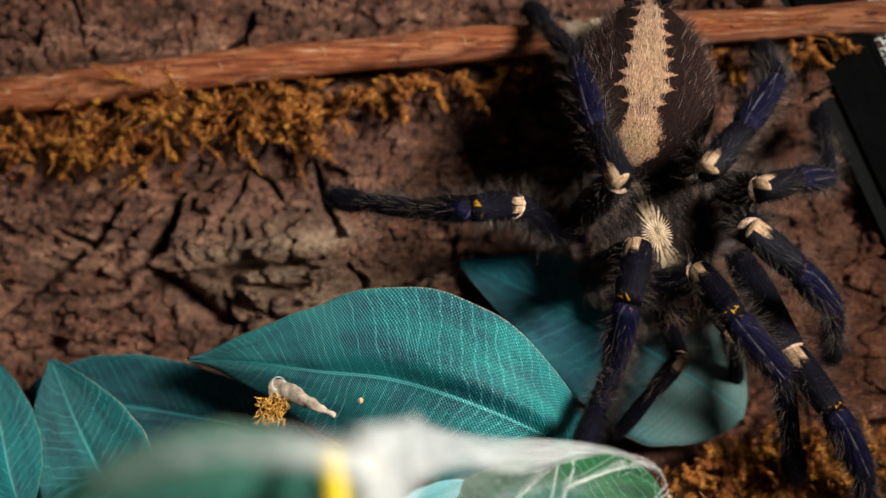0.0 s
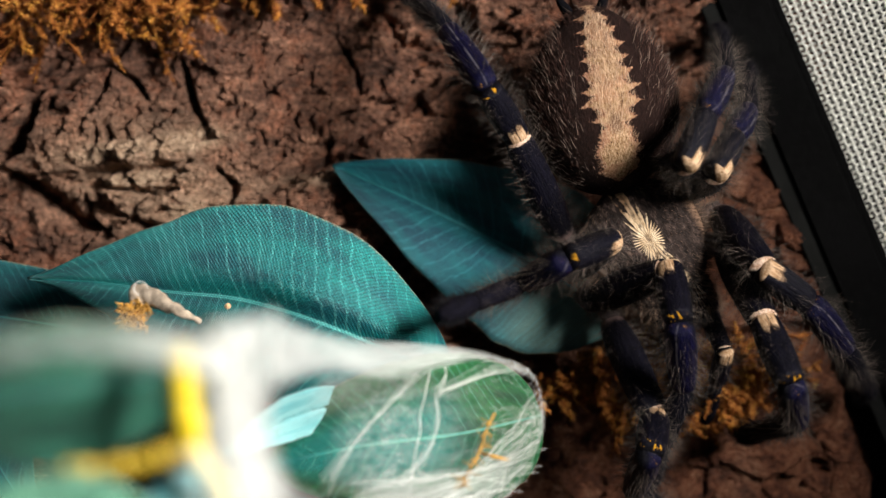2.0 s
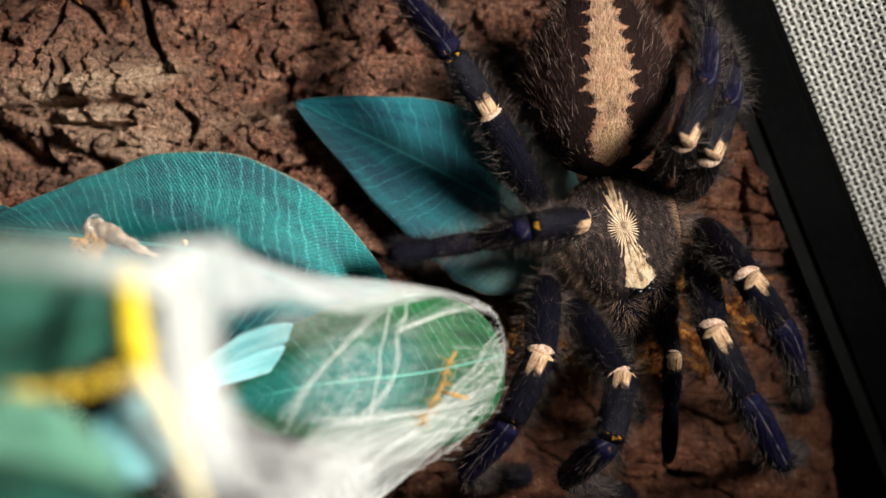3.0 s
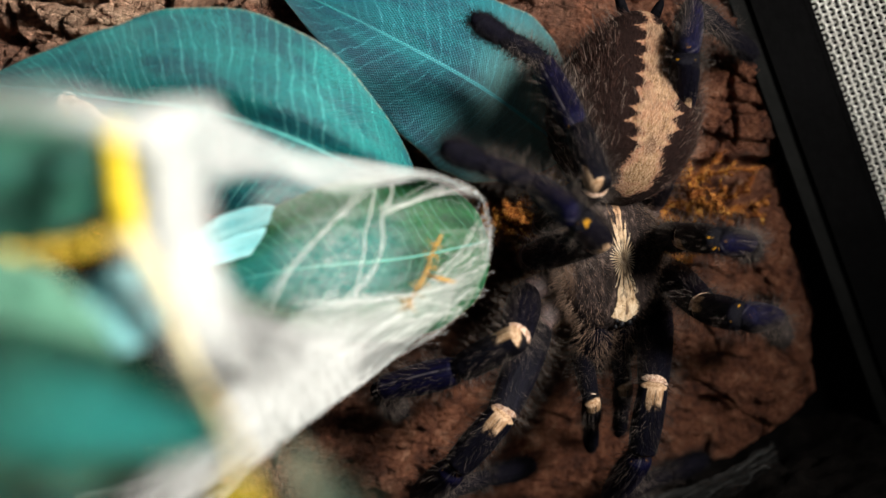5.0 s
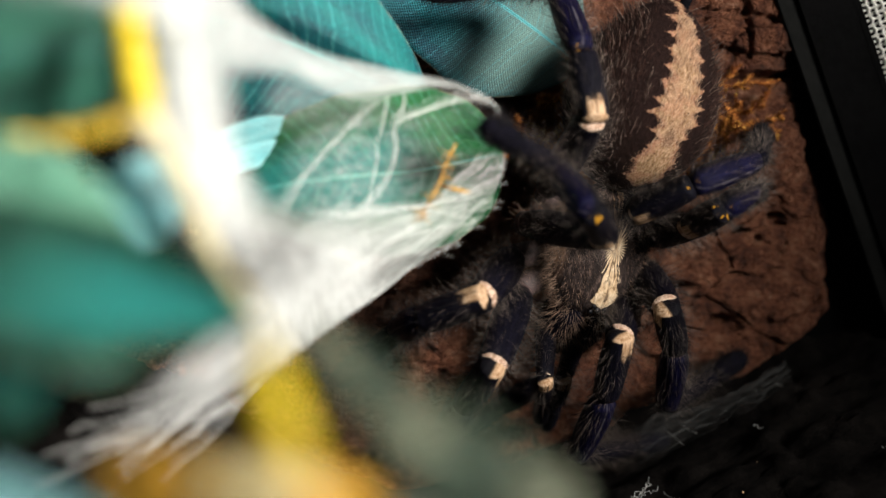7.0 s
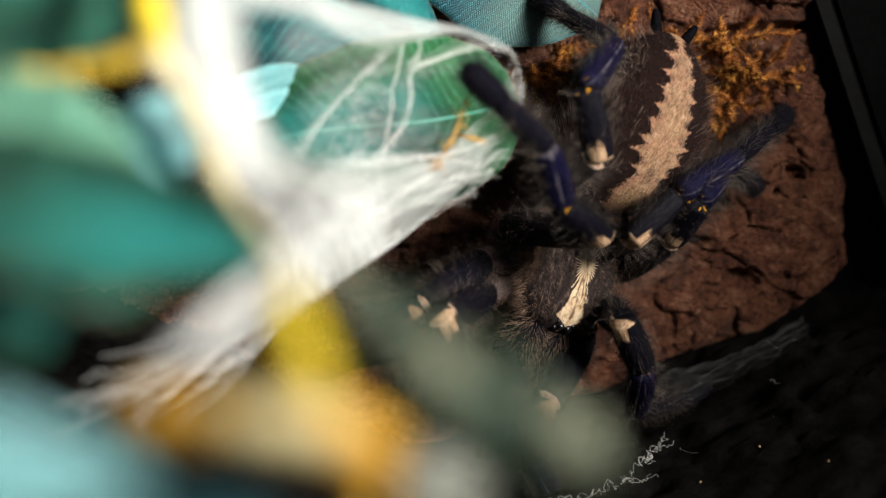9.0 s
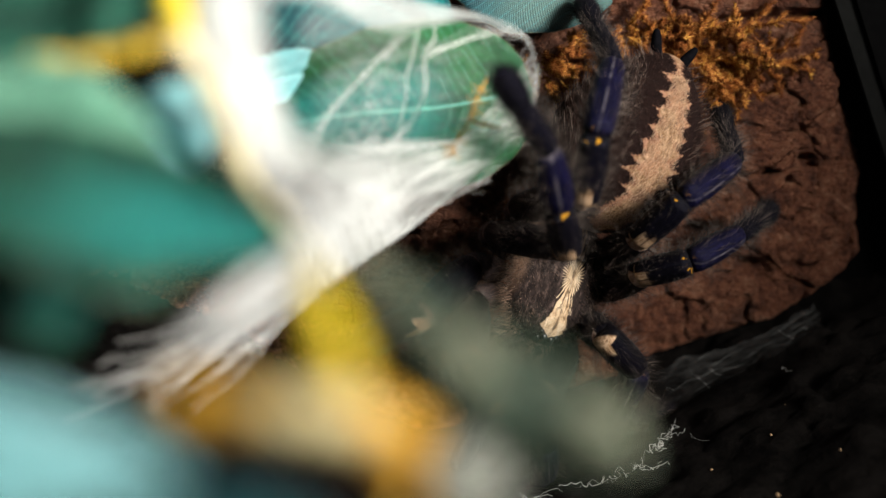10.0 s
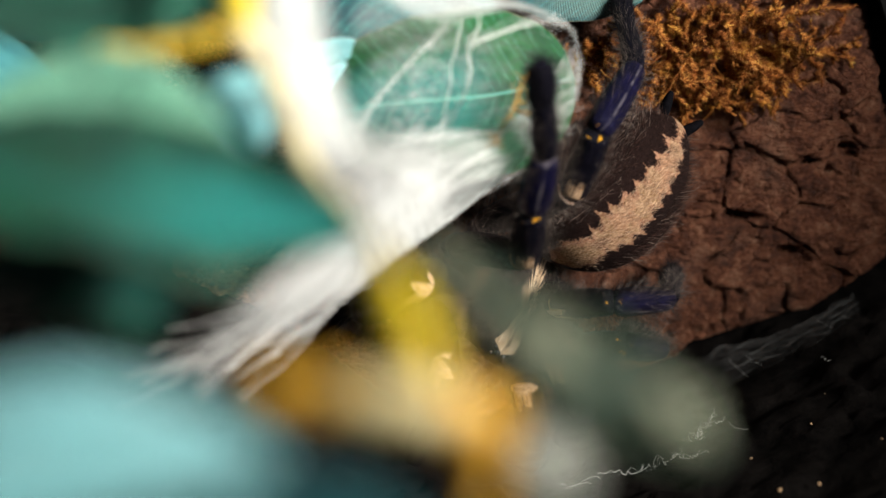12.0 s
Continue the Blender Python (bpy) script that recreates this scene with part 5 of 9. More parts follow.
    # forked tufts where threads are stuck down along the right edge
    for _ in range(10):
        a = rim[rng.randrange(22, 46)]
        d = Vector((-rng.uniform(0.2, 0.75), -0.05, rng.uniform(-0.35, 0.12))) * CM
        for _ in range(3):
            thread(a, a + d + Vector((rng.gauss(0, 0.0011), 0, rng.gauss(0, 0.0011))), rng.uniform(-0.05, 0.05), 0.0013, 0.018)
    for i in range(0, 58, 1):
        thread(rim[i], rim[min(59, i + 3)], 0.0, rng.uniform(0.0005, 0.0015), 0.014)
    thing("silk_threads", mesh("silk_threads", *join(pieces), THREAD), "tangle of fine white silk threads on the leaf", "spider silk", kind="stuff")
    pieces.clear()
    # fraying at the low end of the sheet
    for _ in range(40):
        s = rng.random()
        a = P(-0.3 - 1.1 * s, -6.6, -4.9 - 0.4 * s + rng.uniform(0, 0.35))
        thread(a, a + Vector((-rng.uniform(0.7, 1.8), -rng.uniform(0, 0.6), -rng.uniform(0.5, 1.0))) * CM, 0.1, rng.uniform(0.002, 0.008), 0.02)
    thing("silk_fringe", mesh("silk_fringe", *join(pieces), THREAD), "frayed white silk threads running to the floor", "spider silk", kind="stuff")
    pieces.clear()
    # strands over the soil
    line = [P(4.80, -1.85, -8.18), P(4.55, -2.1, -8.33), P(4.42, -2.2, -8.36), P(4.06, -2.6, -8.54), P(3.85, -2.6, -8.60), P(3.61, -2.6, -8.74), P(2.97, -2.5, -8.97), P(2.28, -2.45, -9.17)]
    for a, b in zip(line, line[1:]):
        for _ in range(2):
            thread(a, b + Vector((rng.gauss(0, 0.0007), 0, rng.gauss(0, 0.0007))), 0.02, rng.choice((0.002, 0.003, 0.005)), 0.05)
    for k in (1, 2, 3, 3):
        thread(line[k], line[k] + Vector((rng.uniform(-0.003, 0.005), -0.002, rng.uniform(0.0, 0.003))), 0.05, 0.003, 0.05)
    for _ in range(4):
        x, y = rng.uniform(4.8, 8.5), rng.uniform(-4.2, -0.8)
        a = P(x, y, float(np.interp(x, [2, 4.45, 7.17, 9], [-9.5, -8.45, -7.1, -6.5])) + 0.05 * y + 0.12)
        thread(a, a + Vector((rng.uniform(-0.5, 0.5), rng.uniform(-0.4, 0.4), rng.uniform(-0.1, 0.3))) * CM, 0.03, 0.0014, 0.02)
    for _ in range(7):
        x = rng.uniform(4.6, 7.2)
        zb = float(np.interp(x, [4.45, 7.17], [-8.4, -7.05]))
        thread(P(x, -0.5, zb + rng.uniform(-0.05, 0.2)), P(x + rng.uniform(0.2, 1.0), -0.9, zb + rng.uniform(-0.1, 0.35)), 0.05, 0.0012, 0.015)
    thing("silk_threads", mesh("floor_silk", *join(pieces), THREAD), "broken silk strands along the foot of the bark", "spider silk", kind="stuff")


threads()


def crumbs():
    rng = random.Random(31)
    for x, y, z, r in ((4.98, -3.22, -8.35, 0.035), (5.85, -3.04, -7.90, 0.03), (5.05, -4.26, -8.35, 0.06), (5.48, -4.48, -8.15, 0.04), (6.24, -2.46, -7.67, 0.02), (6.4, -4.12, -7.67, 0.025), (-2.07, -3.15, -1.61, 0.06)):
        bm = bmesh.new()
        bmesh.ops.create_icosphere(bm, subdivisions=2, radius=r * CM)
        for v in bm.verts:
            v.co = v.co * 0.7 * (1 + 0.35 * noise.noise(v.co * 3000 + Vector((x, y, z))))
            v.co += P(x, y, z)
        me = bpy.data.meshes.new("crumb")
        bm.to_mesh(me)
        bm.free()
        me.materials.append(CRUMB)
        thing("crumb", me, "small pale crumb of debris", "debris", "crumbs")


crumbs()


def moss_sprig():
    """A broken sprig of moss caught in the silk."""
    rng = random.Random(8)
    main = spline([P(1.49, -4.4, -2.86), P(1.38, -4.46, -3.07), P(1.29, -4.46, -3.36), P(1.14, -4.54, -3.59), P(1.07, -4.54, -3.78)], 16)
    pieces = [tube(main, [0.017 * CM * (1 - 0.4 * k / 15) for k in range(16)], 6)]
    for p in main[2:]:
        for _ in range(3):
            pieces.append(strand(rng, p, Vector((rng.uniform(-1, 1), rng.uniform(-0.6, 0.3), rng.uniform(-1, 1))), rng.uniform(0.06, 0.2) * CM, 0.010 * CM)[1])
    pieces.append(tube([P(1.32, -4.46, -3.36), P(1.48, -4.54, -3.39), P(1.66, -4.54, -3.43)], [0.02 * CM, 0.03 * CM, 0.012 * CM], 6))
    thing("moss_sprig", mesh("moss_sprig", *join(pieces), SPRIG), "orange sprig of dried moss caught in the silk", "moss")


moss_sprig()


def silk_knot():
    """A rolled leaf end bound in silk with a bit of moss."""
    pts = spline([P(-3.30, -3.3, -1.52), P(-3.10, -3.4, -1.46), P(-2.80, -3.5, -1.58), P(-2.36, -3.6, -1.78)], 30)
    v, f = tube(pts, [(0.21 - 0.0062 * k + 0.006 * math.sin(k * 0.4)) * CM * min(1, 0.45 + k * 0.14) for k in range(30)], 14)
    for q in v:
        q += Vector((0, 0, 1)) * 0.0004 * noise.noise(q * 1100) + Vector((0, -0.0004, 0)) * noise.noise(q * 1500)
    ob = thing("silk_knot", mesh("silk_knot", v, f, plain("bound_silk", (0.56, 0.45, 0.34), 0.7, 420, 0.6, bump=0.6)), "tan rolled strip bound in silk with moss and a white curl", "spider silk")
    ring = [P(-3.15, -3.6, -1.34) + Vector((0.0009 * math.cos(a), 0, 0.0009 * math.sin(a))) for a in [k * 0.3 for k in range(16)]]
    part("curl", mesh("curl", *tube(ring, [0.00005] * 16, 6), THREAD), ob, "white curl of silk")
    rng = random.Random(5)
    pieces = [strand(rng, P(-3.26 + rng.uniform(-0.17, 0.17), -3.5, -1.72 + rng.uniform(-0.14, 0.16)), Vector((rng.uniform(-1, 1), -0.6, rng.uniform(-1, 1))), 0.14 * CM, 0.02 * CM)[1] for _ in range(170)]
    part("moss_bit", mesh("moss_bit", *join(pieces), SPRIG), ob, "bit of orange moss")


silk_knot()


# ---- the tarantula: head forward along +x, back up along +z ----
def hair_mesh(name, roots, ways, lengths, r, mat, rng, bend=0.35):
    """Many fine tapered hairs, each bent a little."""
    roots, ways, lengths = np.array(roots), np.array(ways), np.array(lengths)
    ways = ways / np.linalg.norm(ways, axis=1)[:, None]
    n = len(roots)
    ref = np.where(np.abs(ways[:, 2:3]) < 0.8, [[0.0, 0, 1]], [[1.0, 0, 0]])
    s = np.cross(ways, ref)
    s /= np.linalg.norm(s, axis=1)[:, None]
    t = np.cross(ways, s)
    curl = rng.normal(0, bend, (n, 2))
    off = s * curl[:, :1] + t * curl[:, 1:]
    mid = roots + (ways + off * 0.25) * lengths[:, None] * 0.5
    tip = roots + (ways + off) * lengths[:, None]
    verts = np.empty((n, 7, 3))
    for k in range(3):
        a = 2 * math.pi * k / 3
        o = s * math.cos(a) + t * math.sin(a)
        verts[:, k] = roots + o * r
        verts[:, 3 + k] = mid + o * r * 0.7
    verts[:, 6] = tip
    pat = [(0, 1, 4, 3), (1, 2, 5, 4), (2, 0, 3, 5), (3, 4, 6), (4, 5, 6), (5, 3, 6)]
    faces = [tuple(i * 7 + q for q in f) for i in range(n) for f in pat]
    return mesh(name, verts.reshape(-1, 3), faces, mat)


def limb_mesh(name, length, profile, mat, flat=0.92, bow=0.0, back=0.0):
    """A leg joint along +x: profile gives radii in centimetres at even steps. back: the share of its length by which it reaches back over the joint before it."""
    rings, sides = 22, 16
    verts, faces = [], []
    for i in range(rings + 1):
        u = i / rings
        r = np.interp(u, np.linspace(0, 1, len(profile)), profile) * CM
        r *= math.sqrt(max(1 - max(0, 1 - u / 0.07) ** 2 * 0.75, 0)) * math.sqrt(max(1 - max(0, 1 - (1 - u) / 0.06) ** 2 * 0.75, 0))
        for k in range(sides):
            a = 2 * math.pi * k / sides
            verts.append(((u * (1 + back) - back) * length, math.cos(a) * r, math.sin(a) * r * flat + bow * CM * math.sin(math.pi * u)))
    for i in range(rings):
        for k in range(sides):
            a, c = i * sides + k, i * sides + (k + 1) % sides
            faces.append((a, a + sides, c + sides, c))
    faces.append(tuple(range(sides)))
    faces.append(tuple(reversed(range(rings * sides, (rings + 1) * sides))))
    return mesh(name, verts, faces, mat)


def limb_hair(name, length, profile, count, long, mat, rng, lean=0.85, r=0.0026, lo=0.02, flanks=False):
    """Hair round a joint. flanks: only on its two sides and below, long and curved."""
    u = rng.uniform(lo, 1, count)
    a = rng.uniform(0, 2 * math.pi, count)
    if flanks:
        a = np.where(rng.random(count) < 0.5, 0, math.pi) + rng.normal(-0.1, 0.75, count) * np.where(rng.random(count) < 0.5, 1, -1)
    rad = np.interp(u, np.linspace(0, 1, len(profile)), profile) * CM * 0.95
    nor = np.stack([0 * u, np.cos(a), np.sin(a)], 1)
    roots = nor * rad[:, None]
    roots[:, 0] = u * length
    ways = nor + np.array([[lean, 0, 0]]) * rng.uniform(0.4, 1.5, (count, 1)) + rng.normal(0, 0.16, (count, 3))
    if flanks:
        lens = long * CM * rng.uniform(0.5, 1.35, count)
    else:
        lens = long * CM * np.where(rng.random(count) < 0.16, rng.uniform(0.9, 1.6, count), rng.uniform(0.25, 0.7, count))
        lens = lens * np.where(np.sin(a) > 0.45, 0.55, 1.0)
    return hair_mesh(name, roots, ways, lens, r * CM, mat, rng)


PROFILE = {
    "femur": [0.15, 0.20, 0.225, 0.225, 0.215, 0.20, 0.175],
    "patella": [0.165, 0.185, 0.195, 0.195, 0.185, 0.165],
    "tibia": [0.155, 0.185, 0.195, 0.19, 0.18, 0.165, 0.145],
    "metatarsus": [0.12, 0.14, 0.138, 0.128, 0.115],
    "tarsus": [0.11, 0.135, 0.15, 0.15, 0.135, 0.07],
}
JOINTS = {}


def segment(key, kind, length, root, scale, rng, fluff=1.0):
    prof = [v * scale for v in PROFILE[kind]]
    ob = part(kind, limb_mesh(kind, length, prof, leg_material("leg_" + kind, kind, length), back=0.13 if kind == "patella" else 0.0), root)
    count = int(length / CM * 430 * fluff)
    part("hair", limb_hair("hair", length, prof, count, 0.19 if kind in ("femur", "patella") else 0.22, HAIR_DARK, rng), ob)["kind"] = "stuff"
    part("long_hair", limb_hair("long_hair", length, prof, int(length / CM * (250 if kind == "femur" else 210) * fluff), 0.31 if kind in ("femur", "tibia") else 0.26, HAIR_GREY, rng, 0.55, 0.0012, 0.06, True), ob, "fine pale hairs along the flanks")["kind"] = "stuff"
    JOINTS[key] = ob
    return ob


def leg(side, number, lengths, root):
    """One leg in four moving joints; the tarsus brush is fixed to the last."""
    rng = np.random.default_rng(number * 10 + (side == "R"))
    scale = 1.2 if number in (1, 2) else 1.12
    key = side + str(number) + "_"
    for kind, length in zip(("femur", "patella", "tibia"), lengths):
        segment(key + kind, kind, length, root, scale, rng)
    last = lengths[3]
    meta = segment(key + "metatarsus", "metatarsus", last * 0.60, root, scale, rng, 1.5)
    prof = [v * scale for v in PROFILE["tarsus"]]
    tar = part("tarsus", limb_mesh("tarsus", last * 0.42, prof, leg_material("leg_tarsus", "tarsus", last * 0.4)), meta, "blunt black brush-like foot")
    tar.location.x = last * 0.58
    hairs = limb_hair("tarsus_hair", last * 0.42, prof, 1100, 0.17, HAIR_DARK, rng, 0.6)
    # the brush belongs to the foot
    fur = part("foot_brush", hairs, meta)
    fur.location.x = last * 0.58
    fur["kind"] = "stuff"


def blob(name, mat, size, shape, rings=40, sides=40):
    """A rounded body: shape(u) gives half-width, height above and below at u along x, in centimetres."""
    verts, faces = [], []
    for i in range(rings + 1):
        u = 0.5 - 0.5 * math.cos(math.pi * i / rings)
        w, up, down = shape(u)
        for k in range(sides):
            a = 2 * math.pi * k / sides
            zz = math.sin(a)
            verts.append(((size[0] + (size[1] - size[0]) * u) * CM, math.cos(a) * w * CM, (zz * up if zz > 0 else zz * down) * CM))
    for i in range(rings):
        for k in range(sides):
            a, c = i * sides + k, i * sides + (k + 1) % sides
            faces.append((a, a + sides, c + sides, c))
    faces.append(tuple(range(sides)))
    faces.append(tuple(reversed(range(rings * sides, (rings + 1) * sides))))
    return mesh(name, verts, faces, mat)


def body_hair(name, size, shape, count, long, mat, rng, lean, r=0.0034, top=-0.5, bare=0.0):
    roots, ways, lens = [], [], []
    for _ in range(count):
        u = rng.uniform(0.02, 0.98)
        a = rng.uniform(math.asin(top), math.pi - math.asin(top))
        w, up, down = shape(u)
        zz = math.sin(a)
        h = up if zz > 0 else down
        if zz > 0 and abs(math.cos(a) * w) < bare and rng.random() < 0.9:
            continue
        roots.append(((size[0] + (size[1] - size[0]) * u) * CM, math.cos(a) * w * CM * 0.98, zz * h * CM * 0.98))
        du = (u - 0.5) * 1.2 * (1 if size[1] > size[0] else -1)
        ways.append((du + lean + rng.normal(0, 0.2), math.cos(a) / max(w, 0.1) + rng.normal(0, 0.2), zz / max(h, 0.1) + rng.normal(0, 0.2)))
        ways[-1] = tuple(np.array(ways[-1]) + np.array([lean * 0.8, 0, 0]))
        lens.append(long * CM * rng.choice([rng.uniform(0.3, 0.7), rng.uniform(0.8, 1.5)], p=[0.7, 0.3]))
    return hair_mesh(name, roots, ways, lens, r * CM, mat, rng, 0.25)


def folium_hair(name, size, shape, count, rng):
    """Short hair lying back along the pale band."""
    roots, ways = [], []
    while len(roots) < count:
        u = rng.uniform(0.06, 0.92)
        half = float(np.interp(u, [0.04, 0.10, 0.20, 0.33, 0.46, 0.66, 0.86, 0.97], [0, 0.31, 0.36, 0.20, 0.32, 0.24, 0.16, 0.05]))
        w, up, down = shape(u)
        y = rng.uniform(-half, half) * 1.02
        if abs(y) >= w:
            continue
        zz = math.sqrt(1 - (y / w) ** 2)
        roots.append(((size[0] + (size[1] - size[0]) * u) * CM, y * CM, zz * up * CM * 0.995))
        ways.append((-1.0 + rng.normal(0, 0.15), y / w * 0.5 + rng.normal(0, 0.2), zz * 0.32 + (u - 0.5) * -0.4 + rng.normal(0, 0.08)))
    return hair_mesh(name, roots, ways, rng.uniform(0.05, 0.12, count) * CM, 0.0026 * CM, HAIR_CREAM, rng, 0.2)


def abdomen_shape(u):
    w = 1.08 * max(math.sin(math.pi * min(u, 1) ** 0.86), 0) ** 0.62 + 0.05
    return w, w * 0.92, w * 0.85


def carapace_shape(u):
    w = np.interp(u, [0, 0.06, 0.2, 0.4, 0.6, 0.8, 0.93, 1], [0.22, 0.52, 0.80, 0.92, 0.88, 0.73, 0.56, 0.33])
    up = np.interp(u, [0, 0.1, 0.3, 0.5, 0.8, 0.93, 1], [0.12, 0.22, 0.30, 0.36, 0.40, 0.33, 0.16])
    return float(w), float(up), 0.22


HIP = plain("hip_skin", (0.075, 0.052, 0.050), 0.6, 900, 0.5, 0, 0.3, 0.6)
SPIN = plain("spinneret_skin", (0.003, 0.0028, 0.004), 0.9, 900, 0.4, 0, 0.05, 0.6)


def tarantula():
    rng = np.random.default_rng(77)
    root = tagged(new("tarantula"), "blue-black tarantula with a cream-striped back climbing down the bark", "tarantula")
    JOINTS["root"] = root
    car = part("carapace", blob("carapace", carapace_material(), (-0.96, 0.96), carapace_shape), root, "grey-brown carapace with a cream starburst blaze")
    part("pale_hair", body_hair("pale_hair", (-0.96, 0.96), carapace_shape, 1900, 0.13, HAIR_TAN, rng, 0.5, 0.0026, bare=0.30), car)["kind"] = "stuff"
    part("hair", body_hair("hair", (-0.96, 0.96), carapace_shape, 2200, 0.13, HAIR_DARK, rng, 0.5, bare=0.24), car)["kind"] = "stuff"
    # fringe round the edge
    roots, ways = [], []
    for _ in range(1300):
        u, sgn = rng.uniform(0.1, 0.98), rng.choice([-1, 1])
        w, up, down = carapace_shape(u)
        roots.append(((-0.96 + 1.92 * u) * CM, sgn * w * CM * 0.97, rng.uniform(-0.1, 0.1) * CM))
        ways.append((rng.normal(0.4, 0.3), sgn, rng.normal(0, 0.3)))
    part("fringe", hair_mesh("fringe", roots, ways, rng.uniform(0.10, 0.34, 1300) * CM, 0.0026 * CM, HAIR_TAN, rng), car, "tan fringe of hair")["kind"] = "stuff"
    for y, x, z, r in ((0.07, 0.86, 0.33, 0.05), (-0.07, 0.86, 0.33, 0.05), (0.15, 0.80, 0.33, 0.035), (-0.15, 0.80, 0.33, 0.035), (0.14, 0.90, 0.27, 0.035), (-0.14, 0.90, 0.27, 0.035)):
        bm = bmesh.new()
        bmesh.ops.create_icosphere(bm, subdivisions=2, radius=r * CM)
        for v in bm.verts:
            v.co = Vector((v.co.x, v.co.y, v.co.z * 0.7)) + P(x, y, z + 0.0)
        me = bpy.data.meshes.new("eye")
        bm.to_mesh(me)
        bm.free()
        me.materials.append(EYE)
        part("eye", me, car, "glossy black eye")
    under = part("sternum", blob("sternum", leg_material("leg_sternum", "under", 0.02), (-0.8, 0.8), lambda u: (0.62 * math.sin(math.pi * u) ** 0.5 + 0.05, 0.1, 0.38 * math.sin(math.pi * u) ** 0.5 + 0.02), 20, 24), root)
    under.location.z = -0.0016

    def chel_shape(u):
        w = np.interp(u, [0, 0.15, 0.5, 0.85, 1], [0.16, 0.29, 0.31, 0.24, 0.08])
        return float(w), float(w) * 1.15, float(w) * 1.2

    for s in (-1, 1):
        ch = part("chelicera", blob("chelicera", leg_material("leg_chelicera", "metatarsus", 0.009), (0.0, 0.98), chel_shape, 24, 20), root, "hairy blue-grey jaw")
        ch.matrix_basis = pose(0.0082, 0.0028 * s, -0.0006, 0, 24, -5 * s)
        part("hair", body_hair("hair", (0.0, 0.98), chel_shape, 1300, 0.19, HAIR_TAN, rng, 0.9, top=-0.9), ch)["kind"] = "stuff"
    # waist and abdomen
    ped = limb_mesh("pedicel", 0.006, [0.16, 0.14, 0.16], leg_material("leg_pedicel", "metatarsus", 0.006))
    part("pedicel", ped, root).location = (-0.0125, 0, -0.0008)
    abd = part("abdomen", blob("abdomen", abdomen_material(), (0.05, -2.78), abdomen_shape, 56, 56), root, "dark brown abdomen with a scalloped cream band")
    JOINTS["abdomen"] = abd
    part("hair", body_hair("hair", (0.05, -2.78), abdomen_shape, 8000, 0.17, HAIR_BROWN, rng, -0.9, 0.0036, bare=0.5), abd)["kind"] = "stuff"
    part("cream_hair", folium_hair("cream_hair", (0.05, -2.78), abdomen_shape, 3200, rng), abd, "short cream hair lying flat along the band")["kind"] = "stuff"
    part("long_hair", body_hair("long_hair", (0.05, -2.78), abdomen_shape, 1300, 0.23, HAIR_PALE, rng, -0.8, 0.0030, bare=0.46), abd)["kind"] = "stuff"
    for s in (-1, 1):
        sp = part("spinneret", limb_mesh("spinneret", 0.0038, [0.085, 0.085, 0.078, 0.065, 0.035], SPIN), abd, "dark finger-like spinneret")
        sp.matrix_basis = pose(-0.0266, 0.0022 * s, -0.001, 0, 14, 180 - 24 * s)
    # hip joints
    for number, (x, y, z) in HIPS.items():
        for s in (-1, 1):
            ob = part("coxa", limb_mesh("coxa", 0.0066, [0.17, 0.20, 0.19, 0.19, 0.17], HIP), root)
            d = Vector((x - 0.62 * x, y * s * 0.55, 0.0006))
            a = Vector((x, y * s, z)) - d.normalized() * 0.0058
            ob.matrix_basis = Matrix.Translation(a) @ d.to_track_quat("X", "Z").to_matrix().to_4x4()
            part("hair", limb_hair("hair", 0.0066, [0.17, 0.2, 0.19, 0.17], 420, 0.20, HAIR_TAN, rng), ob)["kind"] = "stuff"
    for key, lengths in LENGTHS.items():
        leg(key[0], int(key[1]), lengths, root)
    for s in "LR":
        segment("P" + s + "_femur", "femur", 0.011, root, 0.72, rng)
        t = segment("P" + s + "_tibia", "patella", 0.0075, root, 0.78, rng)
        end = part("palp_tip", limb_mesh("palp_tip", 0.0115, [v * 0.85 for v in PROFILE["tarsus"]], leg_material("leg_palp", "tarsus", 0.01)), t, "blunt furry end of a feeler")
        end.location.x = 0.0070
        fur = part("palp_brush", limb_hair("palp_brush", 0.0115, [v * 0.85 for v in PROFILE["tarsus"]], 420, 0.14, HAIR_DARK, rng), t)
        fur.location.x = 0.0070
        fur["kind"] = "stuff"
    return root


HIPS = {1: (0.0075, 0.0105, -0.003), 2: (0.003, 0.0125, -0.0035), 3: (-0.002, 0.0122, -0.0035), 4: (-0.0068, 0.0098, -0.003)}
LENGTHS = {
    "L1": (0.0178, 0.0100, 0.0147, 0.0219),
    "L2": (0.0174, 0.0097, 0.0129, 0.0194),
    "L3": (0.0183, 0.0093, 0.0098, 0.0164),
    "L4": (0.0200, 0.0091, 0.0146, 0.0197),
    "R1": (0.0201, 0.0100, 0.0143, 0.0207),
    "R2": (0.0189, 0.0084, 0.0127, 0.0187),
    "R3": (0.0181, 0.0075, 0.0112, 0.0166),
    "R4": (0.0208, 0.0085, 0.0135, 0.0187),
}
tarantula()


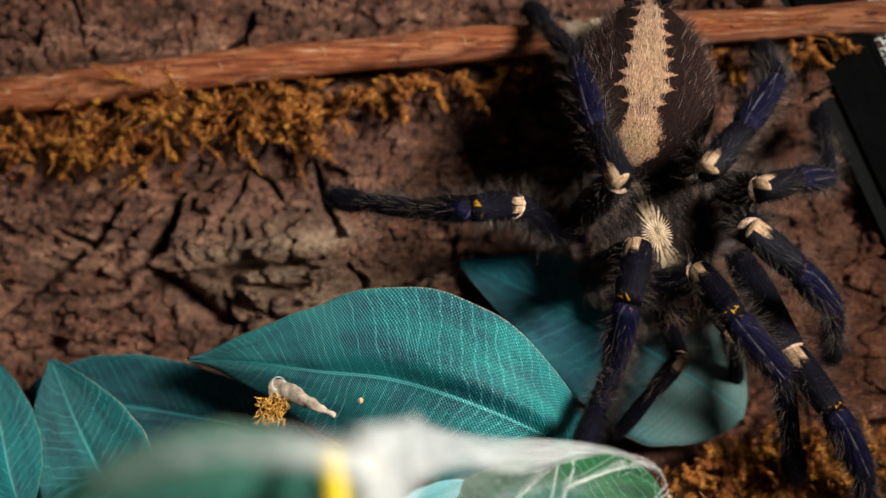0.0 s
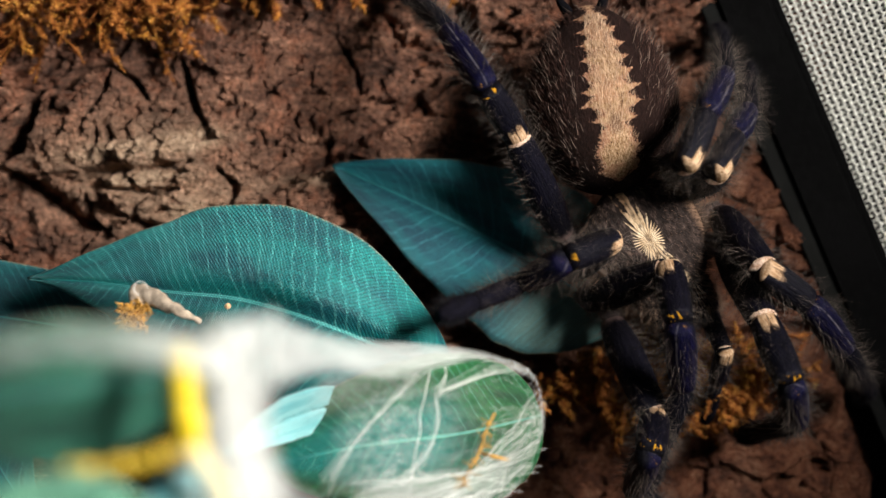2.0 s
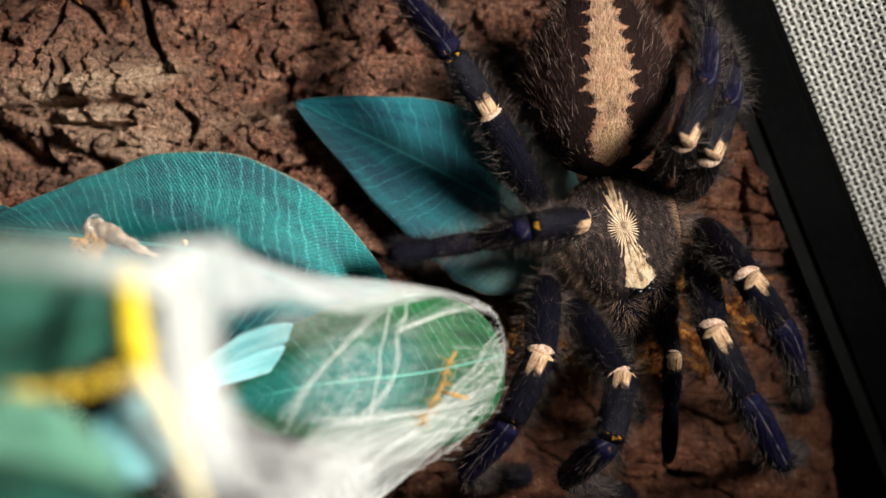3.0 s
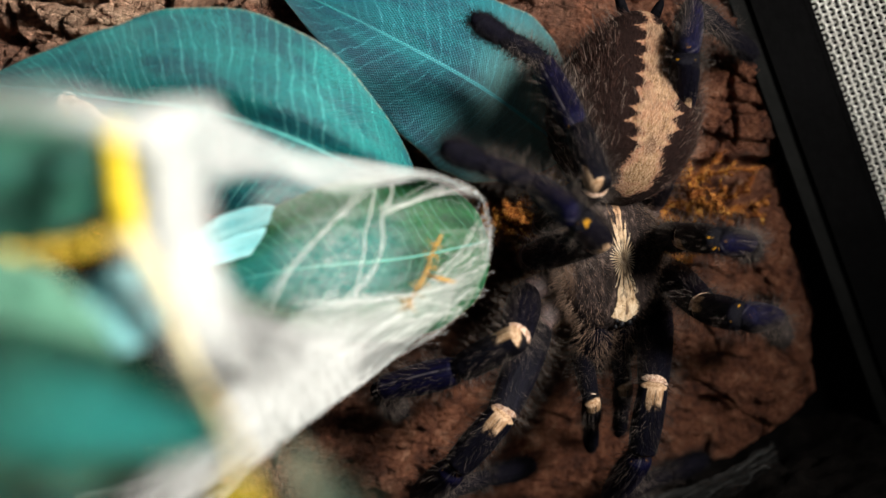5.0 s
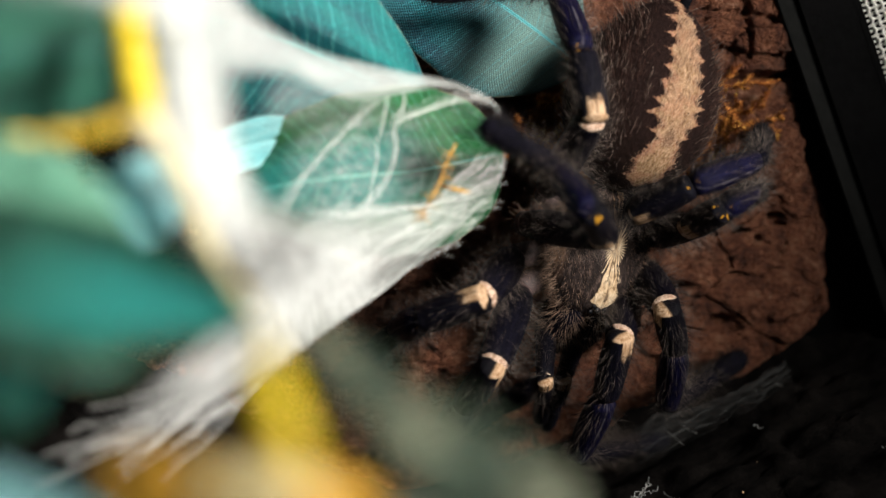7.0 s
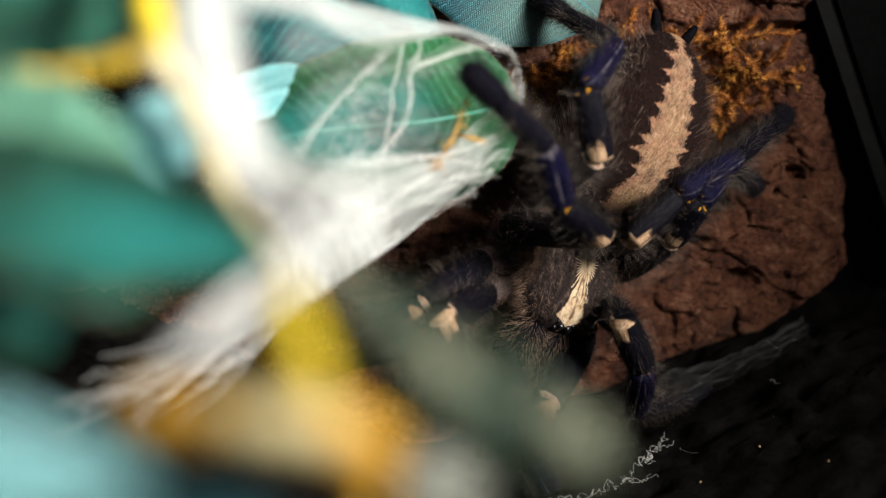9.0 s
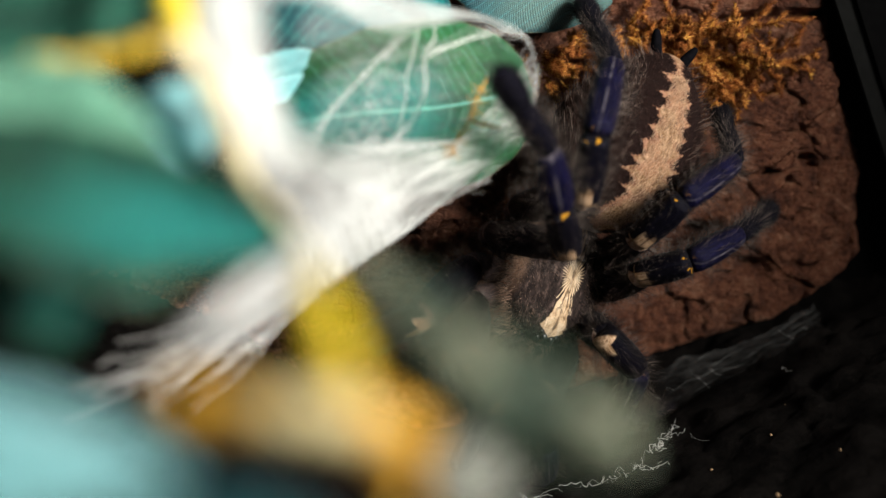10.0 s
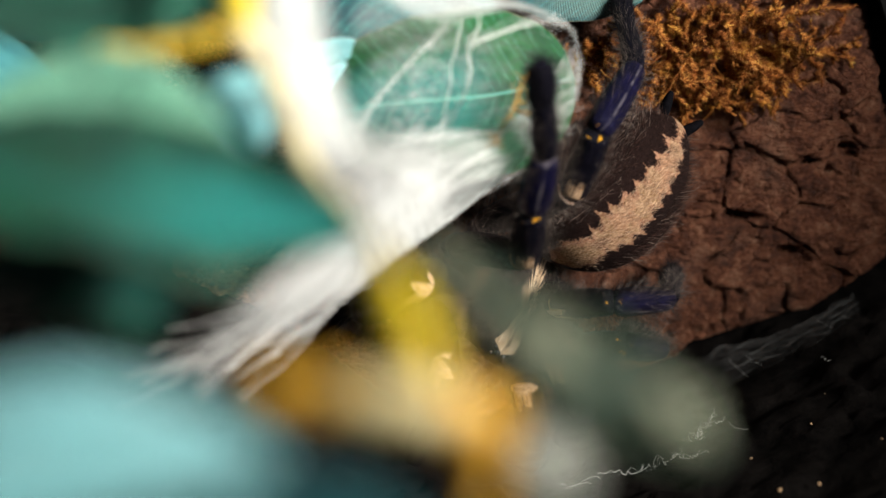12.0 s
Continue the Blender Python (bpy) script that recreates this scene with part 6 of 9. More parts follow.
# ---- what moves ----
def motions():
    # the big leaf gives way as the spider steps past it
    walk(big_leaf, [(0.0, pose(0, 0, 0)), (1.5, pose(0, 0, 0)), (2.0, pose(-0.0024, 0, -0.0021)), (2.5, pose(-0.0036, 0, -0.0031)), (3.0, pose(-0.0040, 0, -0.0039)), (4.0, pose(-0.0025, 0, -0.0024)), (5.0, pose(0.0004, 0, -0.0012)), (12.0, pose(0.0004, 0, -0.0012))])
    walk(JOINTS["root"], [(0.0, pose(0.0225, -0.0155, 0.0078, 118.1, 61.2, 31.4)), (0.5, pose(0.0286, -0.0155, 0.0038, 105.5, 59.9, 17.8)), (1.0, pose(0.0345, -0.0155, -0.0013, 98.1, 54.4, 9.9)), (1.5, pose(0.0374, -0.0155, -0.0053, 98.1, 56, 9.8)), (2.0, pose(0.0397, -0.0155, -0.0076, 100.8, 55.7, 13.1)), (2.5, pose(0.0405, -0.0155, -0.012, 96.4, 62.7, 7.2)), (3.0, pose(0.0413, -0.0155, -0.015, 90, 70.4, 0)), (3.5, pose(0.0418, -0.0155, -0.0196, 86.5, 75.2, 0)), (4.0, pose(0.0422, -0.0155, -0.0264, 79.6, 79.2, 0)), (4.5, pose(0.0424, -0.0155, -0.0327, 72.5, 82.5, 0)), (5.0, pose(0.0426, -0.0155, -0.0362, 77.9, 84.6, 9.9)), (5.5, pose(0.0427, -0.0155, -0.0366, 66, 85.8, 0)), (6.0, pose(0.0417, -0.0155, -0.0387, -116, 89.2, 180)), (6.5, pose(0.0403, -0.0155, -0.0432, -118, 82.6, 180)), (7.0, pose(0.0394, -0.0155, -0.0467, -118, 79.9, 180)), (7.5, pose(0.0385, -0.0155, -0.0499, -118, 76.9, 180)), (8.0, pose(0.0372, -0.0155, -0.0523, -126.2, 74.4, 171.5)), (8.5, pose(0.0352, -0.0155, -0.0546, -87, 69, -147.2)), (9.0, pose(0.033, -0.0155, -0.0568, -85.1, 65.8, -144.6)), (9.5, pose(0.0312, -0.0155, -0.0586, -84.4, 63.4, -143.4)), (10.0, pose(0.0292, -0.0155, -0.0606, -83.9, 61.1, -142.2)), (10.5, pose(0.0261, -0.0155, -0.0624, -84.7, 54.2, -141)), (11.0, pose(0.0224, -0.0155, -0.0641, -89, 54.6, -145.8)), (11.5, pose(0.0185, -0.0155, -0.0654, -83, 48.4, -136.9)), (12.0, pose(0.0171, -0.0155, -0.0657, -81.9, 50.4, -136.6))])
    walk(JOINTS["abdomen"], [(0.0, pose(-0.0094, 0, 0, 7.7, -15, -32.3)), (0.5, pose(-0.0094, 0, 0, 4.3, -8.5, -29.2)), (1.0, pose(-0.0094, 0, 0, 2.8, -4.9, -28.8)), (1.5, pose(-0.0094, 0, 0, 2.3, -4.8, -24.9)), (2.0, pose(-0.0094, 0, 0, 3, -7.1, -24.3)), (2.5, pose(-0.0094, 0, 0, 1.2, -2.1, -21.6)), (3.0, pose(-0.0094, 0, 0, 0, 2.1, -15.1)), (3.5, pose(-0.0094, 0, 0, 1.3, 2.8, -12.5)), (4.0, pose(-0.0094, 0, 0, 3.9, 4.2, -11.7)), (4.5, pose(-0.0094, 0, 0, 6.7, 5.6, -11.4)), (5.0, pose(-0.0094, 0, 0, 8.5, 5.5, -11.6)), (5.5, pose(-0.0094, 0, 0, 9.1, 7.3, -11.5)), (6.0, pose(-0.0094, 0, 0, 10.1, 6.2, -8)), (6.5, pose(-0.0094, 0, 0, 11.2, 4.2, -3.7)), (7.0, pose(-0.0094, 0, 0, 11.2, 4, -3.2)), (7.5, pose(-0.0094, 0, 0, 11.2, 3.3, -1.8)), (8.0, pose(-0.0094, 0, 0, 11.3, 0.3, -2.6)), (8.5, pose(-0.0094, 0, 0, 12, 15.9, 6.3)), (9.0, pose(-0.0094, 0, 0, 12.4, 18.6, 8.2)), (9.5, pose(-0.0094, 0, 0, 12.8, 20.6, 9.5)), (10.0, pose(-0.0094, 0, 0, 13.2, 22.8, 10.7)), (10.5, pose(-0.0094, 0, 0, 14.8, 27, 15)), (11.0, pose(-0.0094, 0, 0, 12.5, 27.4, 7.9)), (11.5, pose(-0.0094, 0, 0, 13.2, 37.7, 10.2)), (12.0, pose(-0.0094, 0, 0, 11.8, 38.3, 6.8))])
    walk(JOINTS["L1_femur"], [(0.0, pose(0.0075, -0.0105, -0.003, -35.6, -42.5, 97.5)), (0.5, pose(0.0075, -0.0105, -0.003, -25.2, -60.5, 57.4)), (1.0, pose(0.0075, -0.0105, -0.003, 2.3, -46.6, -4.4)), (1.5, pose(0.0075, -0.0105, -0.003, 8.6, -43.7, -19.4)), (2.0, pose(0.0075, -0.0105, -0.003, 5.3, -41.9, -14.4)), (2.5, pose(0.0075, -0.0105, -0.003, -0.4, -48.2, 4)), (3.0, pose(0.0075, -0.0105, -0.003, 0, -49.9, 11.2)), (3.5, pose(0.0075, -0.0105, -0.003, 9.7, -50.8, 1.5)), (4.0, pose(0.0075, -0.0105, -0.003, 23.1, -45.5, -18.4)), (4.5, pose(0.0075, -0.0105, -0.003, 29.8, -34.7, -35.4)), (5.0, pose(0.0075, -0.0105, -0.003, 29.4, -24.4, -47.6)), (5.5, pose(0.0075, -0.0105, -0.003, 27.8, -19.2, -50.6)), (6.0, pose(0.0075, -0.0105, -0.003, 31.6, -22.7, -48.2)), (6.5, pose(0.0075, -0.0105, -0.003, 38.9, -30.2, -46.1)), (7.0, pose(0.0075, -0.0105, -0.003, 43.4, -37.9, -50.9)), (7.5, pose(0.0075, -0.0105, -0.003, 51.7, -44.1, -48.8)), (8.0, pose(0.0075, -0.0105, -0.003, 38.9, -37.3, -62.5)), (8.5, pose(0.0075, -0.0105, -0.003, 14, -27.6, -59.4)), (9.0, pose(0.0075, -0.0105, -0.003, -1.5, -32.1, -66.8)), (9.5, pose(0.0075, -0.0105, -0.003, -26.6, -44.8, -68.3)), (10.0, pose(0.0075, -0.0105, -0.003, 61.7, -47.6, -39.8)), (10.5, pose(0.0075, -0.0105, -0.003, 68.7, -47, -8.8)), (11.0, pose(0.0075, -0.0105, -0.003, 69.4, -50.9, 0.7)), (11.5, pose(0.0075, -0.0105, -0.003, 81.1, -49.2, 0.7)), (12.0, pose(0.0075, -0.0105, -0.003, 112.2, -53.6, -24.4))])
    walk(JOINTS["L1_patella"], [(0.0, pose(0.0058, 0.0025, 0.009, 12.1, -59, 7.9)), (0.5, pose(0.0122, -0.0031, 0.0125, 14.4, -20.9, 0.3)), (1.0, pose(0.0197, -0.0114, 0.0099, 10.1, -29, -21.5)), (1.5, pose(0.0196, -0.0148, 0.0093, 20.6, -46.9, -47.7)), (2.0, pose(0.0203, -0.0138, 0.0089, 43.9, -66.6, -88.3)), (2.5, pose(0.0193, -0.0097, 0.0103, 22, -52.8, -47.6)), (3.0, pose(0.0187, -0.0083, 0.0106, 19.7, -38.8, -40.5)), (3.5, pose(0.0187, -0.0102, 0.0108, 25.5, -16, -49.9)), (4.0, pose(0.0193, -0.0144, 0.0097, 29.1, 4.6, -53.3)), (4.5, pose(0.0194, -0.019, 0.0071, 31.2, 18.1, -48.2)), (5.0, pose(0.0184, -0.0225, 0.0043, 30.3, 21.9, -38.2)), (5.5, pose(0.0182, -0.0235, 0.0028, 29.5, 25.7, -37.3)), (6.0, pose(0.0184, -0.0227, 0.0039, 33.6, 26.3, -34)), (6.5, pose(0.0181, -0.0216, 0.0059, 43.6, 29.2, -25.4)), (7.0, pose(0.0163, -0.0214, 0.0079, -42.2, 38.6, 11.4)), (7.5, pose(0.0159, -0.0201, 0.0094, 129.9, 40.8, 22.4)), (8.0, pose(0.014, -0.023, 0.0078, -10.6, 22.1, 43.9)), (8.5, pose(0.0155, -0.0241, 0.0052, 3.7, 18, 60.5)), (9.0, pose(0.0134, -0.0243, 0.0065, 7.7, 18.1, 55.6)), (9.5, pose(0.0122, -0.0222, 0.0095, 9, 25.2, 44.3)), (10.0, pose(0.0167, -0.0182, 0.0101, -22.4, 19.4, 63.6)), (10.5, pose(0.0195, -0.0123, 0.01, -31.2, 15.8, 71.2)), (11.0, pose(0.0187, -0.0104, 0.0108, 83.4, 22.1, 61.9)), (11.5, pose(0.0191, -0.0104, 0.0104, 93, 32.4, 61.1)), (12.0, pose(0.0171, -0.0149, 0.0113, 94.3, 34.9, 49.8))])
    walk(JOINTS["L1_tibia"], [(0.0, pose(0.0109, 0.0032, 0.0175, 5.6, 20.9, 16.4)), (0.5, pose(0.0216, -0.0031, 0.016, 6.4, 24.1, 4.3)), (1.0, pose(0.0279, -0.0146, 0.0148, -20, 35.2, 34.5)), (1.5, pose(0.0242, -0.0198, 0.0166, -44.6, 48.6, 27)), (2.0, pose(0.0204, -0.0178, 0.0181, -72.1, 49.5, -28.6)), (2.5, pose(0.0234, -0.0141, 0.0182, 75.1, 54.6, -38.1)), (3.0, pose(0.0246, -0.0133, 0.0168, 43.9, 50.7, -46.5)), (3.5, pose(0.0249, -0.0176, 0.0135, 32, 53.1, -40.7)), (4.0, pose(0.0253, -0.0224, 0.0089, 37.4, 56.3, -25.8)), (4.5, pose(0.0257, -0.0261, 0.004, 47.7, 57.5, -10.6)), (5.0, pose(0.0257, -0.0282, 0.0006, 50.7, 57, -3.5)), (5.5, pose(0.0253, -0.0289, -0.0015, 53.4, 55.9, 3)), (6.0, pose(0.0259, -0.0277, -0.0006, 63.3, 55.5, 18.1)), (6.5, pose(0.0261, -0.0253, 0.001, 70.4, 49.2, 34)), (7.0, pose(0.024, -0.0198, 0.0017, 6, 41.8, 20.4)), (7.5, pose(0.0229, -0.0172, 0.0028, 88.9, 38.8, 24.9)), (8.0, pose(0.0207, -0.0166, 0.004, 15.5, 35.7, 30.8)), (8.5, pose(0.0202, -0.0158, 0.0021, 31.7, 44.9, 55.8)), (9.0, pose(0.0188, -0.0165, 0.0034, 43.1, 48.5, 73.6)), (9.5, pose(0.0186, -0.0159, 0.0053, 63.4, 54.6, 93)), (10.0, pose(0.0209, -0.0097, 0.0068, 91.1, 70.1, 123.6)), (10.5, pose(0.0226, -0.0032, 0.0073, -52.7, 71.1, 169.3)), (11.0, pose(0.0231, -0.0022, 0.007, -128.1, 69.8, -177.9)), (11.5, pose(0.0232, -0.003, 0.0051, -136.8, 61.4, 172.5)), (12.0, pose(0.0224, -0.0086, 0.0056, -177.4, 55.9, 139))])
    walk(JOINTS["L1_metatarsus"], [(0.0, pose(0.024, 0.0071, 0.0123, -2.4, 19.5, -9.5)), (0.5, pose(0.0349, -0.0021, 0.0101, 0.1, 35.9, -4.6)), (1.0, pose(0.0378, -0.0079, 0.0064, -18.8, 33.8, -17.2)), (1.5, pose(0.0328, -0.0154, 0.0056, -27.7, 31.6, 1.5)), (2.0, pose(0.0288, -0.0223, 0.0069, -20.4, 32, 17.3)), (2.5, pose(0.0301, -0.0194, 0.0063, 58, 40.4, 22.9)), (3.0, pose(0.031, -0.0201, 0.0055, 53.3, 46.7, 43.1)), (3.5, pose(0.0316, -0.0233, 0.0018, 45.3, 36.3, 62.2)), (4.0, pose(0.0326, -0.026, -0.0033, 40.9, 23.1, 75.6)), (4.5, pose(0.0335, -0.0275, -0.0084, 36.3, 11.7, 84.7)), (5.0, pose(0.0337, -0.0287, -0.0117, 30.4, 4.6, 89.8)), (5.5, pose(0.0335, -0.0285, -0.0136, 28.1, 2.2, 94.7)), (6.0, pose(0.0338, -0.0252, -0.0126, 30.6, 2.2, 100.5)), (6.5, pose(0.034, -0.0199, -0.0101, 30.9, 3.5, 108.6)), (7.0, pose(0.0343, -0.016, -0.0081, 13.1, 5.2, 117.1)), (7.5, pose(0.0333, -0.0124, -0.0064, -72.5, 6.2, 122.7)), (8.0, pose(0.0309, -0.0105, -0.0045, 7.3, 7.6, 122.3)), (8.5, pose(0.026, -0.0072, -0.0082, 20.2, 2.3, 125.2)), (9.0, pose(0.0215, -0.0072, -0.0076, 27.8, 3.3, 120.3)), (9.5, pose(0.0182, -0.0074, -0.0067, 37.5, 5, 117.1)), (10.0, pose(0.0181, -0.0056, -0.007, 45.9, 2.6, 123.8)), (10.5, pose(0.0179, -0.0024, -0.0066, -39, 0.6, 136.7)), (11.0, pose(0.018, -0.0024, -0.0067, -73.4, 0.9, 137.4)), (11.5, pose(0.0162, -0.0021, -0.0078, -68.2, -3.4, 141.5)), (12.0, pose(0.0162, -0.0032, -0.0066, -88.4, 1.5, 137.9))])
    walk(JOINTS["L2_femur"], [(0.0, pose(0.003, -0.0125, -0.0035, -62.9, -56.7, 123.5)), (0.5, pose(0.003, -0.0125, -0.0035, -20.1, -55.8, 121.9)), (1.0, pose(0.003, -0.0125, -0.0035, 8, -56.9, 113.7)), (1.5, pose(0.003, -0.0125, -0.0035, -2.7, -42.2, 96.8)), (2.0, pose(0.003, -0.0125, -0.0035, -27.5, -48, 90.8)), (2.5, pose(0.003, -0.0125, -0.0035, 3.9, -64.3, -14)), (3.0, pose(0.003, -0.0125, -0.0035, 6.1, -52.4, -33.4)), (3.5, pose(0.003, -0.0125, -0.0035, 10.8, -49.1, -41.9)), (4.0, pose(0.003, -0.0125, -0.0035, 18, -47.7, -50.2)), (4.5, pose(0.003, -0.0125, -0.0035, 24.4, -48.5, -60.5)), (5.0, pose(0.003, -0.0125, -0.0035, 27.8, -52.2, -74)), (5.5, pose(0.003, -0.0125, -0.0035, 26.7, -52.3, -75.6)), (6.0, pose(0.003, -0.0125, -0.0035, 35.4, -55.9, -72.8)), (6.5, pose(0.003, -0.0125, -0.0035, 27.1, -38.3, -69.8)), (7.0, pose(0.003, -0.0125, -0.0035, 27.4, -39.6, -73.8)), (7.5, pose(0.003, -0.0125, -0.0035, 27.3, -37.7, -70.9)), (8.0, pose(0.003, -0.0125, -0.0035, 27.2, -30.4, -68.9)), (8.5, pose(0.003, -0.0125, -0.0035, 15.6, -19.6, -54.1)), (9.0, pose(0.003, -0.0125, -0.0035, 15.1, -18.5, -49.6)), (9.5, pose(0.003, -0.0125, -0.0035, 15.8, -22.2, -46.4)), (10.0, pose(0.003, -0.0125, -0.0035, 16.2, -24.9, -45)), (10.5, pose(0.003, -0.0125, -0.0035, 15.6, -27.4, -42.2)), (11.0, pose(0.003, -0.0125, -0.0035, 9.7, -28.3, -53.6)), (11.5, pose(0.003, -0.0125, -0.0035, -2.9, -28.6, -53.4)), (12.0, pose(0.003, -0.0125, -0.0035, -14.8, -42.9, -58.7))])
    walk(JOINTS["L2_patella"], [(0.0, pose(-0.0023, -0.0045, 0.0111, 48.5, -45, -47.1)), (0.5, pose(-0.0022, -0.0042, 0.0109, 56.8, -43.1, -56)), (1.0, pose(-0.0008, -0.0038, 0.0111, -62.3, -41.1, -70.2)), (1.5, pose(0.0015, 0.0003, 0.0082, 71.3, -57.6, -77)), (2.0, pose(0.0028, -0.0009, 0.0094, 35, -52.3, -38.9)), (2.5, pose(0.0103, -0.0143, 0.0122, 18.5, -22.2, -38.3)), (3.0, pose(0.0119, -0.0184, 0.0103, 12.2, -2.1, -43.3)), (3.5, pose(0.0115, -0.0201, 0.0097, 17.9, 11.7, -48.7)), (4.0, pose(0.0105, -0.0215, 0.0094, 30.6, 26.1, -52.2)), (4.5, pose(0.0087, -0.0225, 0.0095, 51.2, 38.6, -52)), (5.0, pose(0.0059, -0.0227, 0.0102, 82.7, 43.5, -48.5)), (5.5, pose(0.0056, -0.0228, 0.0103, 93.8, 43.6, -45.9)), (6.0, pose(0.0059, -0.0218, 0.0109, 92.7, 41, -36.8)), (6.5, pose(0.0077, -0.0253, 0.0073, 32, 36.3, -39.7)), (7.0, pose(0.0067, -0.0254, 0.0076, 75.6, 44.9, -38.2)), (7.5, pose(0.0075, -0.0255, 0.0071, 3.6, 43.4, -29.9)), (8.0, pose(0.0084, -0.0265, 0.0053, 17.4, 39.4, -23.6)), (8.5, pose(0.0126, -0.0258, 0.0023, 14.2, 49.6, -12.3)), (9.0, pose(0.0137, -0.0251, 0.002, 11.7, 53.8, -2.5)), (9.5, pose(0.0141, -0.0242, 0.0031, -7, 59, 4.8)), (10.0, pose(0.0141, -0.0237, 0.0038, -21.6, 60.1, -0.1)), (10.5, pose(0.0144, -0.0229, 0.0045, -23.5, 59.4, 7.8)), (11.0, pose(0.0121, -0.0248, 0.0047, -2.8, 48.4, 22.4)), (11.5, pose(0.0121, -0.0248, 0.0048, 4.5, 50.6, 35.3)), (12.0, pose(0.0096, -0.0234, 0.0083, -10.2, 58.1, 13.2))])
    walk(JOINTS["L2_tibia"], [(0.0, pose(0.0024, -0.0096, 0.0179, 38.5, 27.6, -28.4)), (0.5, pose(0.0018, -0.0101, 0.0175, 43.5, 36.5, -43.3)), (1.0, pose(0.0017, -0.0107, 0.0175, -44, 42.1, -68.9)), (1.5, pose(0.0027, -0.0047, 0.0164, 46.5, 47.1, -70)), (2.0, pose(0.0074, -0.0046, 0.0171, 35.8, 28.2, -19.1)), (2.5, pose(0.0173, -0.0199, 0.0158, 16.8, 33.6, -31.7)), (3.0, pose(0.0189, -0.025, 0.0106, 9.3, 30.5, -52.8)), (3.5, pose(0.0177, -0.0272, 0.0077, 10.3, 37.4, -65)), (4.0, pose(0.0158, -0.0284, 0.0051, 13.9, 46.6, -72.9)), (4.5, pose(0.0134, -0.0285, 0.0035, 22.2, 50.4, -74.2)), (5.0, pose(0.0106, -0.028, 0.0035, 41.6, 47.4, -66.5)), (5.5, pose(0.0105, -0.0278, 0.0036, 49.6, 53.3, -60.2)), (6.0, pose(0.0118, -0.0262, 0.0045, 63.8, 54.2, -29.5)), (6.5, pose(0.0137, -0.0303, 0.0015, 77.9, 63.3, 28.9)), (7.0, pose(0.0121, -0.0296, 0.0007, 111.7, 60.4, 42.1)), (7.5, pose(0.0136, -0.029, 0.0005, 60.1, 57.2, 60.9)), (8.0, pose(0.0153, -0.0295, -0.0008, 36.3, 42.7, 70.6)), (8.5, pose(0.0187, -0.0271, -0.005, 43.1, 35.8, 89.7)), (9.0, pose(0.0194, -0.0253, -0.0058, 43.9, 33.4, 90.9)), (9.5, pose(0.0191, -0.0238, -0.0053, 42.7, 36.9, 91.4)), (10.0, pose(0.019, -0.0237, -0.0046, 42.9, 40.6, 100.2)), (10.5, pose(0.0193, -0.0222, -0.0039, 42.8, 45.5, 116.1)), (11.0, pose(0.0181, -0.0224, -0.0025, 29, 48.6, 118.6)), (11.5, pose(0.0171, -0.0212, -0.0027, 31.6, 48.9, 129.2)), (12.0, pose(0.0146, -0.0222, 0.0001, 105.3, 57.7, 122.9))])
    walk(JOINTS["L2_metatarsus"], [(0.0, pose(0.0124, -0.015, 0.0119, 92, -62.5, -77.9)), (0.5, pose(0.0093, -0.0172, 0.0099, 83.3, -51.4, -89.8)), (1.0, pose(0.0051, -0.0196, 0.0088, -22.2, -42.6, -114.8)), (1.5, pose(0.0057, -0.013, 0.0069, 72.5, -35.9, -116)), (2.0, pose(0.0182, -0.0083, 0.011, 12.9, 20.5, -45)), (2.5, pose(0.0265, -0.0255, 0.0086, 20.9, 51.3, 22.1)), (3.0, pose(0.0257, -0.0339, 0.0041, 26.9, 50.7, 50.9)), (3.5, pose(0.0221, -0.0365, -0.0002, 30.1, 41.4, 52)), (4.0, pose(0.0185, -0.0369, -0.0043, 38.2, 35.8, 49.9)), (4.5, pose(0.0156, -0.0365, -0.0065, 51, 38, 48.4)), (5.0, pose(0.0141, -0.0361, -0.006, 81.6, 48.7, 45.5)), (5.5, pose(0.0144, -0.0345, -0.0068, 87.5, 56.2, 34.4)), (6.0, pose(0.0184, -0.0299, -0.006, 79.6, 66.9, 12.5)), (6.5, pose(0.0188, -0.0275, -0.01, 51.4, 51.8, 5.2)), (7.0, pose(0.0169, -0.0253, -0.0105, 61.4, 47.4, 2.1)), (7.5, pose(0.017, -0.0229, -0.0104, 19.7, 46.1, -3.4)), (8.0, pose(0.0184, -0.0205, -0.0096, 5.3, 44.6, -12.6)), (8.5, pose(0.0188, -0.0166, -0.0126, -2.4, 56.8, -15.9)), (9.0, pose(0.0192, -0.0145, -0.0129, -5.6, 59.2, -19.9)), (9.5, pose(0.0188, -0.0134, -0.013, -7.7, 60.4, -19.1)), (10.0, pose(0.0172, -0.014, -0.013, -4.5, 60.5, -6.5)), (10.5, pose(0.0154, -0.0141, -0.0131, 2.2, 59.4, 16.9)), (11.0, pose(0.014, -0.0149, -0.0122, -1.2, 54.6, 20.7)), (11.5, pose(0.0118, -0.0146, -0.0124, 6.3, 59, 37.6)), (12.0, pose(0.0109, -0.0164, -0.0109, 44.9, 60.6, 45.1))])
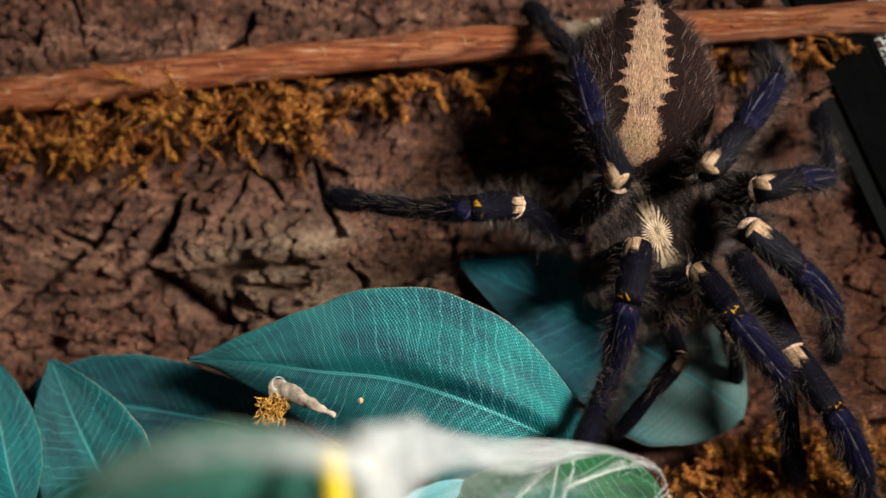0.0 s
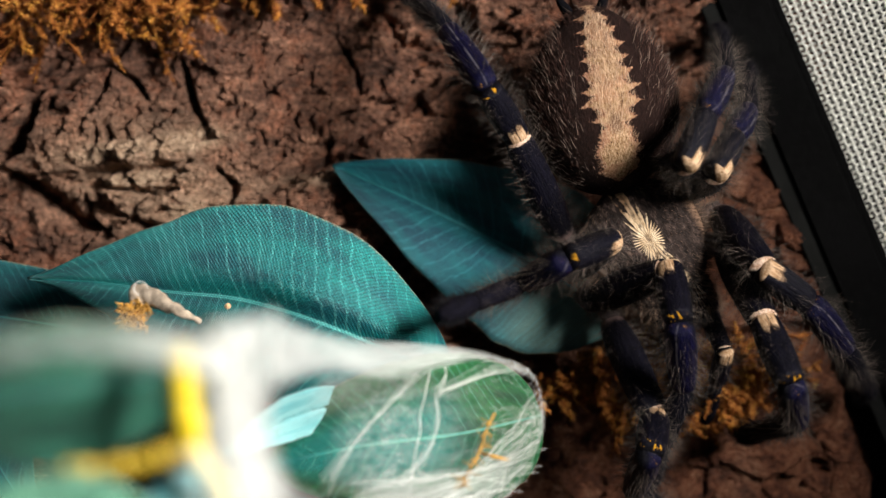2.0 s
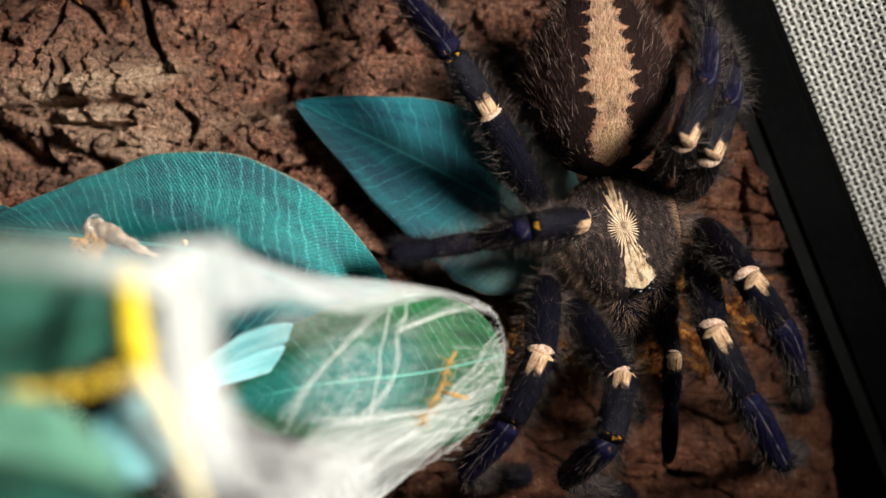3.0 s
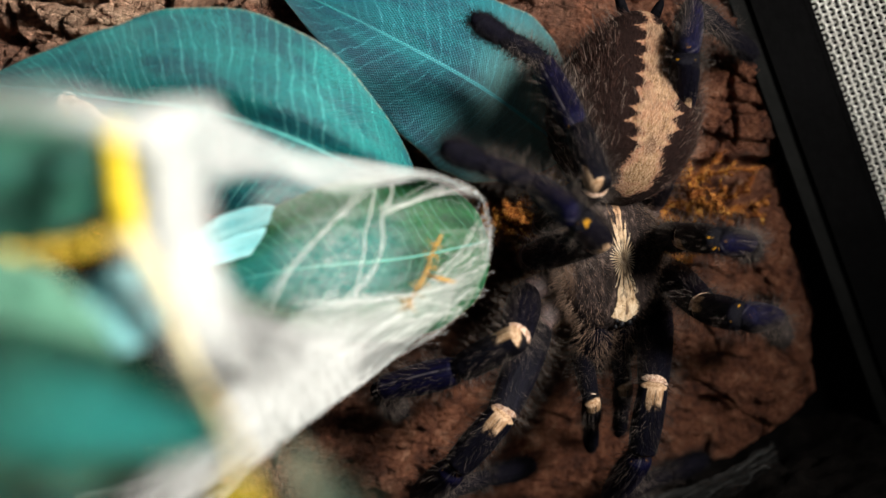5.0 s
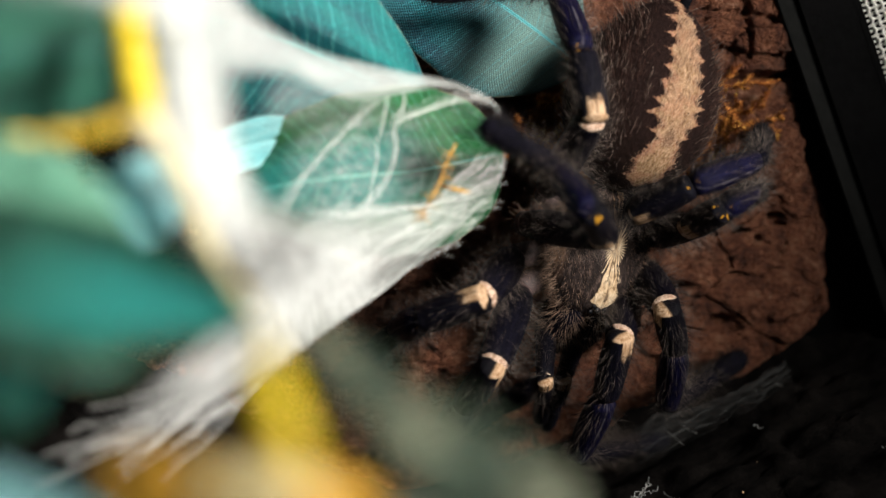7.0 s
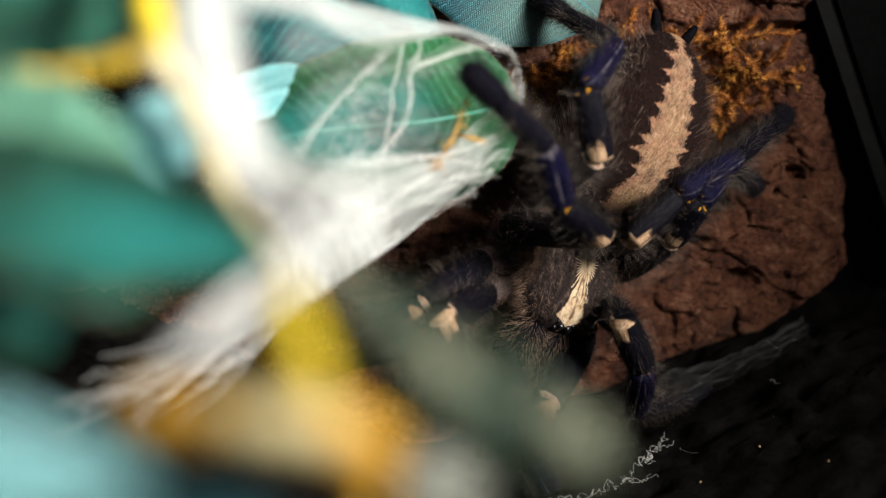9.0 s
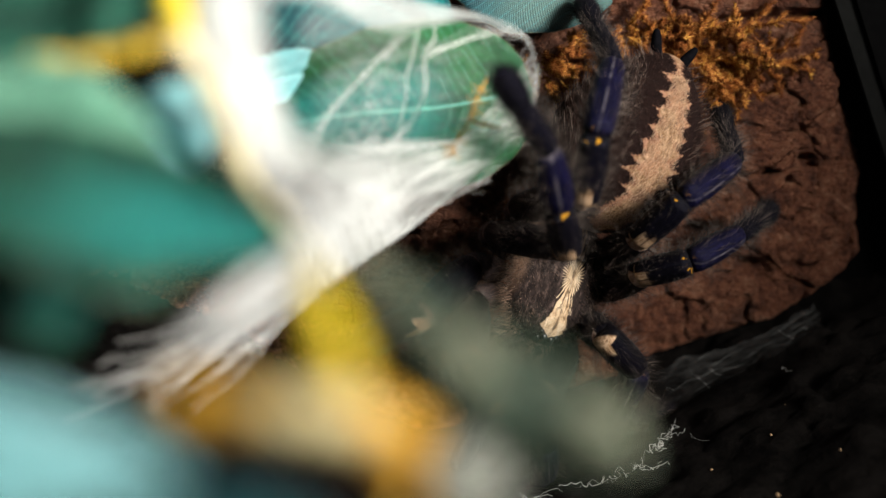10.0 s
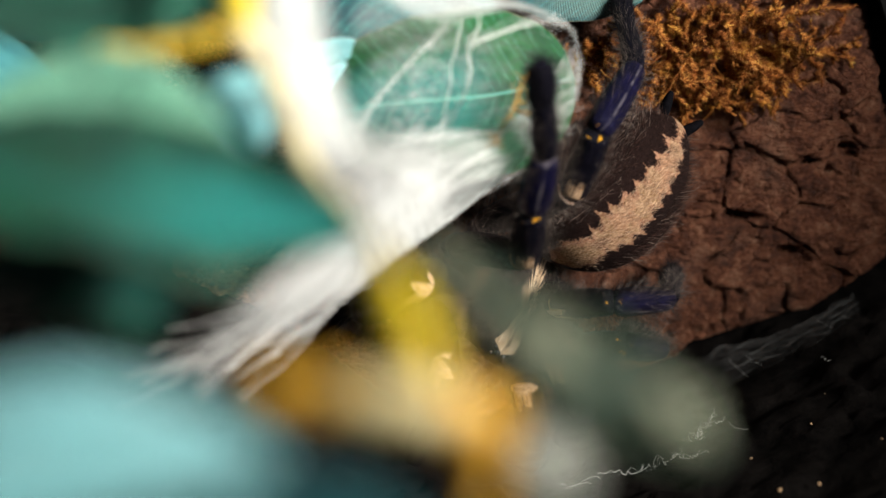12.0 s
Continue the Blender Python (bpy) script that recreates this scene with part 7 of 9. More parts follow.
    walk(JOINTS["L3_femur"], [(0.0, pose(-0.0042, -0.0113, -0.0053, 17.2, -44.5, -148.4)), (0.5, pose(-0.0033, -0.0110, -0.0042, 12.2, -30.3, -143.9)), (1.0, pose(-0.002, -0.0122, -0.0035, 11.3, -56.5, 118.4)), (1.5, pose(-0.002, -0.0122, -0.0035, 16.4, -58.8, 119.3)), (2.0, pose(-0.002, -0.0122, -0.0035, 30, -66.1, 127.4)), (2.5, pose(-0.002, -0.0122, -0.0035, 39.5, -68, 122.7)), (3.0, pose(-0.002, -0.0122, -0.0035, 56.7, -71.9, 124.5)), (3.5, pose(-0.002, -0.0122, -0.0035, 30, -65.9, 109.6)), (4.0, pose(-0.002, -0.0122, -0.0035, 19.1, -66.6, 111.2)), (4.5, pose(-0.002, -0.0122, -0.0035, 10.4, -72.4, 124.9)), (5.0, pose(-0.002, -0.0122, -0.0035, -18.8, -75.2, 168.9)), (5.5, pose(-0.002, -0.0122, -0.0035, -19.5, -77, 159.7)), (6.0, pose(-0.002, -0.0122, -0.0035, -24.7, -78.9, 160)), (6.5, pose(-0.002, -0.0122, -0.0035, -44.8, -80.1, -173.2)), (7.0, pose(-0.002, -0.0122, -0.0035, -57.8, -81.6, -164.7)), (7.5, pose(-0.002, -0.0122, -0.0035, -46.4, -77.6, -164.6)), (8.0, pose(-0.002, -0.0122, -0.0035, -17.6, -71.5, 154.3)), (8.5, pose(-0.002, -0.0122, -0.0035, 10.8, -76.9, 134)), (9.0, pose(-0.002, -0.0122, -0.0035, 14.5, -80.6, 136.7)), (9.5, pose(-0.002, -0.0122, -0.0035, -46.1, -86, -143.6)), (10.0, pose(-0.002, -0.0122, -0.0035, -95.1, -85.5, -89.7)), (10.5, pose(-0.002, -0.0122, -0.0035, -116.1, -83.5, -63.8)), (11.0, pose(-0.002, -0.0122, -0.0035, -65.9, -81.5, -111.1)), (11.5, pose(-0.002, -0.0122, -0.0035, -115.9, -77.2, -54.3)), (12.0, pose(-0.002, -0.0122, -0.0035, -110.2, -81.4, -65.4))])
    walk(JOINTS["L3_patella"], [(0.0, pose(-0.0153, -0.0181, 0.0075, 8.4, -46.6, -120.8)), (0.5, pose(-0.0161, -0.0203, 0.005, 7.4, -40.1, -129.4)), (1.0, pose(-0.0068, -0.0033, 0.0117, -31.8, -44.1, -116)), (1.5, pose(-0.0066, -0.0039, 0.0121, -32.1, -43.7, -115.1)), (2.0, pose(-0.0065, -0.0063, 0.0132, -29.8, -38.3, -111.9)), (2.5, pose(-0.0057, -0.0064, 0.0135, -34.2, -35.7, -106.6)), (3.0, pose(-0.0052, -0.0075, 0.0139, -33.3, -36.8, -105.3)), (3.5, pose(-0.0045, -0.0052, 0.0132, -38, -27.2, -108.4)), (4.0, pose(-0.0046, -0.0054, 0.0133, -37.7, -19.6, -111.1)), (4.5, pose(-0.0052, -0.0077, 0.0139, -42, -23.5, -115.3)), (5.0, pose(-0.0066, -0.0113, 0.0142, -42.4, -34.8, -123.3)), (5.5, pose(-0.0059, -0.0108, 0.0143, -47.2, -33.8, -121.3)), (6.0, pose(-0.0053, -0.011, 0.0145, -50.2, -30.4, -116.3)), (6.5, pose(-0.0051, -0.0126, 0.0145, -51.1, -29.1, -114.7)), (7.0, pose(-0.0046, -0.0129, 0.0146, -52.9, -30.7, -117.1)), (7.5, pose(-0.0058, -0.0132, 0.0143, -48.2, -28.7, -112.3)), (8.0, pose(-0.0072, -0.0097, 0.0138, -39, -8.6, -96.1)), (8.5, pose(-0.0049, -0.0092, 0.0143, -44.9, 0.2, -92.8)), (9.0, pose(-0.0042, -0.0101, 0.0145, -50.4, -6.2, -97.7)), (9.5, pose(-0.003, -0.013, 0.0147, -53.4, -25.9, -106.8)), (10.0, pose(-0.002, -0.0137, 0.0147, -54.1, -27, -110.7)), (10.5, pose(-0.0011, -0.014, 0.0147, -57.5, -27.8, -105.1)), (11.0, pose(-0.003, -0.0147, 0.0146, -51.3, -35.9, -110)), (11.5, pose(0.0004, -0.0155, 0.0143, -55.6, -36.6, -111.4)), (12.0, pose(-0.0009, -0.0147, 0.0146, -56.1, -32.9, -112.7))])
    walk(JOINTS["L3_tibia"], [(0.0, pose(-0.0186, -0.0236, 0.0143, -55.7, 46.1, -104.9)), (0.5, pose(-0.0206, -0.0259, 0.0111, 10.5, 28.9, -123.1)), (1.0, pose(-0.0097, -0.0093, 0.0181, -31.5, 47.6, -89.4)), (1.5, pose(-0.0095, -0.01, 0.0186, -31.2, 43.2, -91.4)), (2.0, pose(-0.0092, -0.0131, 0.019, -28.9, 48.1, -80.5)), (2.5, pose(-0.0079, -0.0137, 0.0189, -34, 50.1, -86)), (3.0, pose(-0.0072, -0.0147, 0.0195, -37.9, 51.3, -85.7)), (3.5, pose(-0.0071, -0.0131, 0.0175, -23.4, 19.8, -104.3)), (4.0, pose(-0.0078, -0.0137, 0.0164, -19.8, 9.8, -116.5)), (4.5, pose(-0.0088, -0.0154, 0.0176, -28.9, 26.7, -130.2)), (5.0, pose(-0.0108, -0.0177, 0.0195, -82.8, 64.2, -162.7)), (5.5, pose(-0.0099, -0.0174, 0.0195, -93.4, 66.3, -173.1)), (6.0, pose(-0.0089, -0.0182, 0.0192, -96.6, 65.5, -175.1)), (6.5, pose(-0.0085, -0.02, 0.0191, -97.5, 63.9, -174.1)), (7.0, pose(-0.0082, -0.0201, 0.0194, -104.6, 66.4, 176.9)), (7.5, pose(-0.0089, -0.0208, 0.0188, -86.4, 65.3, -157.8)), (8.0, pose(-0.0082, -0.0189, 0.0152, -18.6, 14.8, -146)), (8.5, pose(-0.0053, -0.0186, 0.0143, -26.5, -15.1, -127.6)), (9.0, pose(-0.0054, -0.0193, 0.0155, -30.7, -19, -123)), (9.5, pose(-0.0054, -0.0209, 0.0187, -35.8, -20.3, -114.3)), (10.0, pose(-0.0049, -0.0214, 0.019, -36.8, -19.4, -120)), (10.5, pose(-0.0032, -0.022, 0.019, -39.5, -19.9, -117.4)), (11.0, pose(-0.0056, -0.0218, 0.02, -36.1, -19.6, -120.2)), (11.5, pose(-0.0024, -0.0225, 0.0199, -41.8, -31.8, -120.1)), (12.0, pose(-0.0039, -0.0219, 0.0197, -42.7, -34.8, -119.8))])
    walk(JOINTS["L3_metatarsus"], [(0.0, pose(-0.0203, -0.0302, 0.0072, -23, 31.3, -117.7)), (0.5, pose(-0.0253, -0.0331, 0.0063, 8.5, 9.7, -132.2)), (1.0, pose(-0.0096, -0.016, 0.0109, -32.3, -38.4, -107.1)), (1.5, pose(-0.0097, -0.0172, 0.0119, -30, -39, -109.1)), (2.0, pose(-0.0081, -0.0196, 0.0117, -28.6, -37.7, -111.5)), (2.5, pose(-0.0074, -0.02, 0.0114, -33.5, -38.4, -110.5)), (3.0, pose(-0.0067, -0.0209, 0.0118, -37.9, -38.9, -103.7)), (3.5, pose(-0.0094, -0.022, 0.0141, -15.4, -27.7, -102.3)), (4.0, pose(-0.0121, -0.0223, 0.0147, -10.1, -15.4, -102.8)), (4.5, pose(-0.0145, -0.0221, 0.0132, -13.6, -13.9, -105.2)), (5.0, pose(-0.0149, -0.019, 0.0107, -54.5, -12.9, -112.8)), (5.5, pose(-0.0138, -0.0179, 0.0105, -60.8, -14.8, -111.7)), (6.0, pose(-0.0129, -0.0186, 0.0103, -65.2, -18.3, -108.5)), (6.5, pose(-0.0128, -0.0204, 0.0102, -66.9, -22, -110.5)), (7.0, pose(-0.0122, -0.0199, 0.0104, -66.6, -13.6, -105.1)), (7.5, pose(-0.0127, -0.0224, 0.01, -55.3, -12.2, -108.2)), (8.0, pose(-0.0161, -0.0242, 0.0127, -5.4, 4.9, -107)), (8.5, pose(-0.0111, -0.0261, 0.0168, -23.2, 5.2, -105)), (9.0, pose(-0.0105, -0.0271, 0.0187, -26.8, -0.7, -104.1)), (9.5, pose(-0.0092, -0.0293, 0.0221, -30.2, -15, -102)), (10.0, pose(-0.0096, -0.0295, 0.0222, -33.2, -18.8, -100.7)), (10.5, pose(-0.0075, -0.0302, 0.0224, -36.9, -21, -98.5)), (11.0, pose(-0.0102, -0.0298, 0.0233, -34, -22.9, -104.5)), (11.5, pose(-0.0066, -0.0297, 0.025, -43.8, -24.2, -98.9)), (12.0, pose(-0.0079, -0.0289, 0.0253, -43.7, -29.1, -103.8))])
    walk(JOINTS["L4_femur"], [(0.0, pose(-0.0068, -0.0098, -0.003, -9.4, -62, 134.7)), (0.5, pose(-0.0068, -0.0098, -0.003, 4.3, -63.7, 145.3)), (1.0, pose(-0.0068, -0.0098, -0.003, 3.4, -51, 159.6)), (1.5, pose(-0.0068, -0.0098, -0.003, 1.3, -37.8, 170)), (2.0, pose(-0.0068, -0.0098, -0.003, 0.2, -22, 175.9)), (2.5, pose(-0.0068, -0.0098, -0.003, 1.8, -15.2, -177.3)), (3.0, pose(-0.0068, -0.0098, -0.003, 0.3, -27.6, -166.5)), (3.5, pose(-0.0068, -0.0098, -0.003, -0.7, -38.1, -171.8)), (4.0, pose(-0.0068, -0.0098, -0.003, -5.7, -48.3, -175.3)), (4.5, pose(-0.0068, -0.0098, -0.003, -12.7, -59.8, -175.1)), (5.0, pose(-0.0068, -0.0098, -0.003, -20.6, -66.6, -165.3)), (5.5, pose(-0.0068, -0.0098, -0.003, -24.6, -66.2, -165.4)), (6.0, pose(-0.0068, -0.0098, -0.003, -27.6, -61.3, -154)), (6.5, pose(-0.0068, -0.0098, -0.003, -25.9, -52.6, -149.5)), (7.0, pose(-0.0068, -0.0098, -0.003, -22.5, -44.4, -154.1)), (7.5, pose(-0.0068, -0.0098, -0.003, -21.9, -38.8, -154.5)), (8.0, pose(-0.0068, -0.0098, -0.003, -26.2, -38.1, -162.1)), (8.5, pose(-0.0068, -0.0098, -0.003, -38.7, -54, -152.4)), (9.0, pose(-0.0068, -0.0098, -0.003, -54, -63.3, -141)), (9.5, pose(-0.0068, -0.0098, -0.003, -81.3, -68.9, -115.1)), (10.0, pose(-0.0068, -0.0098, -0.003, -88.2, -72, -110.3)), (10.5, pose(-0.0068, -0.0098, -0.003, -87.3, -71.1, -106.5)), (11.0, pose(-0.0068, -0.0098, -0.003, -62, -70.4, -137.1)), (11.5, pose(-0.0068, -0.0098, -0.003, -63.2, -70.5, -131.4)), (12.0, pose(-0.0068, -0.0098, -0.003, -53.5, -70.3, -144.2))])
    walk(JOINTS["L4_patella"], [(0.0, pose(-0.0134, -0.0031, 0.0147, -43.3, 39.1, 177)), (0.5, pose(-0.0141, -0.0047, 0.015, -56.4, 45.6, -178.2)), (1.0, pose(-0.0186, -0.0054, 0.0126, -18.6, 27.5, 176.5)), (1.5, pose(-0.0224, -0.0071, 0.0093, -3.5, -4.7, -176.3)), (2.0, pose(-0.0254, -0.0085, 0.0045, -0.7, -28.8, -177.5)), (2.5, pose(-0.0262, -0.0107, 0.0023, 0.9, -24.9, -170.8)), (3.0, pose(-0.0241, -0.0139, 0.0063, -0.2, -12.7, -164.6)), (3.5, pose(-0.0224, -0.0121, 0.0094, -14.3, 5.8, -138.7)), (4.0, pose(-0.0201, -0.0109, 0.012, -31.7, 25.9, -128.6)), (4.5, pose(-0.0169, -0.0107, 0.0143, -52.2, 42.4, -140.4)), (5.0, pose(-0.0145, -0.0118, 0.0154, -95.2, 40.4, 172.7)), (5.5, pose(-0.0146, -0.0118, 0.0153, -89.4, 39.1, 172.8)), (6.0, pose(-0.0155, -0.014, 0.0146, -91.7, 37.5, 178.3)), (6.5, pose(-0.0173, -0.016, 0.0129, -92.1, 37, -179.8)), (7.0, pose(-0.0197, -0.0161, 0.011, -24.4, 31.6, -177)), (7.5, pose(-0.0209, -0.0165, 0.0095, -23.1, 30.4, -175.3)), (8.0, pose(-0.0218, -0.0147, 0.0094, -36.9, 33.3, -155.4)), (8.5, pose(-0.0172, -0.0153, 0.0132, -45.3, 16.4, -141.6)), (9.0, pose(-0.0138, -0.0155, 0.0149, -49.8, 0.5, -138.9)), (9.5, pose(-0.0099, -0.0163, 0.0157, -52.2, -21.6, -143.9)), (10.0, pose(-0.0089, -0.0156, 0.0161, -54.8, -22.5, -140.8)), (10.5, pose(-0.0086, -0.016, 0.016, -56.2, -22.3, -135.3)), (11.0, pose(-0.0117, -0.0144, 0.0159, -52.5, -20.8, -136.9)), (11.5, pose(-0.0112, -0.0148, 0.0159, -54.3, -28.8, -132.2)), (12.0, pose(-0.0123, -0.0138, 0.0159, -50.9, -31.2, -139))])
    walk(JOINTS["L4_tibia"], [(0.0, pose(-0.0205, -0.0027, 0.0089, -27.6, 50.6, 161.4)), (0.5, pose(-0.0205, -0.005, 0.0084, -27.1, 44.2, 179.6)), (1.0, pose(-0.0267, -0.0049, 0.0084, -8.9, 44.5, 174.4)), (1.5, pose(-0.0315, -0.0076, 0.01, -1.8, 48.8, 179.8)), (2.0, pose(-0.0334, -0.0088, 0.0089, 5.6, 48.1, 175.7)), (2.5, pose(-0.0345, -0.0121, 0.0062, 4.5, 38.7, -176)), (3.0, pose(-0.0327, -0.0163, 0.0083, -0.3, 43.3, -163.9)), (3.5, pose(-0.0292, -0.0181, 0.0085, -10.7, 44.5, 177.7)), (4.0, pose(-0.0252, -0.0173, 0.008, -29.4, 39.6, 161.8)), (4.5, pose(-0.0221, -0.015, 0.0082, -45.3, 35.8, 156.1)), (5.0, pose(-0.0214, -0.0109, 0.0094, -55.5, 50.6, 169.2)), (5.5, pose(-0.0217, -0.011, 0.0096, -58.5, 50, 155.9)), (6.0, pose(-0.0227, -0.0138, 0.009, -61.1, 47.9, 163.1)), (6.5, pose(-0.0246, -0.016, 0.0074, -66, 52.9, 163.8)), (7.0, pose(-0.0275, -0.0165, 0.0062, -34.6, 54.2, 159.8)), (7.5, pose(-0.0288, -0.0172, 0.0049, -37.3, 53.3, 153)), (8.0, pose(-0.0288, -0.0178, 0.0044, -53.4, 45.8, 133.9)), (8.5, pose(-0.0241, -0.0207, 0.0106, -34.8, 31.4, 136.4)), (9.0, pose(-0.0207, -0.0215, 0.0148, -18.3, 28.8, 136.9)), (9.5, pose(-0.0167, -0.0213, 0.019, -48.1, 31.8, 153.4)), (10.0, pose(-0.0155, -0.0209, 0.0196, -49.8, 28.8, 160.9)), (10.5, pose(-0.0146, -0.022, 0.0194, -46.6, 26.7, 162.6)), (11.0, pose(-0.018, -0.0202, 0.0191, -38.2, 26.7, 161.5)), (11.5, pose(-0.0166, -0.0208, 0.0203, -21.9, 15.3, 164.8)), (12.0, pose(-0.0182, -0.0189, 0.0206, -21.3, 14.6, 163.2))])
    walk(JOINTS["L4_metatarsus"], [(0.0, pose(-0.0293, 0.0002, -0.0023, -0.4, 60.9, -171.2)), (0.5, pose(-0.0309, -0.0049, -0.0017, -7.6, 47.3, -169.3)), (1.0, pose(-0.0371, -0.0039, -0.0018, -0.2, 36, -176.5)), (1.5, pose(-0.0411, -0.0076, -0.0009, 0.6, 48.8, -178.8)), (2.0, pose(-0.0431, -0.0081, -0.0019, 6.6, 62.3, -176.7)), (2.5, pose(-0.0458, -0.0129, -0.0029, 5.7, 38.2, -167.9)), (3.0, pose(-0.0428, -0.0192, -0.0017, -0.9, 29.3, -166.3)), (3.5, pose(-0.0396, -0.0176, -0.0018, 4.4, 27.7, -151.9)), (4.0, pose(-0.0359, -0.0138, -0.0013, 4.8, 20.6, -136.5)), (4.5, pose(-0.0329, -0.0102, -0.0004, 10, 0.5, -121.3)), (5.0, pose(-0.0305, -0.0092, -0.0018, 53.5, -30.4, -111)), (5.5, pose(-0.0302, -0.0071, -0.0016, 45.5, -29.4, -103.2)), (6.0, pose(-0.0321, -0.011, -0.0018, 27.5, 1.2, -95)), (6.5, pose(-0.033, -0.0136, -0.0042, 28.9, 15.6, -85.9)), (7.0, pose(-0.0354, -0.0135, -0.0056, 34.7, 21.4, -75.9)), (7.5, pose(-0.0365, -0.0132, -0.0067, 39.3, 28.8, -69.1)), (8.0, pose(-0.0358, -0.0105, -0.0061, 46.2, 46.3, -68.3)), (8.5, pose(-0.0331, -0.0121, 0.0031, 19.9, 65.1, -97.4)), (9.0, pose(-0.03, -0.0127, 0.0078, -18.5, 69.2, -156.1)), (9.5, pose(-0.0278, -0.0158, 0.0113, -57.6, 55.3, 154.1)), (10.0, pose(-0.0276, -0.0168, 0.0125, -55.1, 52.3, 162.5)), (10.5, pose(-0.0271, -0.0181, 0.0129, -46.9, 44.4, 170.3)), (11.0, pose(-0.0303, -0.0161, 0.0126, -42.9, 47.2, 169.2)), (11.5, pose(-0.0301, -0.0171, 0.0164, -36.8, 42.7, 174.5)), (12.0, pose(-0.0317, -0.0148, 0.0169, -33.5, 40.1, 173.2))])
    walk(JOINTS["R1_femur"], [(0.0, pose(0.0075, 0.0105, -0.003, -1.3, -38.6, -1.1)), (0.5, pose(0.0075, 0.0105, -0.003, 2.7, -41.2, -9.8)), (1.0, pose(0.0075, 0.0105, -0.003, 3.6, -54.2, -19.2)), (1.5, pose(0.0075, 0.0105, -0.003, 1.9, -63.8, -23.6)), (2.0, pose(0.0075, 0.0105, -0.003, 6.7, -63, -30.8)), (2.5, pose(0.0075, 0.0105, -0.003, 23.5, -73.6, -51)), (3.0, pose(0.0075, 0.0105, -0.003, 13.9, -60.9, -32.4)), (3.5, pose(0.0075, 0.0105, -0.003, 20, -54.7, -35.8)), (4.0, pose(0.0075, 0.0105, -0.003, 28.7, -49.6, -42.2)), (4.5, pose(0.0075, 0.0105, -0.003, 36.2, -45, -47.2)), (5.0, pose(0.0075, 0.0105, -0.003, 40.9, -42.9, -50.6)), (5.5, pose(0.0075, 0.0105, -0.003, 41.5, -42.4, -50)), (6.0, pose(0.0075, 0.0105, -0.003, 47.1, -46.8, -58.2)), (6.5, pose(0.0075, 0.0105, -0.003, 50, -50.7, -83.6)), (7.0, pose(0.0075, 0.0105, -0.003, 50.2, -46.5, -77.5)), (7.5, pose(0.0075, 0.0105, -0.003, 46.3, -37.2, -56.8)), (8.0, pose(0.0075, 0.0105, -0.003, 47.4, -36.5, -55.2)), (8.5, pose(0.0075, 0.0105, -0.003, 35.5, -28.7, -44.1)), (9.0, pose(0.0075, 0.0105, -0.003, 33.2, -28.2, -44.2)), (9.5, pose(0.0075, 0.0105, -0.003, 32.4, -30.3, -46.1)), (10.0, pose(0.0075, 0.0105, -0.003, 29.3, -37.6, -53.4)), (10.5, pose(0.0075, 0.0105, -0.003, 13.1, -45.6, -57.5)), (11.0, pose(0.0075, 0.0105, -0.003, -56.7, -49.3, -68)), (11.5, pose(0.0075, 0.0105, -0.003, -80.9, -47.1, -61.3)), (12.0, pose(0.0075, 0.0105, -0.003, -90.7, -49.7, -65.7))])
    walk(JOINTS["R1_patella"], [(0.0, pose(0.0232, 0.0102, 0.0096, -5.2, -41.1, 6.7)), (0.5, pose(0.0224, 0.0079, 0.0103, 3.7, -46.7, -12)), (1.0, pose(0.0186, 0.0066, 0.0133, 5.9, -42.6, -24.5)), (1.5, pose(0.0156, 0.0069, 0.015, 0.5, -39.5, -21.5)), (2.0, pose(0.0154, 0.0058, 0.0149, 2, -46.8, -23.6)), (2.5, pose(0.0111, 0.0061, 0.0163, -25.4, -6.4, 2.2)), (3.0, pose(0.0158, 0.0053, 0.0146, -20.1, 5.6, 10.2)), (3.5, pose(0.0169, 0.0037, 0.0134, -13.6, 8.1, 11.6)), (4.0, pose(0.0172, 0.0017, 0.0123, -2.5, 7, 8.1)), (4.5, pose(0.0172, 0.0001, 0.0112, 11.5, 6.3, 0.7)), (5.0, pose(0.0169, -0.0009, 0.0107, 23.9, 7.2, -8.8)), (5.5, pose(0.0171, -0.0009, 0.0106, 33.1, 12.2, -17.1)), (6.0, pose(0.0148, -0.0012, 0.0117, 30.2, 12.2, -12.3)), (6.5, pose(0.0089, -0.0022, 0.0126, -9.2, 5.9, 0)), (7.0, pose(0.0105, -0.003, 0.0116, -12.1, 13.3, 12.3)), (7.5, pose(0.0163, -0.0029, 0.0092, 20.4, 8.9, 2.1)), (8.0, pose(0.0167, -0.0028, 0.009, 22.5, 4.2, 2.5)), (8.5, pose(0.0202, -0.0018, 0.0067, 16.7, 16.7, 18)), (9.0, pose(0.0202, -0.0019, 0.0065, 8.5, 21.8, 31.1)), (9.5, pose(0.0196, -0.002, 0.0072, 1.7, 25.3, 43.8)), (10.0, pose(0.017, -0.0023, 0.0093, -2.7, 19.3, 48.7)), (10.5, pose(0.0151, -0.0014, 0.0114, -2.8, 14, 50.1)), (11.0, pose(0.0124, -0.0017, 0.0123, 21.4, 9.4, 50.8)), (11.5, pose(0.0141, -0.0015, 0.0118, 49.7, 10.4, 60.3)), (12.0, pose(0.0129, -0.0014, 0.0123, 59.4, 8.6, 59.2))])
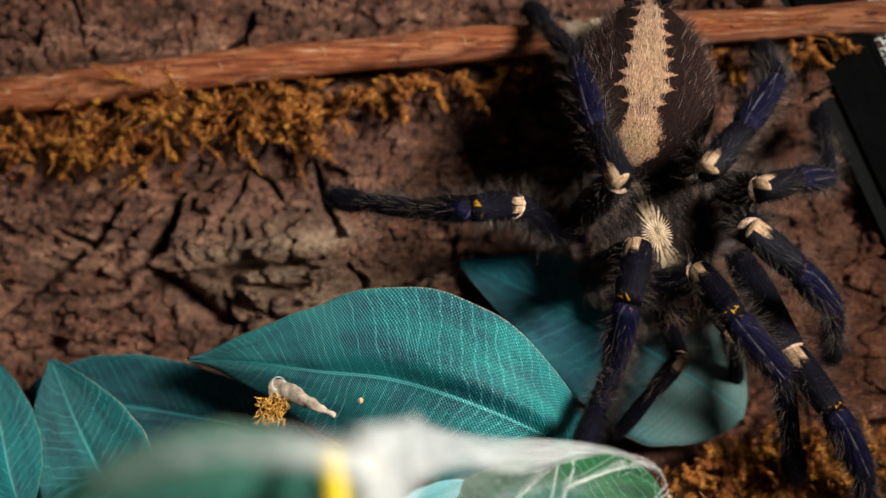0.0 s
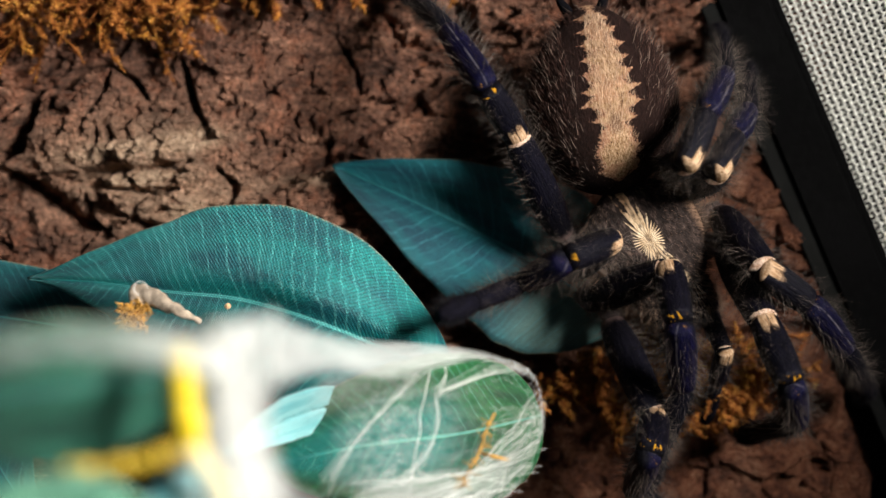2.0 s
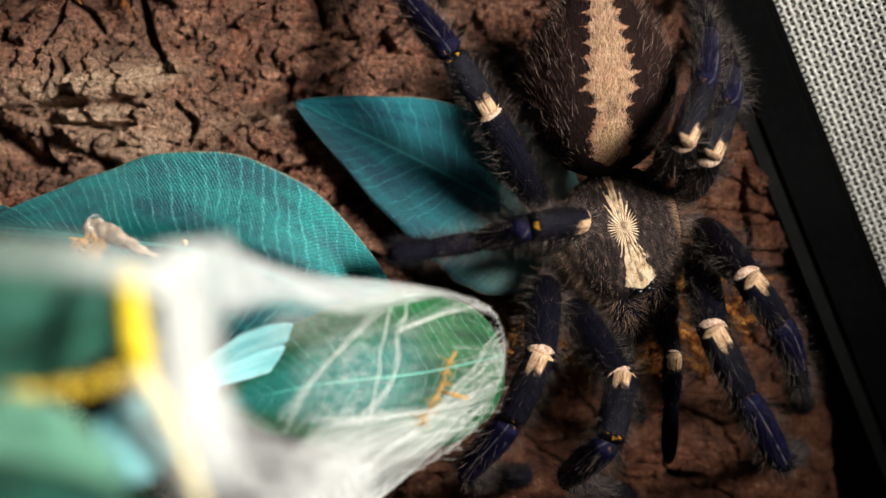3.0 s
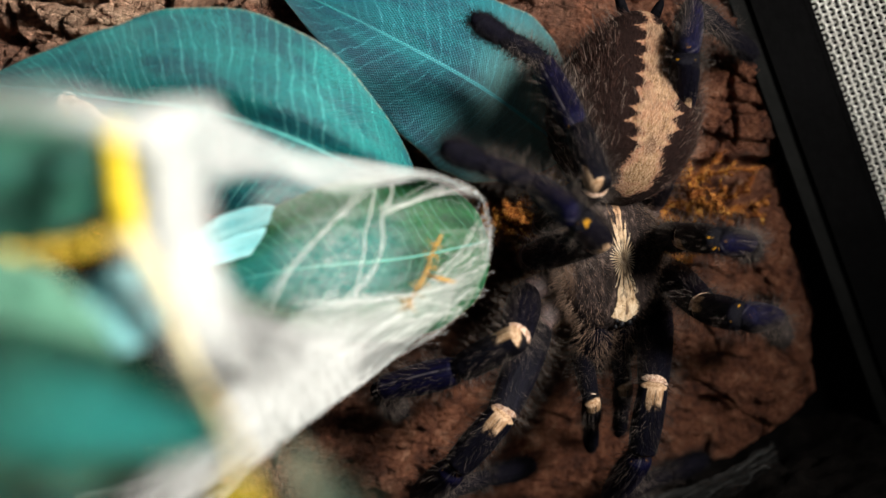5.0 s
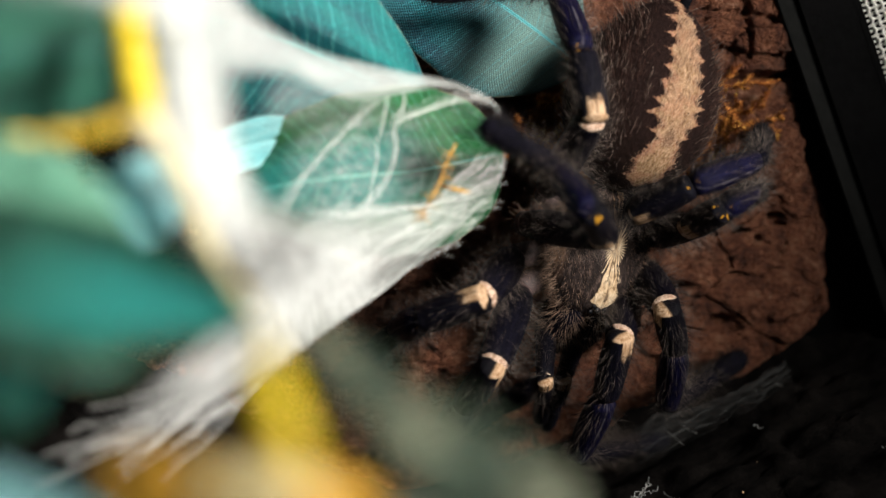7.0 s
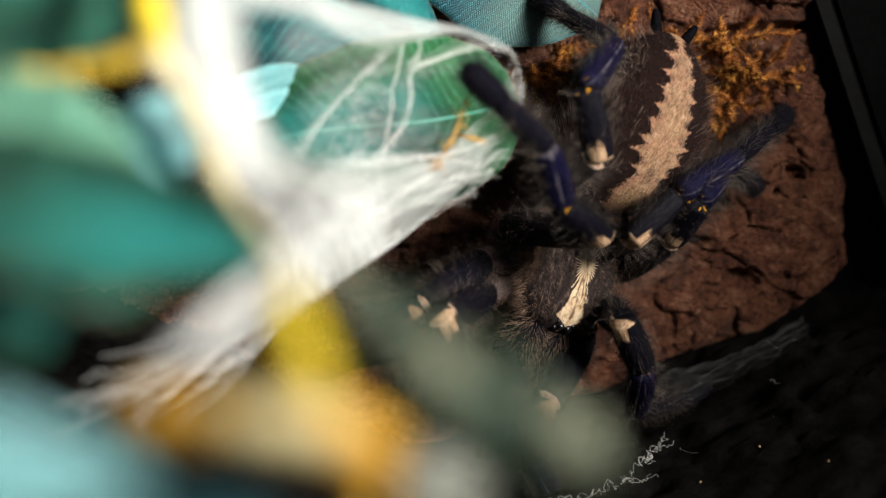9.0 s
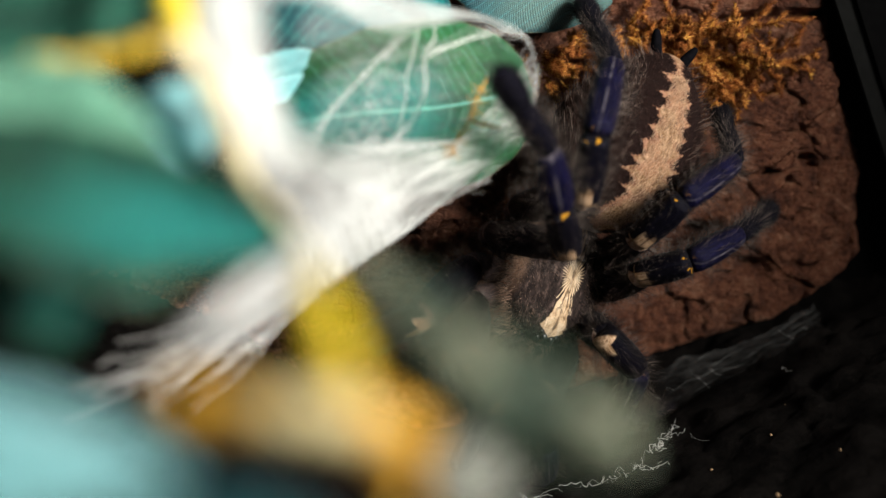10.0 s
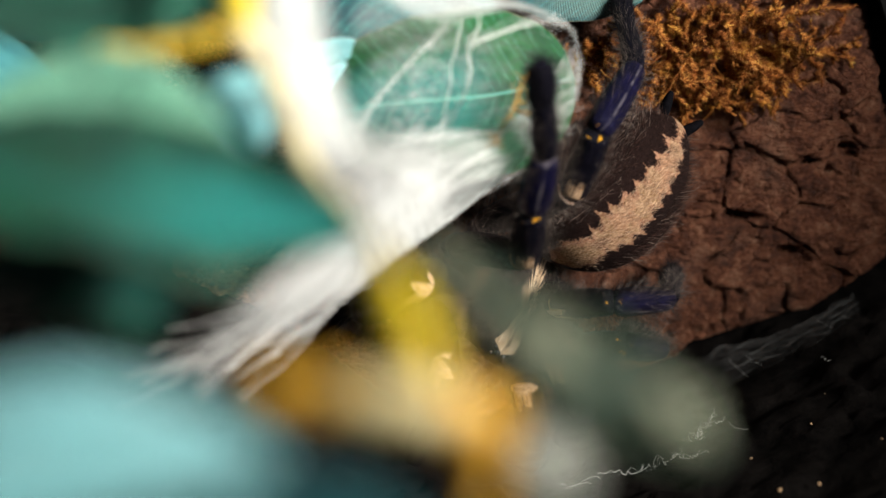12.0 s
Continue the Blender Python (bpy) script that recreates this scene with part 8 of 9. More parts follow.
    walk(JOINTS["R1_tibia"], [(0.0, pose(0.0307, 0.0111, 0.0161, -7.4, 19, 6.3)), (0.5, pose(0.0291, 0.0065, 0.0176, -10.3, 29.2, 0.5)), (1.0, pose(0.0253, 0.0036, 0.0201, -30.5, 41.9, 0.9)), (1.5, pose(0.0228, 0.0041, 0.0214, -40.3, 49.4, 5.3)), (2.0, pose(0.0216, 0.0031, 0.0222, -46.1, 45.3, -1.4)), (2.5, pose(0.021, 0.0065, 0.0174, -15.6, 38.6, 7.3)), (3.0, pose(0.0256, 0.007, 0.0136, -7.4, 22.3, 15.2)), (3.5, pose(0.0266, 0.0057, 0.012, -1, 27.1, 10.4)), (4.0, pose(0.027, 0.0031, 0.0111, 10.5, 36.3, 8.9)), (4.5, pose(0.0271, 0.0002, 0.0101, 25.8, 43.6, 10.1)), (5.0, pose(0.0267, -0.0024, 0.0094, 37.6, 45.7, 6.6)), (5.5, pose(0.0264, -0.0037, 0.0085, 38.5, 39.2, -4.1)), (6.0, pose(0.0243, -0.0033, 0.0096, 33.2, 27.8, -6.8)), (6.5, pose(0.0189, -0.0021, 0.0115, 13.7, 22.2, 3.1)), (7.0, pose(0.02, -0.001, 0.0093, 15.4, 28.5, 16.9)), (7.5, pose(0.0261, -0.0026, 0.0076, 30.7, 19.9, 45.3)), (8.0, pose(0.0267, -0.0023, 0.0083, 26.4, 14.6, 51.6)), (8.5, pose(0.0293, 0.0012, 0.0038, 32.6, 17.4, 62.6)), (9.0, pose(0.0282, 0.0029, 0.0028, 30.1, 15.4, 62.3)), (9.5, pose(0.0261, 0.0042, 0.0029, 26, 17.1, 59.9)), (10.0, pose(0.0232, 0.0048, 0.006, 25.7, 31.2, 60)), (10.5, pose(0.0213, 0.0061, 0.009, 34, 45.2, 71.3)), (11.0, pose(0.0186, 0.006, 0.0106, 51.2, 50, 69.1)), (11.5, pose(0.019, 0.007, 0.0099, 79.8, 53.7, 84.3)), (12.0, pose(0.0179, 0.0071, 0.0109, 93.4, 58.1, 86.8))])
    walk(JOINTS["R1_metatarsus"], [(0.0, pose(0.0442, 0.0126, 0.0115, -4.7, 17.7, -13.9)), (0.5, pose(0.0417, 0.0066, 0.0106, -5.8, 40.7, -7.8)), (1.0, pose(0.036, 0.0038, 0.0105, -20.9, 58.4, -22.7)), (1.5, pose(0.0321, 0.005, 0.0105, -37.9, 54.5, -53.9)), (2.0, pose(0.0317, 0.0028, 0.012, -33.8, 68.3, -44.4)), (2.5, pose(0.0321, 0.0079, 0.0085, -6, 54.5, 10)), (3.0, pose(0.0384, 0.0105, 0.0082, 6.1, 63.1, 55.2)), (3.5, pose(0.0392, 0.008, 0.0055, 14.5, 44.8, 79.5)), (4.0, pose(0.0384, 0.0049, 0.0026, 20.7, 26, 87.4)), (4.5, pose(0.0373, 0.002, 0.0002, 24.8, 12.3, 91.1)), (5.0, pose(0.0366, -0.0013, -0.0008, 24.1, 6.4, 93.5)), (5.5, pose(0.0375, -0.0046, -0.0006, 15.5, 10.8, 99)), (6.0, pose(0.0369, -0.0048, 0.0029, 7.5, 20.6, 100)), (6.5, pose(0.0322, -0.0014, 0.0061, 9.6, 23.9, 90.2)), (7.0, pose(0.032, 0.0027, 0.0025, 12.1, 5.5, 94.7)), (7.5, pose(0.0356, 0.007, 0.0027, 9, 1.7, 110.3)), (8.0, pose(0.0353, 0.0085, 0.0046, 4.5, 3.6, 113.2)), (8.5, pose(0.0356, 0.0133, -0.0005, 11.7, 1, 121.9)), (9.0, pose(0.0346, 0.0152, -0.001, 10, 1, 124.3)), (9.5, pose(0.0329, 0.0161, -0.0013, 10.3, 0.4, 123.7)), (10.0, pose(0.0294, 0.0154, -0.0014, 19.9, 0.6, 116.2)), (10.5, pose(0.0245, 0.0156, -0.0012, 31.7, 1.2, 110.6)), (11.0, pose(0.0219, 0.0146, -0.0004, 38.6, 2.8, 103.1)), (11.5, pose(0.0198, 0.0155, -0.0016, 51.9, 2.5, 104.4)), (12.0, pose(0.0184, 0.0147, -0.0013, 57.9, 5.3, 98))])
    walk(JOINTS["R2_femur"], [(0.0, pose(0.003, 0.0125, -0.0035, 116.4, -82.8, -129.7)), (0.5, pose(0.003, 0.0125, -0.0035, -15.5, -75.7, 26.2)), (1.0, pose(0.003, 0.0125, -0.0035, 6.4, -77.3, -8.8)), (1.5, pose(0.003, 0.0125, -0.0035, 9.3, -73.3, -10.8)), (2.0, pose(0.003, 0.0125, -0.0035, 14.5, -69, -22.7)), (2.5, pose(0.003, 0.0125, -0.0035, 7.8, -63.9, -7.9)), (3.0, pose(0.003, 0.0125, -0.0035, 4.4, -66.3, 1.1)), (3.5, pose(0.003, 0.0125, -0.0035, 18.5, -70.6, -14.3)), (4.0, pose(0.003, 0.0125, -0.0035, 45, -70.9, -37.3)), (4.5, pose(0.003, 0.0125, -0.0035, 73, -69, -55.8)), (5.0, pose(0.003, 0.0125, -0.0035, 102.9, -68.8, -69)), (5.5, pose(0.003, 0.0125, -0.0035, 50.4, -55.2, -79.7)), (6.0, pose(0.003, 0.0125, -0.0035, 74.4, -58.6, -67.8)), (6.5, pose(0.003, 0.0125, -0.0035, 102.1, -59.1, -72.6)), (7.0, pose(0.003, 0.0125, -0.0035, 117.2, -60.3, -75.2)), (7.5, pose(0.003, 0.0125, -0.0035, 129.7, -58.6, -81.7)), (8.0, pose(0.003, 0.0125, -0.0035, 163.9, -57.9, -93.4)), (8.5, pose(0.003, 0.0125, -0.0035, -169.6, -56.4, -75.1)), (9.0, pose(0.003, 0.0125, -0.0035, -135.8, -56, -76.4)), (9.5, pose(0.003, 0.0125, -0.0035, -122.1, -55.6, -77.7)), (10.0, pose(0.003, 0.0125, -0.0035, -128.6, -55.8, -74.4)), (10.5, pose(0.003, 0.0125, -0.0035, -159.3, -62, -66)), (11.0, pose(0.003, 0.0125, -0.0035, -147.4, -63.2, -74)), (11.5, pose(0.003, 0.0125, -0.0035, -144.9, -58, -62.2)), (12.0, pose(0.003, 0.0125, -0.0035, -129.4, -56, -66.8))])
    walk(JOINTS["R2_patella"], [(0.0, pose(0.0015, 0.0107, 0.0153, -45.2, -9.2, 25.5)), (0.5, pose(0.0072, 0.0146, 0.0149, -40.7, 6.2, 37.7)), (1.0, pose(0.0071, 0.0119, 0.0149, -51, 17, 20.5)), (1.5, pose(0.0083, 0.0115, 0.0146, -48.8, 18.7, 13.7)), (2.0, pose(0.0092, 0.0099, 0.0141, -31.9, 6.6, 22.6)), (2.5, pose(0.0113, 0.0114, 0.0136, -35.3, 22.2, 15.4)), (3.0, pose(0.0106, 0.0126, 0.0138, -35.6, 19.7, 20.9)), (3.5, pose(0.0091, 0.0109, 0.0143, -33.7, 5.4, 46)), (4.0, pose(0.0079, 0.0088, 0.0144, -30.5, -19.5, 64.5)), (4.5, pose(0.0068, 0.0069, 0.0142, -30.3, -53.2, 78.5)), (5.0, pose(0.0054, 0.0061, 0.0141, 179.5, -85.8, -119.8)), (5.5, pose(0.0049, 0.0019, 0.012, 22.4, -69.8, -7)), (6.0, pose(0.0067, 0.0034, 0.0127, -0.9, -21.9, 24.7)), (6.5, pose(0.0059, 0.0032, 0.0127, -40.9, -4, 33.6)), (7.0, pose(0.0054, 0.0034, 0.0129, 106.6, 11.1, 39.8)), (7.5, pose(0.0044, 0.0027, 0.0126, 103.6, 9.9, 41.7)), (8.0, pose(0.0024, 0.0025, 0.0125, 84.3, -0.4, 39.7)), (8.5, pose(0.0057, 0.0024, 0.0123, 79.1, 2, 47.9)), (9.0, pose(0.0055, 0.0022, 0.0122, 73, 1.2, 54.1)), (9.5, pose(0.0053, 0.0021, 0.0121, 68.7, 2.2, 63.4)), (10.0, pose(0.0059, 0.0022, 0.0121, 67.4, -0.5, 76.8)), (10.5, pose(0.0066, 0.0044, 0.0132, 75.4, 4.3, 76.9)), (11.0, pose(0.0054, 0.0043, 0.0134, 71.2, 0.5, 71.1)), (11.5, pose(0.0077, 0.0036, 0.0126, 75.7, -1.4, 72.5)), (12.0, pose(0.0072, 0.0028, 0.0122, 74, -3.2, 67.3))])
    walk(JOINTS["R2_tibia"], [(0.0, pose(0.009, 0.0143, 0.0166, -31, 31.4, 20.7)), (0.5, pose(0.0138, 0.0197, 0.0139, -30, 41, 38)), (1.0, pose(0.0147, 0.0147, 0.0125, -28.6, 33.7, 19.2)), (1.5, pose(0.016, 0.0134, 0.012, -26.8, 46.5, 12.4)), (2.0, pose(0.017, 0.0131, 0.0132, -17.4, 24.8, 12.7)), (2.5, pose(0.0187, 0.0134, 0.0104, -17.2, 32.3, 14.4)), (3.0, pose(0.018, 0.0155, 0.011, -19.1, 40.4, 16.8)), (3.5, pose(0.0149, 0.017, 0.0136, -23, 52.4, 26.6)), (4.0, pose(0.0113, 0.0159, 0.0172, -30, 57.2, 52)), (4.5, pose(0.0078, 0.0118, 0.0209, -52.7, 47.8, 72.9)), (5.0, pose(0.0052, 0.0056, 0.0225, -73.1, 27.7, 75.9)), (5.5, pose(0.0078, 0.0015, 0.0199, -30, 14.5, 56.4)), (6.0, pose(0.0138, 0.0066, 0.0158, 15, 11.6, 22)), (6.5, pose(0.0129, 0.0079, 0.0133, -4.1, 21.4, 27.6)), (7.0, pose(0.0118, 0.0087, 0.0113, 70, 20.4, 29)), (7.5, pose(0.0106, 0.0082, 0.0112, 70.2, 24.8, 39.2)), (8.0, pose(0.0089, 0.0078, 0.0126, 60.9, 24.8, 41.7)), (8.5, pose(0.0113, 0.0086, 0.012, 64.4, 32.6, 53.9)), (9.0, pose(0.0104, 0.009, 0.012, 60.6, 32.5, 53.7)), (9.5, pose(0.0091, 0.0096, 0.0118, 55.4, 32.1, 49.9)), (10.0, pose(0.0078, 0.0104, 0.0122, 50.7, 35.7, 45.3)), (10.5, pose(0.0085, 0.0126, 0.0126, 54, 41.5, 45.1)), (11.0, pose(0.0081, 0.0123, 0.0133, 56.2, 42.9, 47.1)), (11.5, pose(0.0102, 0.0117, 0.0127, 70.1, 45.9, 67)), (12.0, pose(0.0104, 0.0105, 0.0127, 74, 44.9, 73.2))])
    walk(JOINTS["R2_metatarsus"], [(0.0, pose(0.0191, 0.0181, 0.01, -19.2, 46.1, -1.5)), (0.5, pose(0.0213, 0.0256, 0.0056, -26.9, 36.1, -27.4)), (1.0, pose(0.0246, 0.0181, 0.0054, -19.4, 39.5, -7.5)), (1.5, pose(0.0245, 0.0152, 0.0028, -14.8, 27.8, 9.7)), (2.0, pose(0.0283, 0.0156, 0.0078, -9, 40.9, 10.3)), (2.5, pose(0.029, 0.016, 0.0037, -6.6, 49.8, 22.1)), (3.0, pose(0.0272, 0.0182, 0.0028, -9.1, 52.8, 16.6)), (3.5, pose(0.0218, 0.0204, 0.0035, -9.9, 44.1, 22.8)), (4.0, pose(0.0156, 0.0213, 0.0065, -15.4, 38.9, 34.2)), (4.5, pose(0.0103, 0.0199, 0.0115, -23.8, 37.7, 46.7)), (5.0, pose(0.0079, 0.0165, 0.0166, -30.1, 40, 58.2)), (5.5, pose(0.0146, 0.0118, 0.0167, -6.6, 51.5, 82.6)), (6.0, pose(0.0253, 0.0113, 0.0133, -8, 38.8, 119.2)), (6.5, pose(0.0233, 0.0133, 0.0087, 0.8, 15.1, 115.8)), (7.0, pose(0.0221, 0.0145, 0.0069, 12.5, 6.8, 114.4)), (7.5, pose(0.0195, 0.0155, 0.0059, 20.7, 0.9, 110.3)), (8.0, pose(0.0175, 0.0155, 0.0073, 19.3, 3.5, 106.4)), (8.5, pose(0.0176, 0.0173, 0.0052, 30, 3.4, 111.5)), (9.0, pose(0.0167, 0.0176, 0.0052, 29.8, 4.8, 111.7)), (9.5, pose(0.0159, 0.0178, 0.0051, 28.1, 5.1, 111.4)), (10.0, pose(0.015, 0.0178, 0.0049, 28.3, 5, 110.3)), (10.5, pose(0.0152, 0.0193, 0.0042, 27.9, 1.9, 119.2)), (11.0, pose(0.0144, 0.019, 0.0047, 29.6, 2.8, 117.2)), (11.5, pose(0.0137, 0.0198, 0.0037, 39.6, 0.2, 120.3)), (12.0, pose(0.013, 0.0191, 0.0037, 43.8, 2.1, 115.1))])
    walk(JOINTS["R3_femur"], [(0.0, pose(-0.002, 0.0122, -0.0035, -57, -81.6, 119.3)), (0.5, pose(-0.002, 0.0122, -0.0035, -60.5, -81.3, 163.7)), (1.0, pose(-0.002, 0.0122, -0.0035, -44.3, -79.2, -157.4)), (1.5, pose(-0.002, 0.0122, -0.0035, -25.6, -73.8, -164.1)), (2.0, pose(-0.002, 0.0122, -0.0035, -25.9, -74.4, -169.5)), (2.5, pose(-0.002, 0.0122, -0.0035, -17.7, -74.6, -178.6)), (3.0, pose(-0.002, 0.0122, -0.0035, -8.7, -69.7, 174.9)), (3.5, pose(-0.002, 0.0122, -0.0035, -23.3, -69.1, -159.9)), (4.0, pose(-0.002, 0.0122, -0.0035, -40.4, -66.3, -130.7)), (4.5, pose(-0.002, 0.0122, -0.0035, -47.8, -62.2, -112.4)), (5.0, pose(-0.002, 0.0122, -0.0035, -84.2, -62.7, -109.5)), (5.5, pose(-0.002, 0.0122, -0.0035, -109.9, -62.2, -101.6)), (6.0, pose(-0.002, 0.0122, -0.0035, -99.9, -60.5, -105.8)), (6.5, pose(-0.002, 0.0122, -0.0035, -105.8, -61.3, -111)), (7.0, pose(-0.002, 0.0122, -0.0035, -88.8, -61.1, -124.3)), (7.5, pose(-0.002, 0.0122, -0.0035, -78.8, -59.8, -133.2)), (8.0, pose(-0.002, 0.0122, -0.0035, -72.1, -56.9, -140.6)), (8.5, pose(-0.002, 0.0122, -0.0035, -78.4, -62, -128.6)), (9.0, pose(-0.002, 0.0122, -0.0035, -67.3, -59, -137.1)), (9.5, pose(-0.002, 0.0122, -0.0035, -61.7, -56.6, -139.9)), (10.0, pose(-0.002, 0.0122, -0.0035, -88, -61.2, -108.4)), (10.5, pose(-0.002, 0.0122, -0.0035, -87.9, -54.4, -85.3)), (11.0, pose(-0.002, 0.0122, -0.0035, -87.9, -54.7, -80.4)), (11.5, pose(-0.002, 0.0122, -0.0035, -113.5, -60.4, -73.2)), (12.0, pose(-0.002, 0.0122, -0.0035, -151.1, -61, -56.7))])
    walk(JOINTS["R3_patella"], [(0.0, pose(-0.0033, 0.0145, 0.0144, -86.2, 34.1, 71.4)), (0.5, pose(-0.0046, 0.013, 0.0144, 65.6, 36.2, 78)), (1.0, pose(-0.0052, 0.0109, 0.0143, 45.1, 33.6, 92.4)), (1.5, pose(-0.0069, 0.0108, 0.014, 40.5, 42.3, 92.6)), (2.0, pose(-0.0068, 0.0113, 0.014, 44.4, 34.9, 108.1)), (2.5, pose(-0.0068, 0.0121, 0.014, 49.3, 31, 119.6)), (3.0, pose(-0.0083, 0.0128, 0.0135, 39.5, 17.7, 137.3)), (3.5, pose(-0.0081, 0.01, 0.0135, 28.4, 0.2, 135)), (4.0, pose(-0.0067, 0.0067, 0.0131, 24.1, -22.1, 129.8)), (4.5, pose(-0.0052, 0.0044, 0.0126, 20.3, -52.5, 130)), (5.0, pose(-0.0048, 0.0044, 0.0126, -82.7, -85.9, -150.5)), (5.5, pose(-0.0037, 0.0039, 0.0125, -74.4, -80.2, -159.7)), (6.0, pose(-0.0044, 0.0036, 0.0123, -60.1, -75.2, -167.4)), (6.5, pose(-0.0051, 0.004, 0.0124, -49.9, -47.9, -175)), (7.0, pose(-0.0069, 0.005, 0.0124, -58, -56.7, -161.1)), (7.5, pose(-0.0082, 0.0056, 0.0122, -53, -49.6, -162.9)), (8.0, pose(-0.0097, 0.0059, 0.0117, -46.5, -33.4, -171.3)), (8.5, pose(-0.0073, 0.0056, 0.0125, -48.1, -37.3, -162.9)), (9.0, pose(-0.0088, 0.0058, 0.0121, -50.6, -40.7, -153.6)), (9.5, pose(-0.0097, 0.0057, 0.0117, -54.7, -51.1, -147.1)), (10.0, pose(-0.0048, 0.0039, 0.0124, -17.3, -62.9, 166.4)), (10.5, pose(-0.0011, 0.0017, 0.0112, 116.9, -78.4, 31.4)), (11.0, pose(-0.0002, 0.0019, 0.0113, -30.8, -80.1, -167.8)), (11.5, pose(0.0006, 0.0036, 0.0123, -13.8, -82.6, 169.5)), (12.0, pose(0.0028, 0.0049, 0.0124, -39.6, -76, -173.6))])
    walk(JOINTS["R3_tibia"], [(0.0, pose(-0.0013, 0.0204, 0.0102, -53.8, 47.3, 57.7)), (0.5, pose(-0.0034, 0.0189, 0.01, 25.3, 52.9, 67.9)), (1.0, pose(-0.0054, 0.0171, 0.0102, 15.4, 49.7, 81.4)), (1.5, pose(-0.0071, 0.0163, 0.009, 17, 50.2, 95.1)), (2.0, pose(-0.0087, 0.0171, 0.0097, 9.9, 56.5, 88.6)), (2.5, pose(-0.01, 0.0176, 0.0102, 23.2, 55.3, 120.3)), (3.0, pose(-0.0135, 0.0176, 0.0113, 19.7, 56.3, 128.1)), (3.5, pose(-0.0134, 0.0153, 0.0134, 15.3, 67.2, 102.2)), (4.0, pose(-0.0112, 0.012, 0.0159, 32.9, 64.5, 72.4)), (4.5, pose(-0.0082, 0.0079, 0.0185, 43, 49.2, 68.4)), (5.0, pose(-0.0052, 0.0041, 0.02, 57.3, 28.5, 76.8)), (5.5, pose(-0.0049, 0.0035, 0.0199, 57.1, 25.9, 81.1)), (6.0, pose(-0.0063, 0.0032, 0.0195, 51.6, 24.3, 86.7)), (6.5, pose(-0.0101, 0.0036, 0.018, 36.4, 23.3, 93.5)), (7.0, pose(-0.0108, 0.0036, 0.0186, 41.7, 25.3, 102.6)), (7.5, pose(-0.0129, 0.0041, 0.0179, 36.8, 27.2, 104.4)), (8.0, pose(-0.0158, 0.005, 0.0158, 24.6, 34, 110.6)), (8.5, pose(-0.013, 0.0038, 0.0171, 8.7, 28.5, 131.4)), (9.0, pose(-0.0139, 0.0033, 0.0169, 10.2, 21.7, 136.2)), (9.5, pose(-0.0137, 0.0032, 0.0176, 21.3, 11.9, 133.3)), (10.0, pose(-0.0081, 0.0047, 0.019, 10.8, 3.4, 132.1)), (10.5, pose(0.0001, 0.0025, 0.0186, 68.7, 17.5, 95)), (11.0, pose(-0.0015, 0.0016, 0.0187, 53.9, 15.5, 98.6)), (11.5, pose(-0.0004, 0.0038, 0.0197, 55.4, 13.3, 111.7)), (12.0, pose(0.001, 0.0047, 0.0196, 53.1, 12.1, 112))])
    walk(JOINTS["R3_metatarsus"], [(0.0, pose(0.0027, 0.0268, 0.002, 0.2, 55.8, 136.7)), (0.5, pose(-0.0008, 0.0251, 0.0011, 24.9, 53.8, 120.3)), (1.0, pose(-0.0043, 0.0242, 0.0017, 6.8, 61.2, 98.1)), (1.5, pose(-0.0077, 0.0234, 0.0004, 9.3, 56.5, 113.9)), (2.0, pose(-0.0086, 0.0233, 0.0004, 7.2, 60.2, 113.7)), (2.5, pose(-0.0132, 0.0231, 0.001, 11.8, 59, 130.2)), (3.0, pose(-0.0173, 0.0224, 0.002, 15.3, 58, 146.3)), (3.5, pose(-0.0143, 0.0195, 0.0031, 16.6, 49.4, 130.9)), (4.0, pose(-0.0097, 0.0166, 0.0058, 26.1, 44, 110.3)), (4.5, pose(-0.0055, 0.0147, 0.01, 26.4, 43.4, 88.6)), (5.0, pose(-0.003, 0.0137, 0.0147, 36, 45.9, 67.3)), (5.5, pose(-0.0033, 0.0134, 0.015, 36.4, 44.4, 71.9)), (6.0, pose(-0.0057, 0.0134, 0.0149, 31.2, 42.2, 77.1)), (6.5, pose(-0.0108, 0.0139, 0.0136, 19.7, 38.5, 82.8)), (7.0, pose(-0.013, 0.0135, 0.0138, 18.6, 38.3, 83.8)), (7.5, pose(-0.0154, 0.0138, 0.0128, 13.4, 35.8, 87.9)), (8.0, pose(-0.0191, 0.0137, 0.0096, 3.7, 24.8, 83.7)), (8.5, pose(-0.0195, 0.0112, 0.0117, 1.1, 19.5, 92.5)), (9.0, pose(-0.0214, 0.0105, 0.0128, 4.2, 21.8, 94.5)), (9.5, pose(-0.0211, 0.0111, 0.0152, 12.2, 29.8, 103.9)), (10.0, pose(-0.0156, 0.013, 0.0184, 2.9, 22.7, 124)), (10.5, pose(-0.0008, 0.0131, 0.0152, 30.6, 29.8, 147.1)), (11.0, pose(-0.0031, 0.0123, 0.0157, 25.1, 48.8, 123.4)), (11.5, pose(-0.0044, 0.0139, 0.0171, 101.4, 60.3, 117.1)), (12.0, pose(-0.0031, 0.0148, 0.0173, 112.4, 59.4, 124.9))])
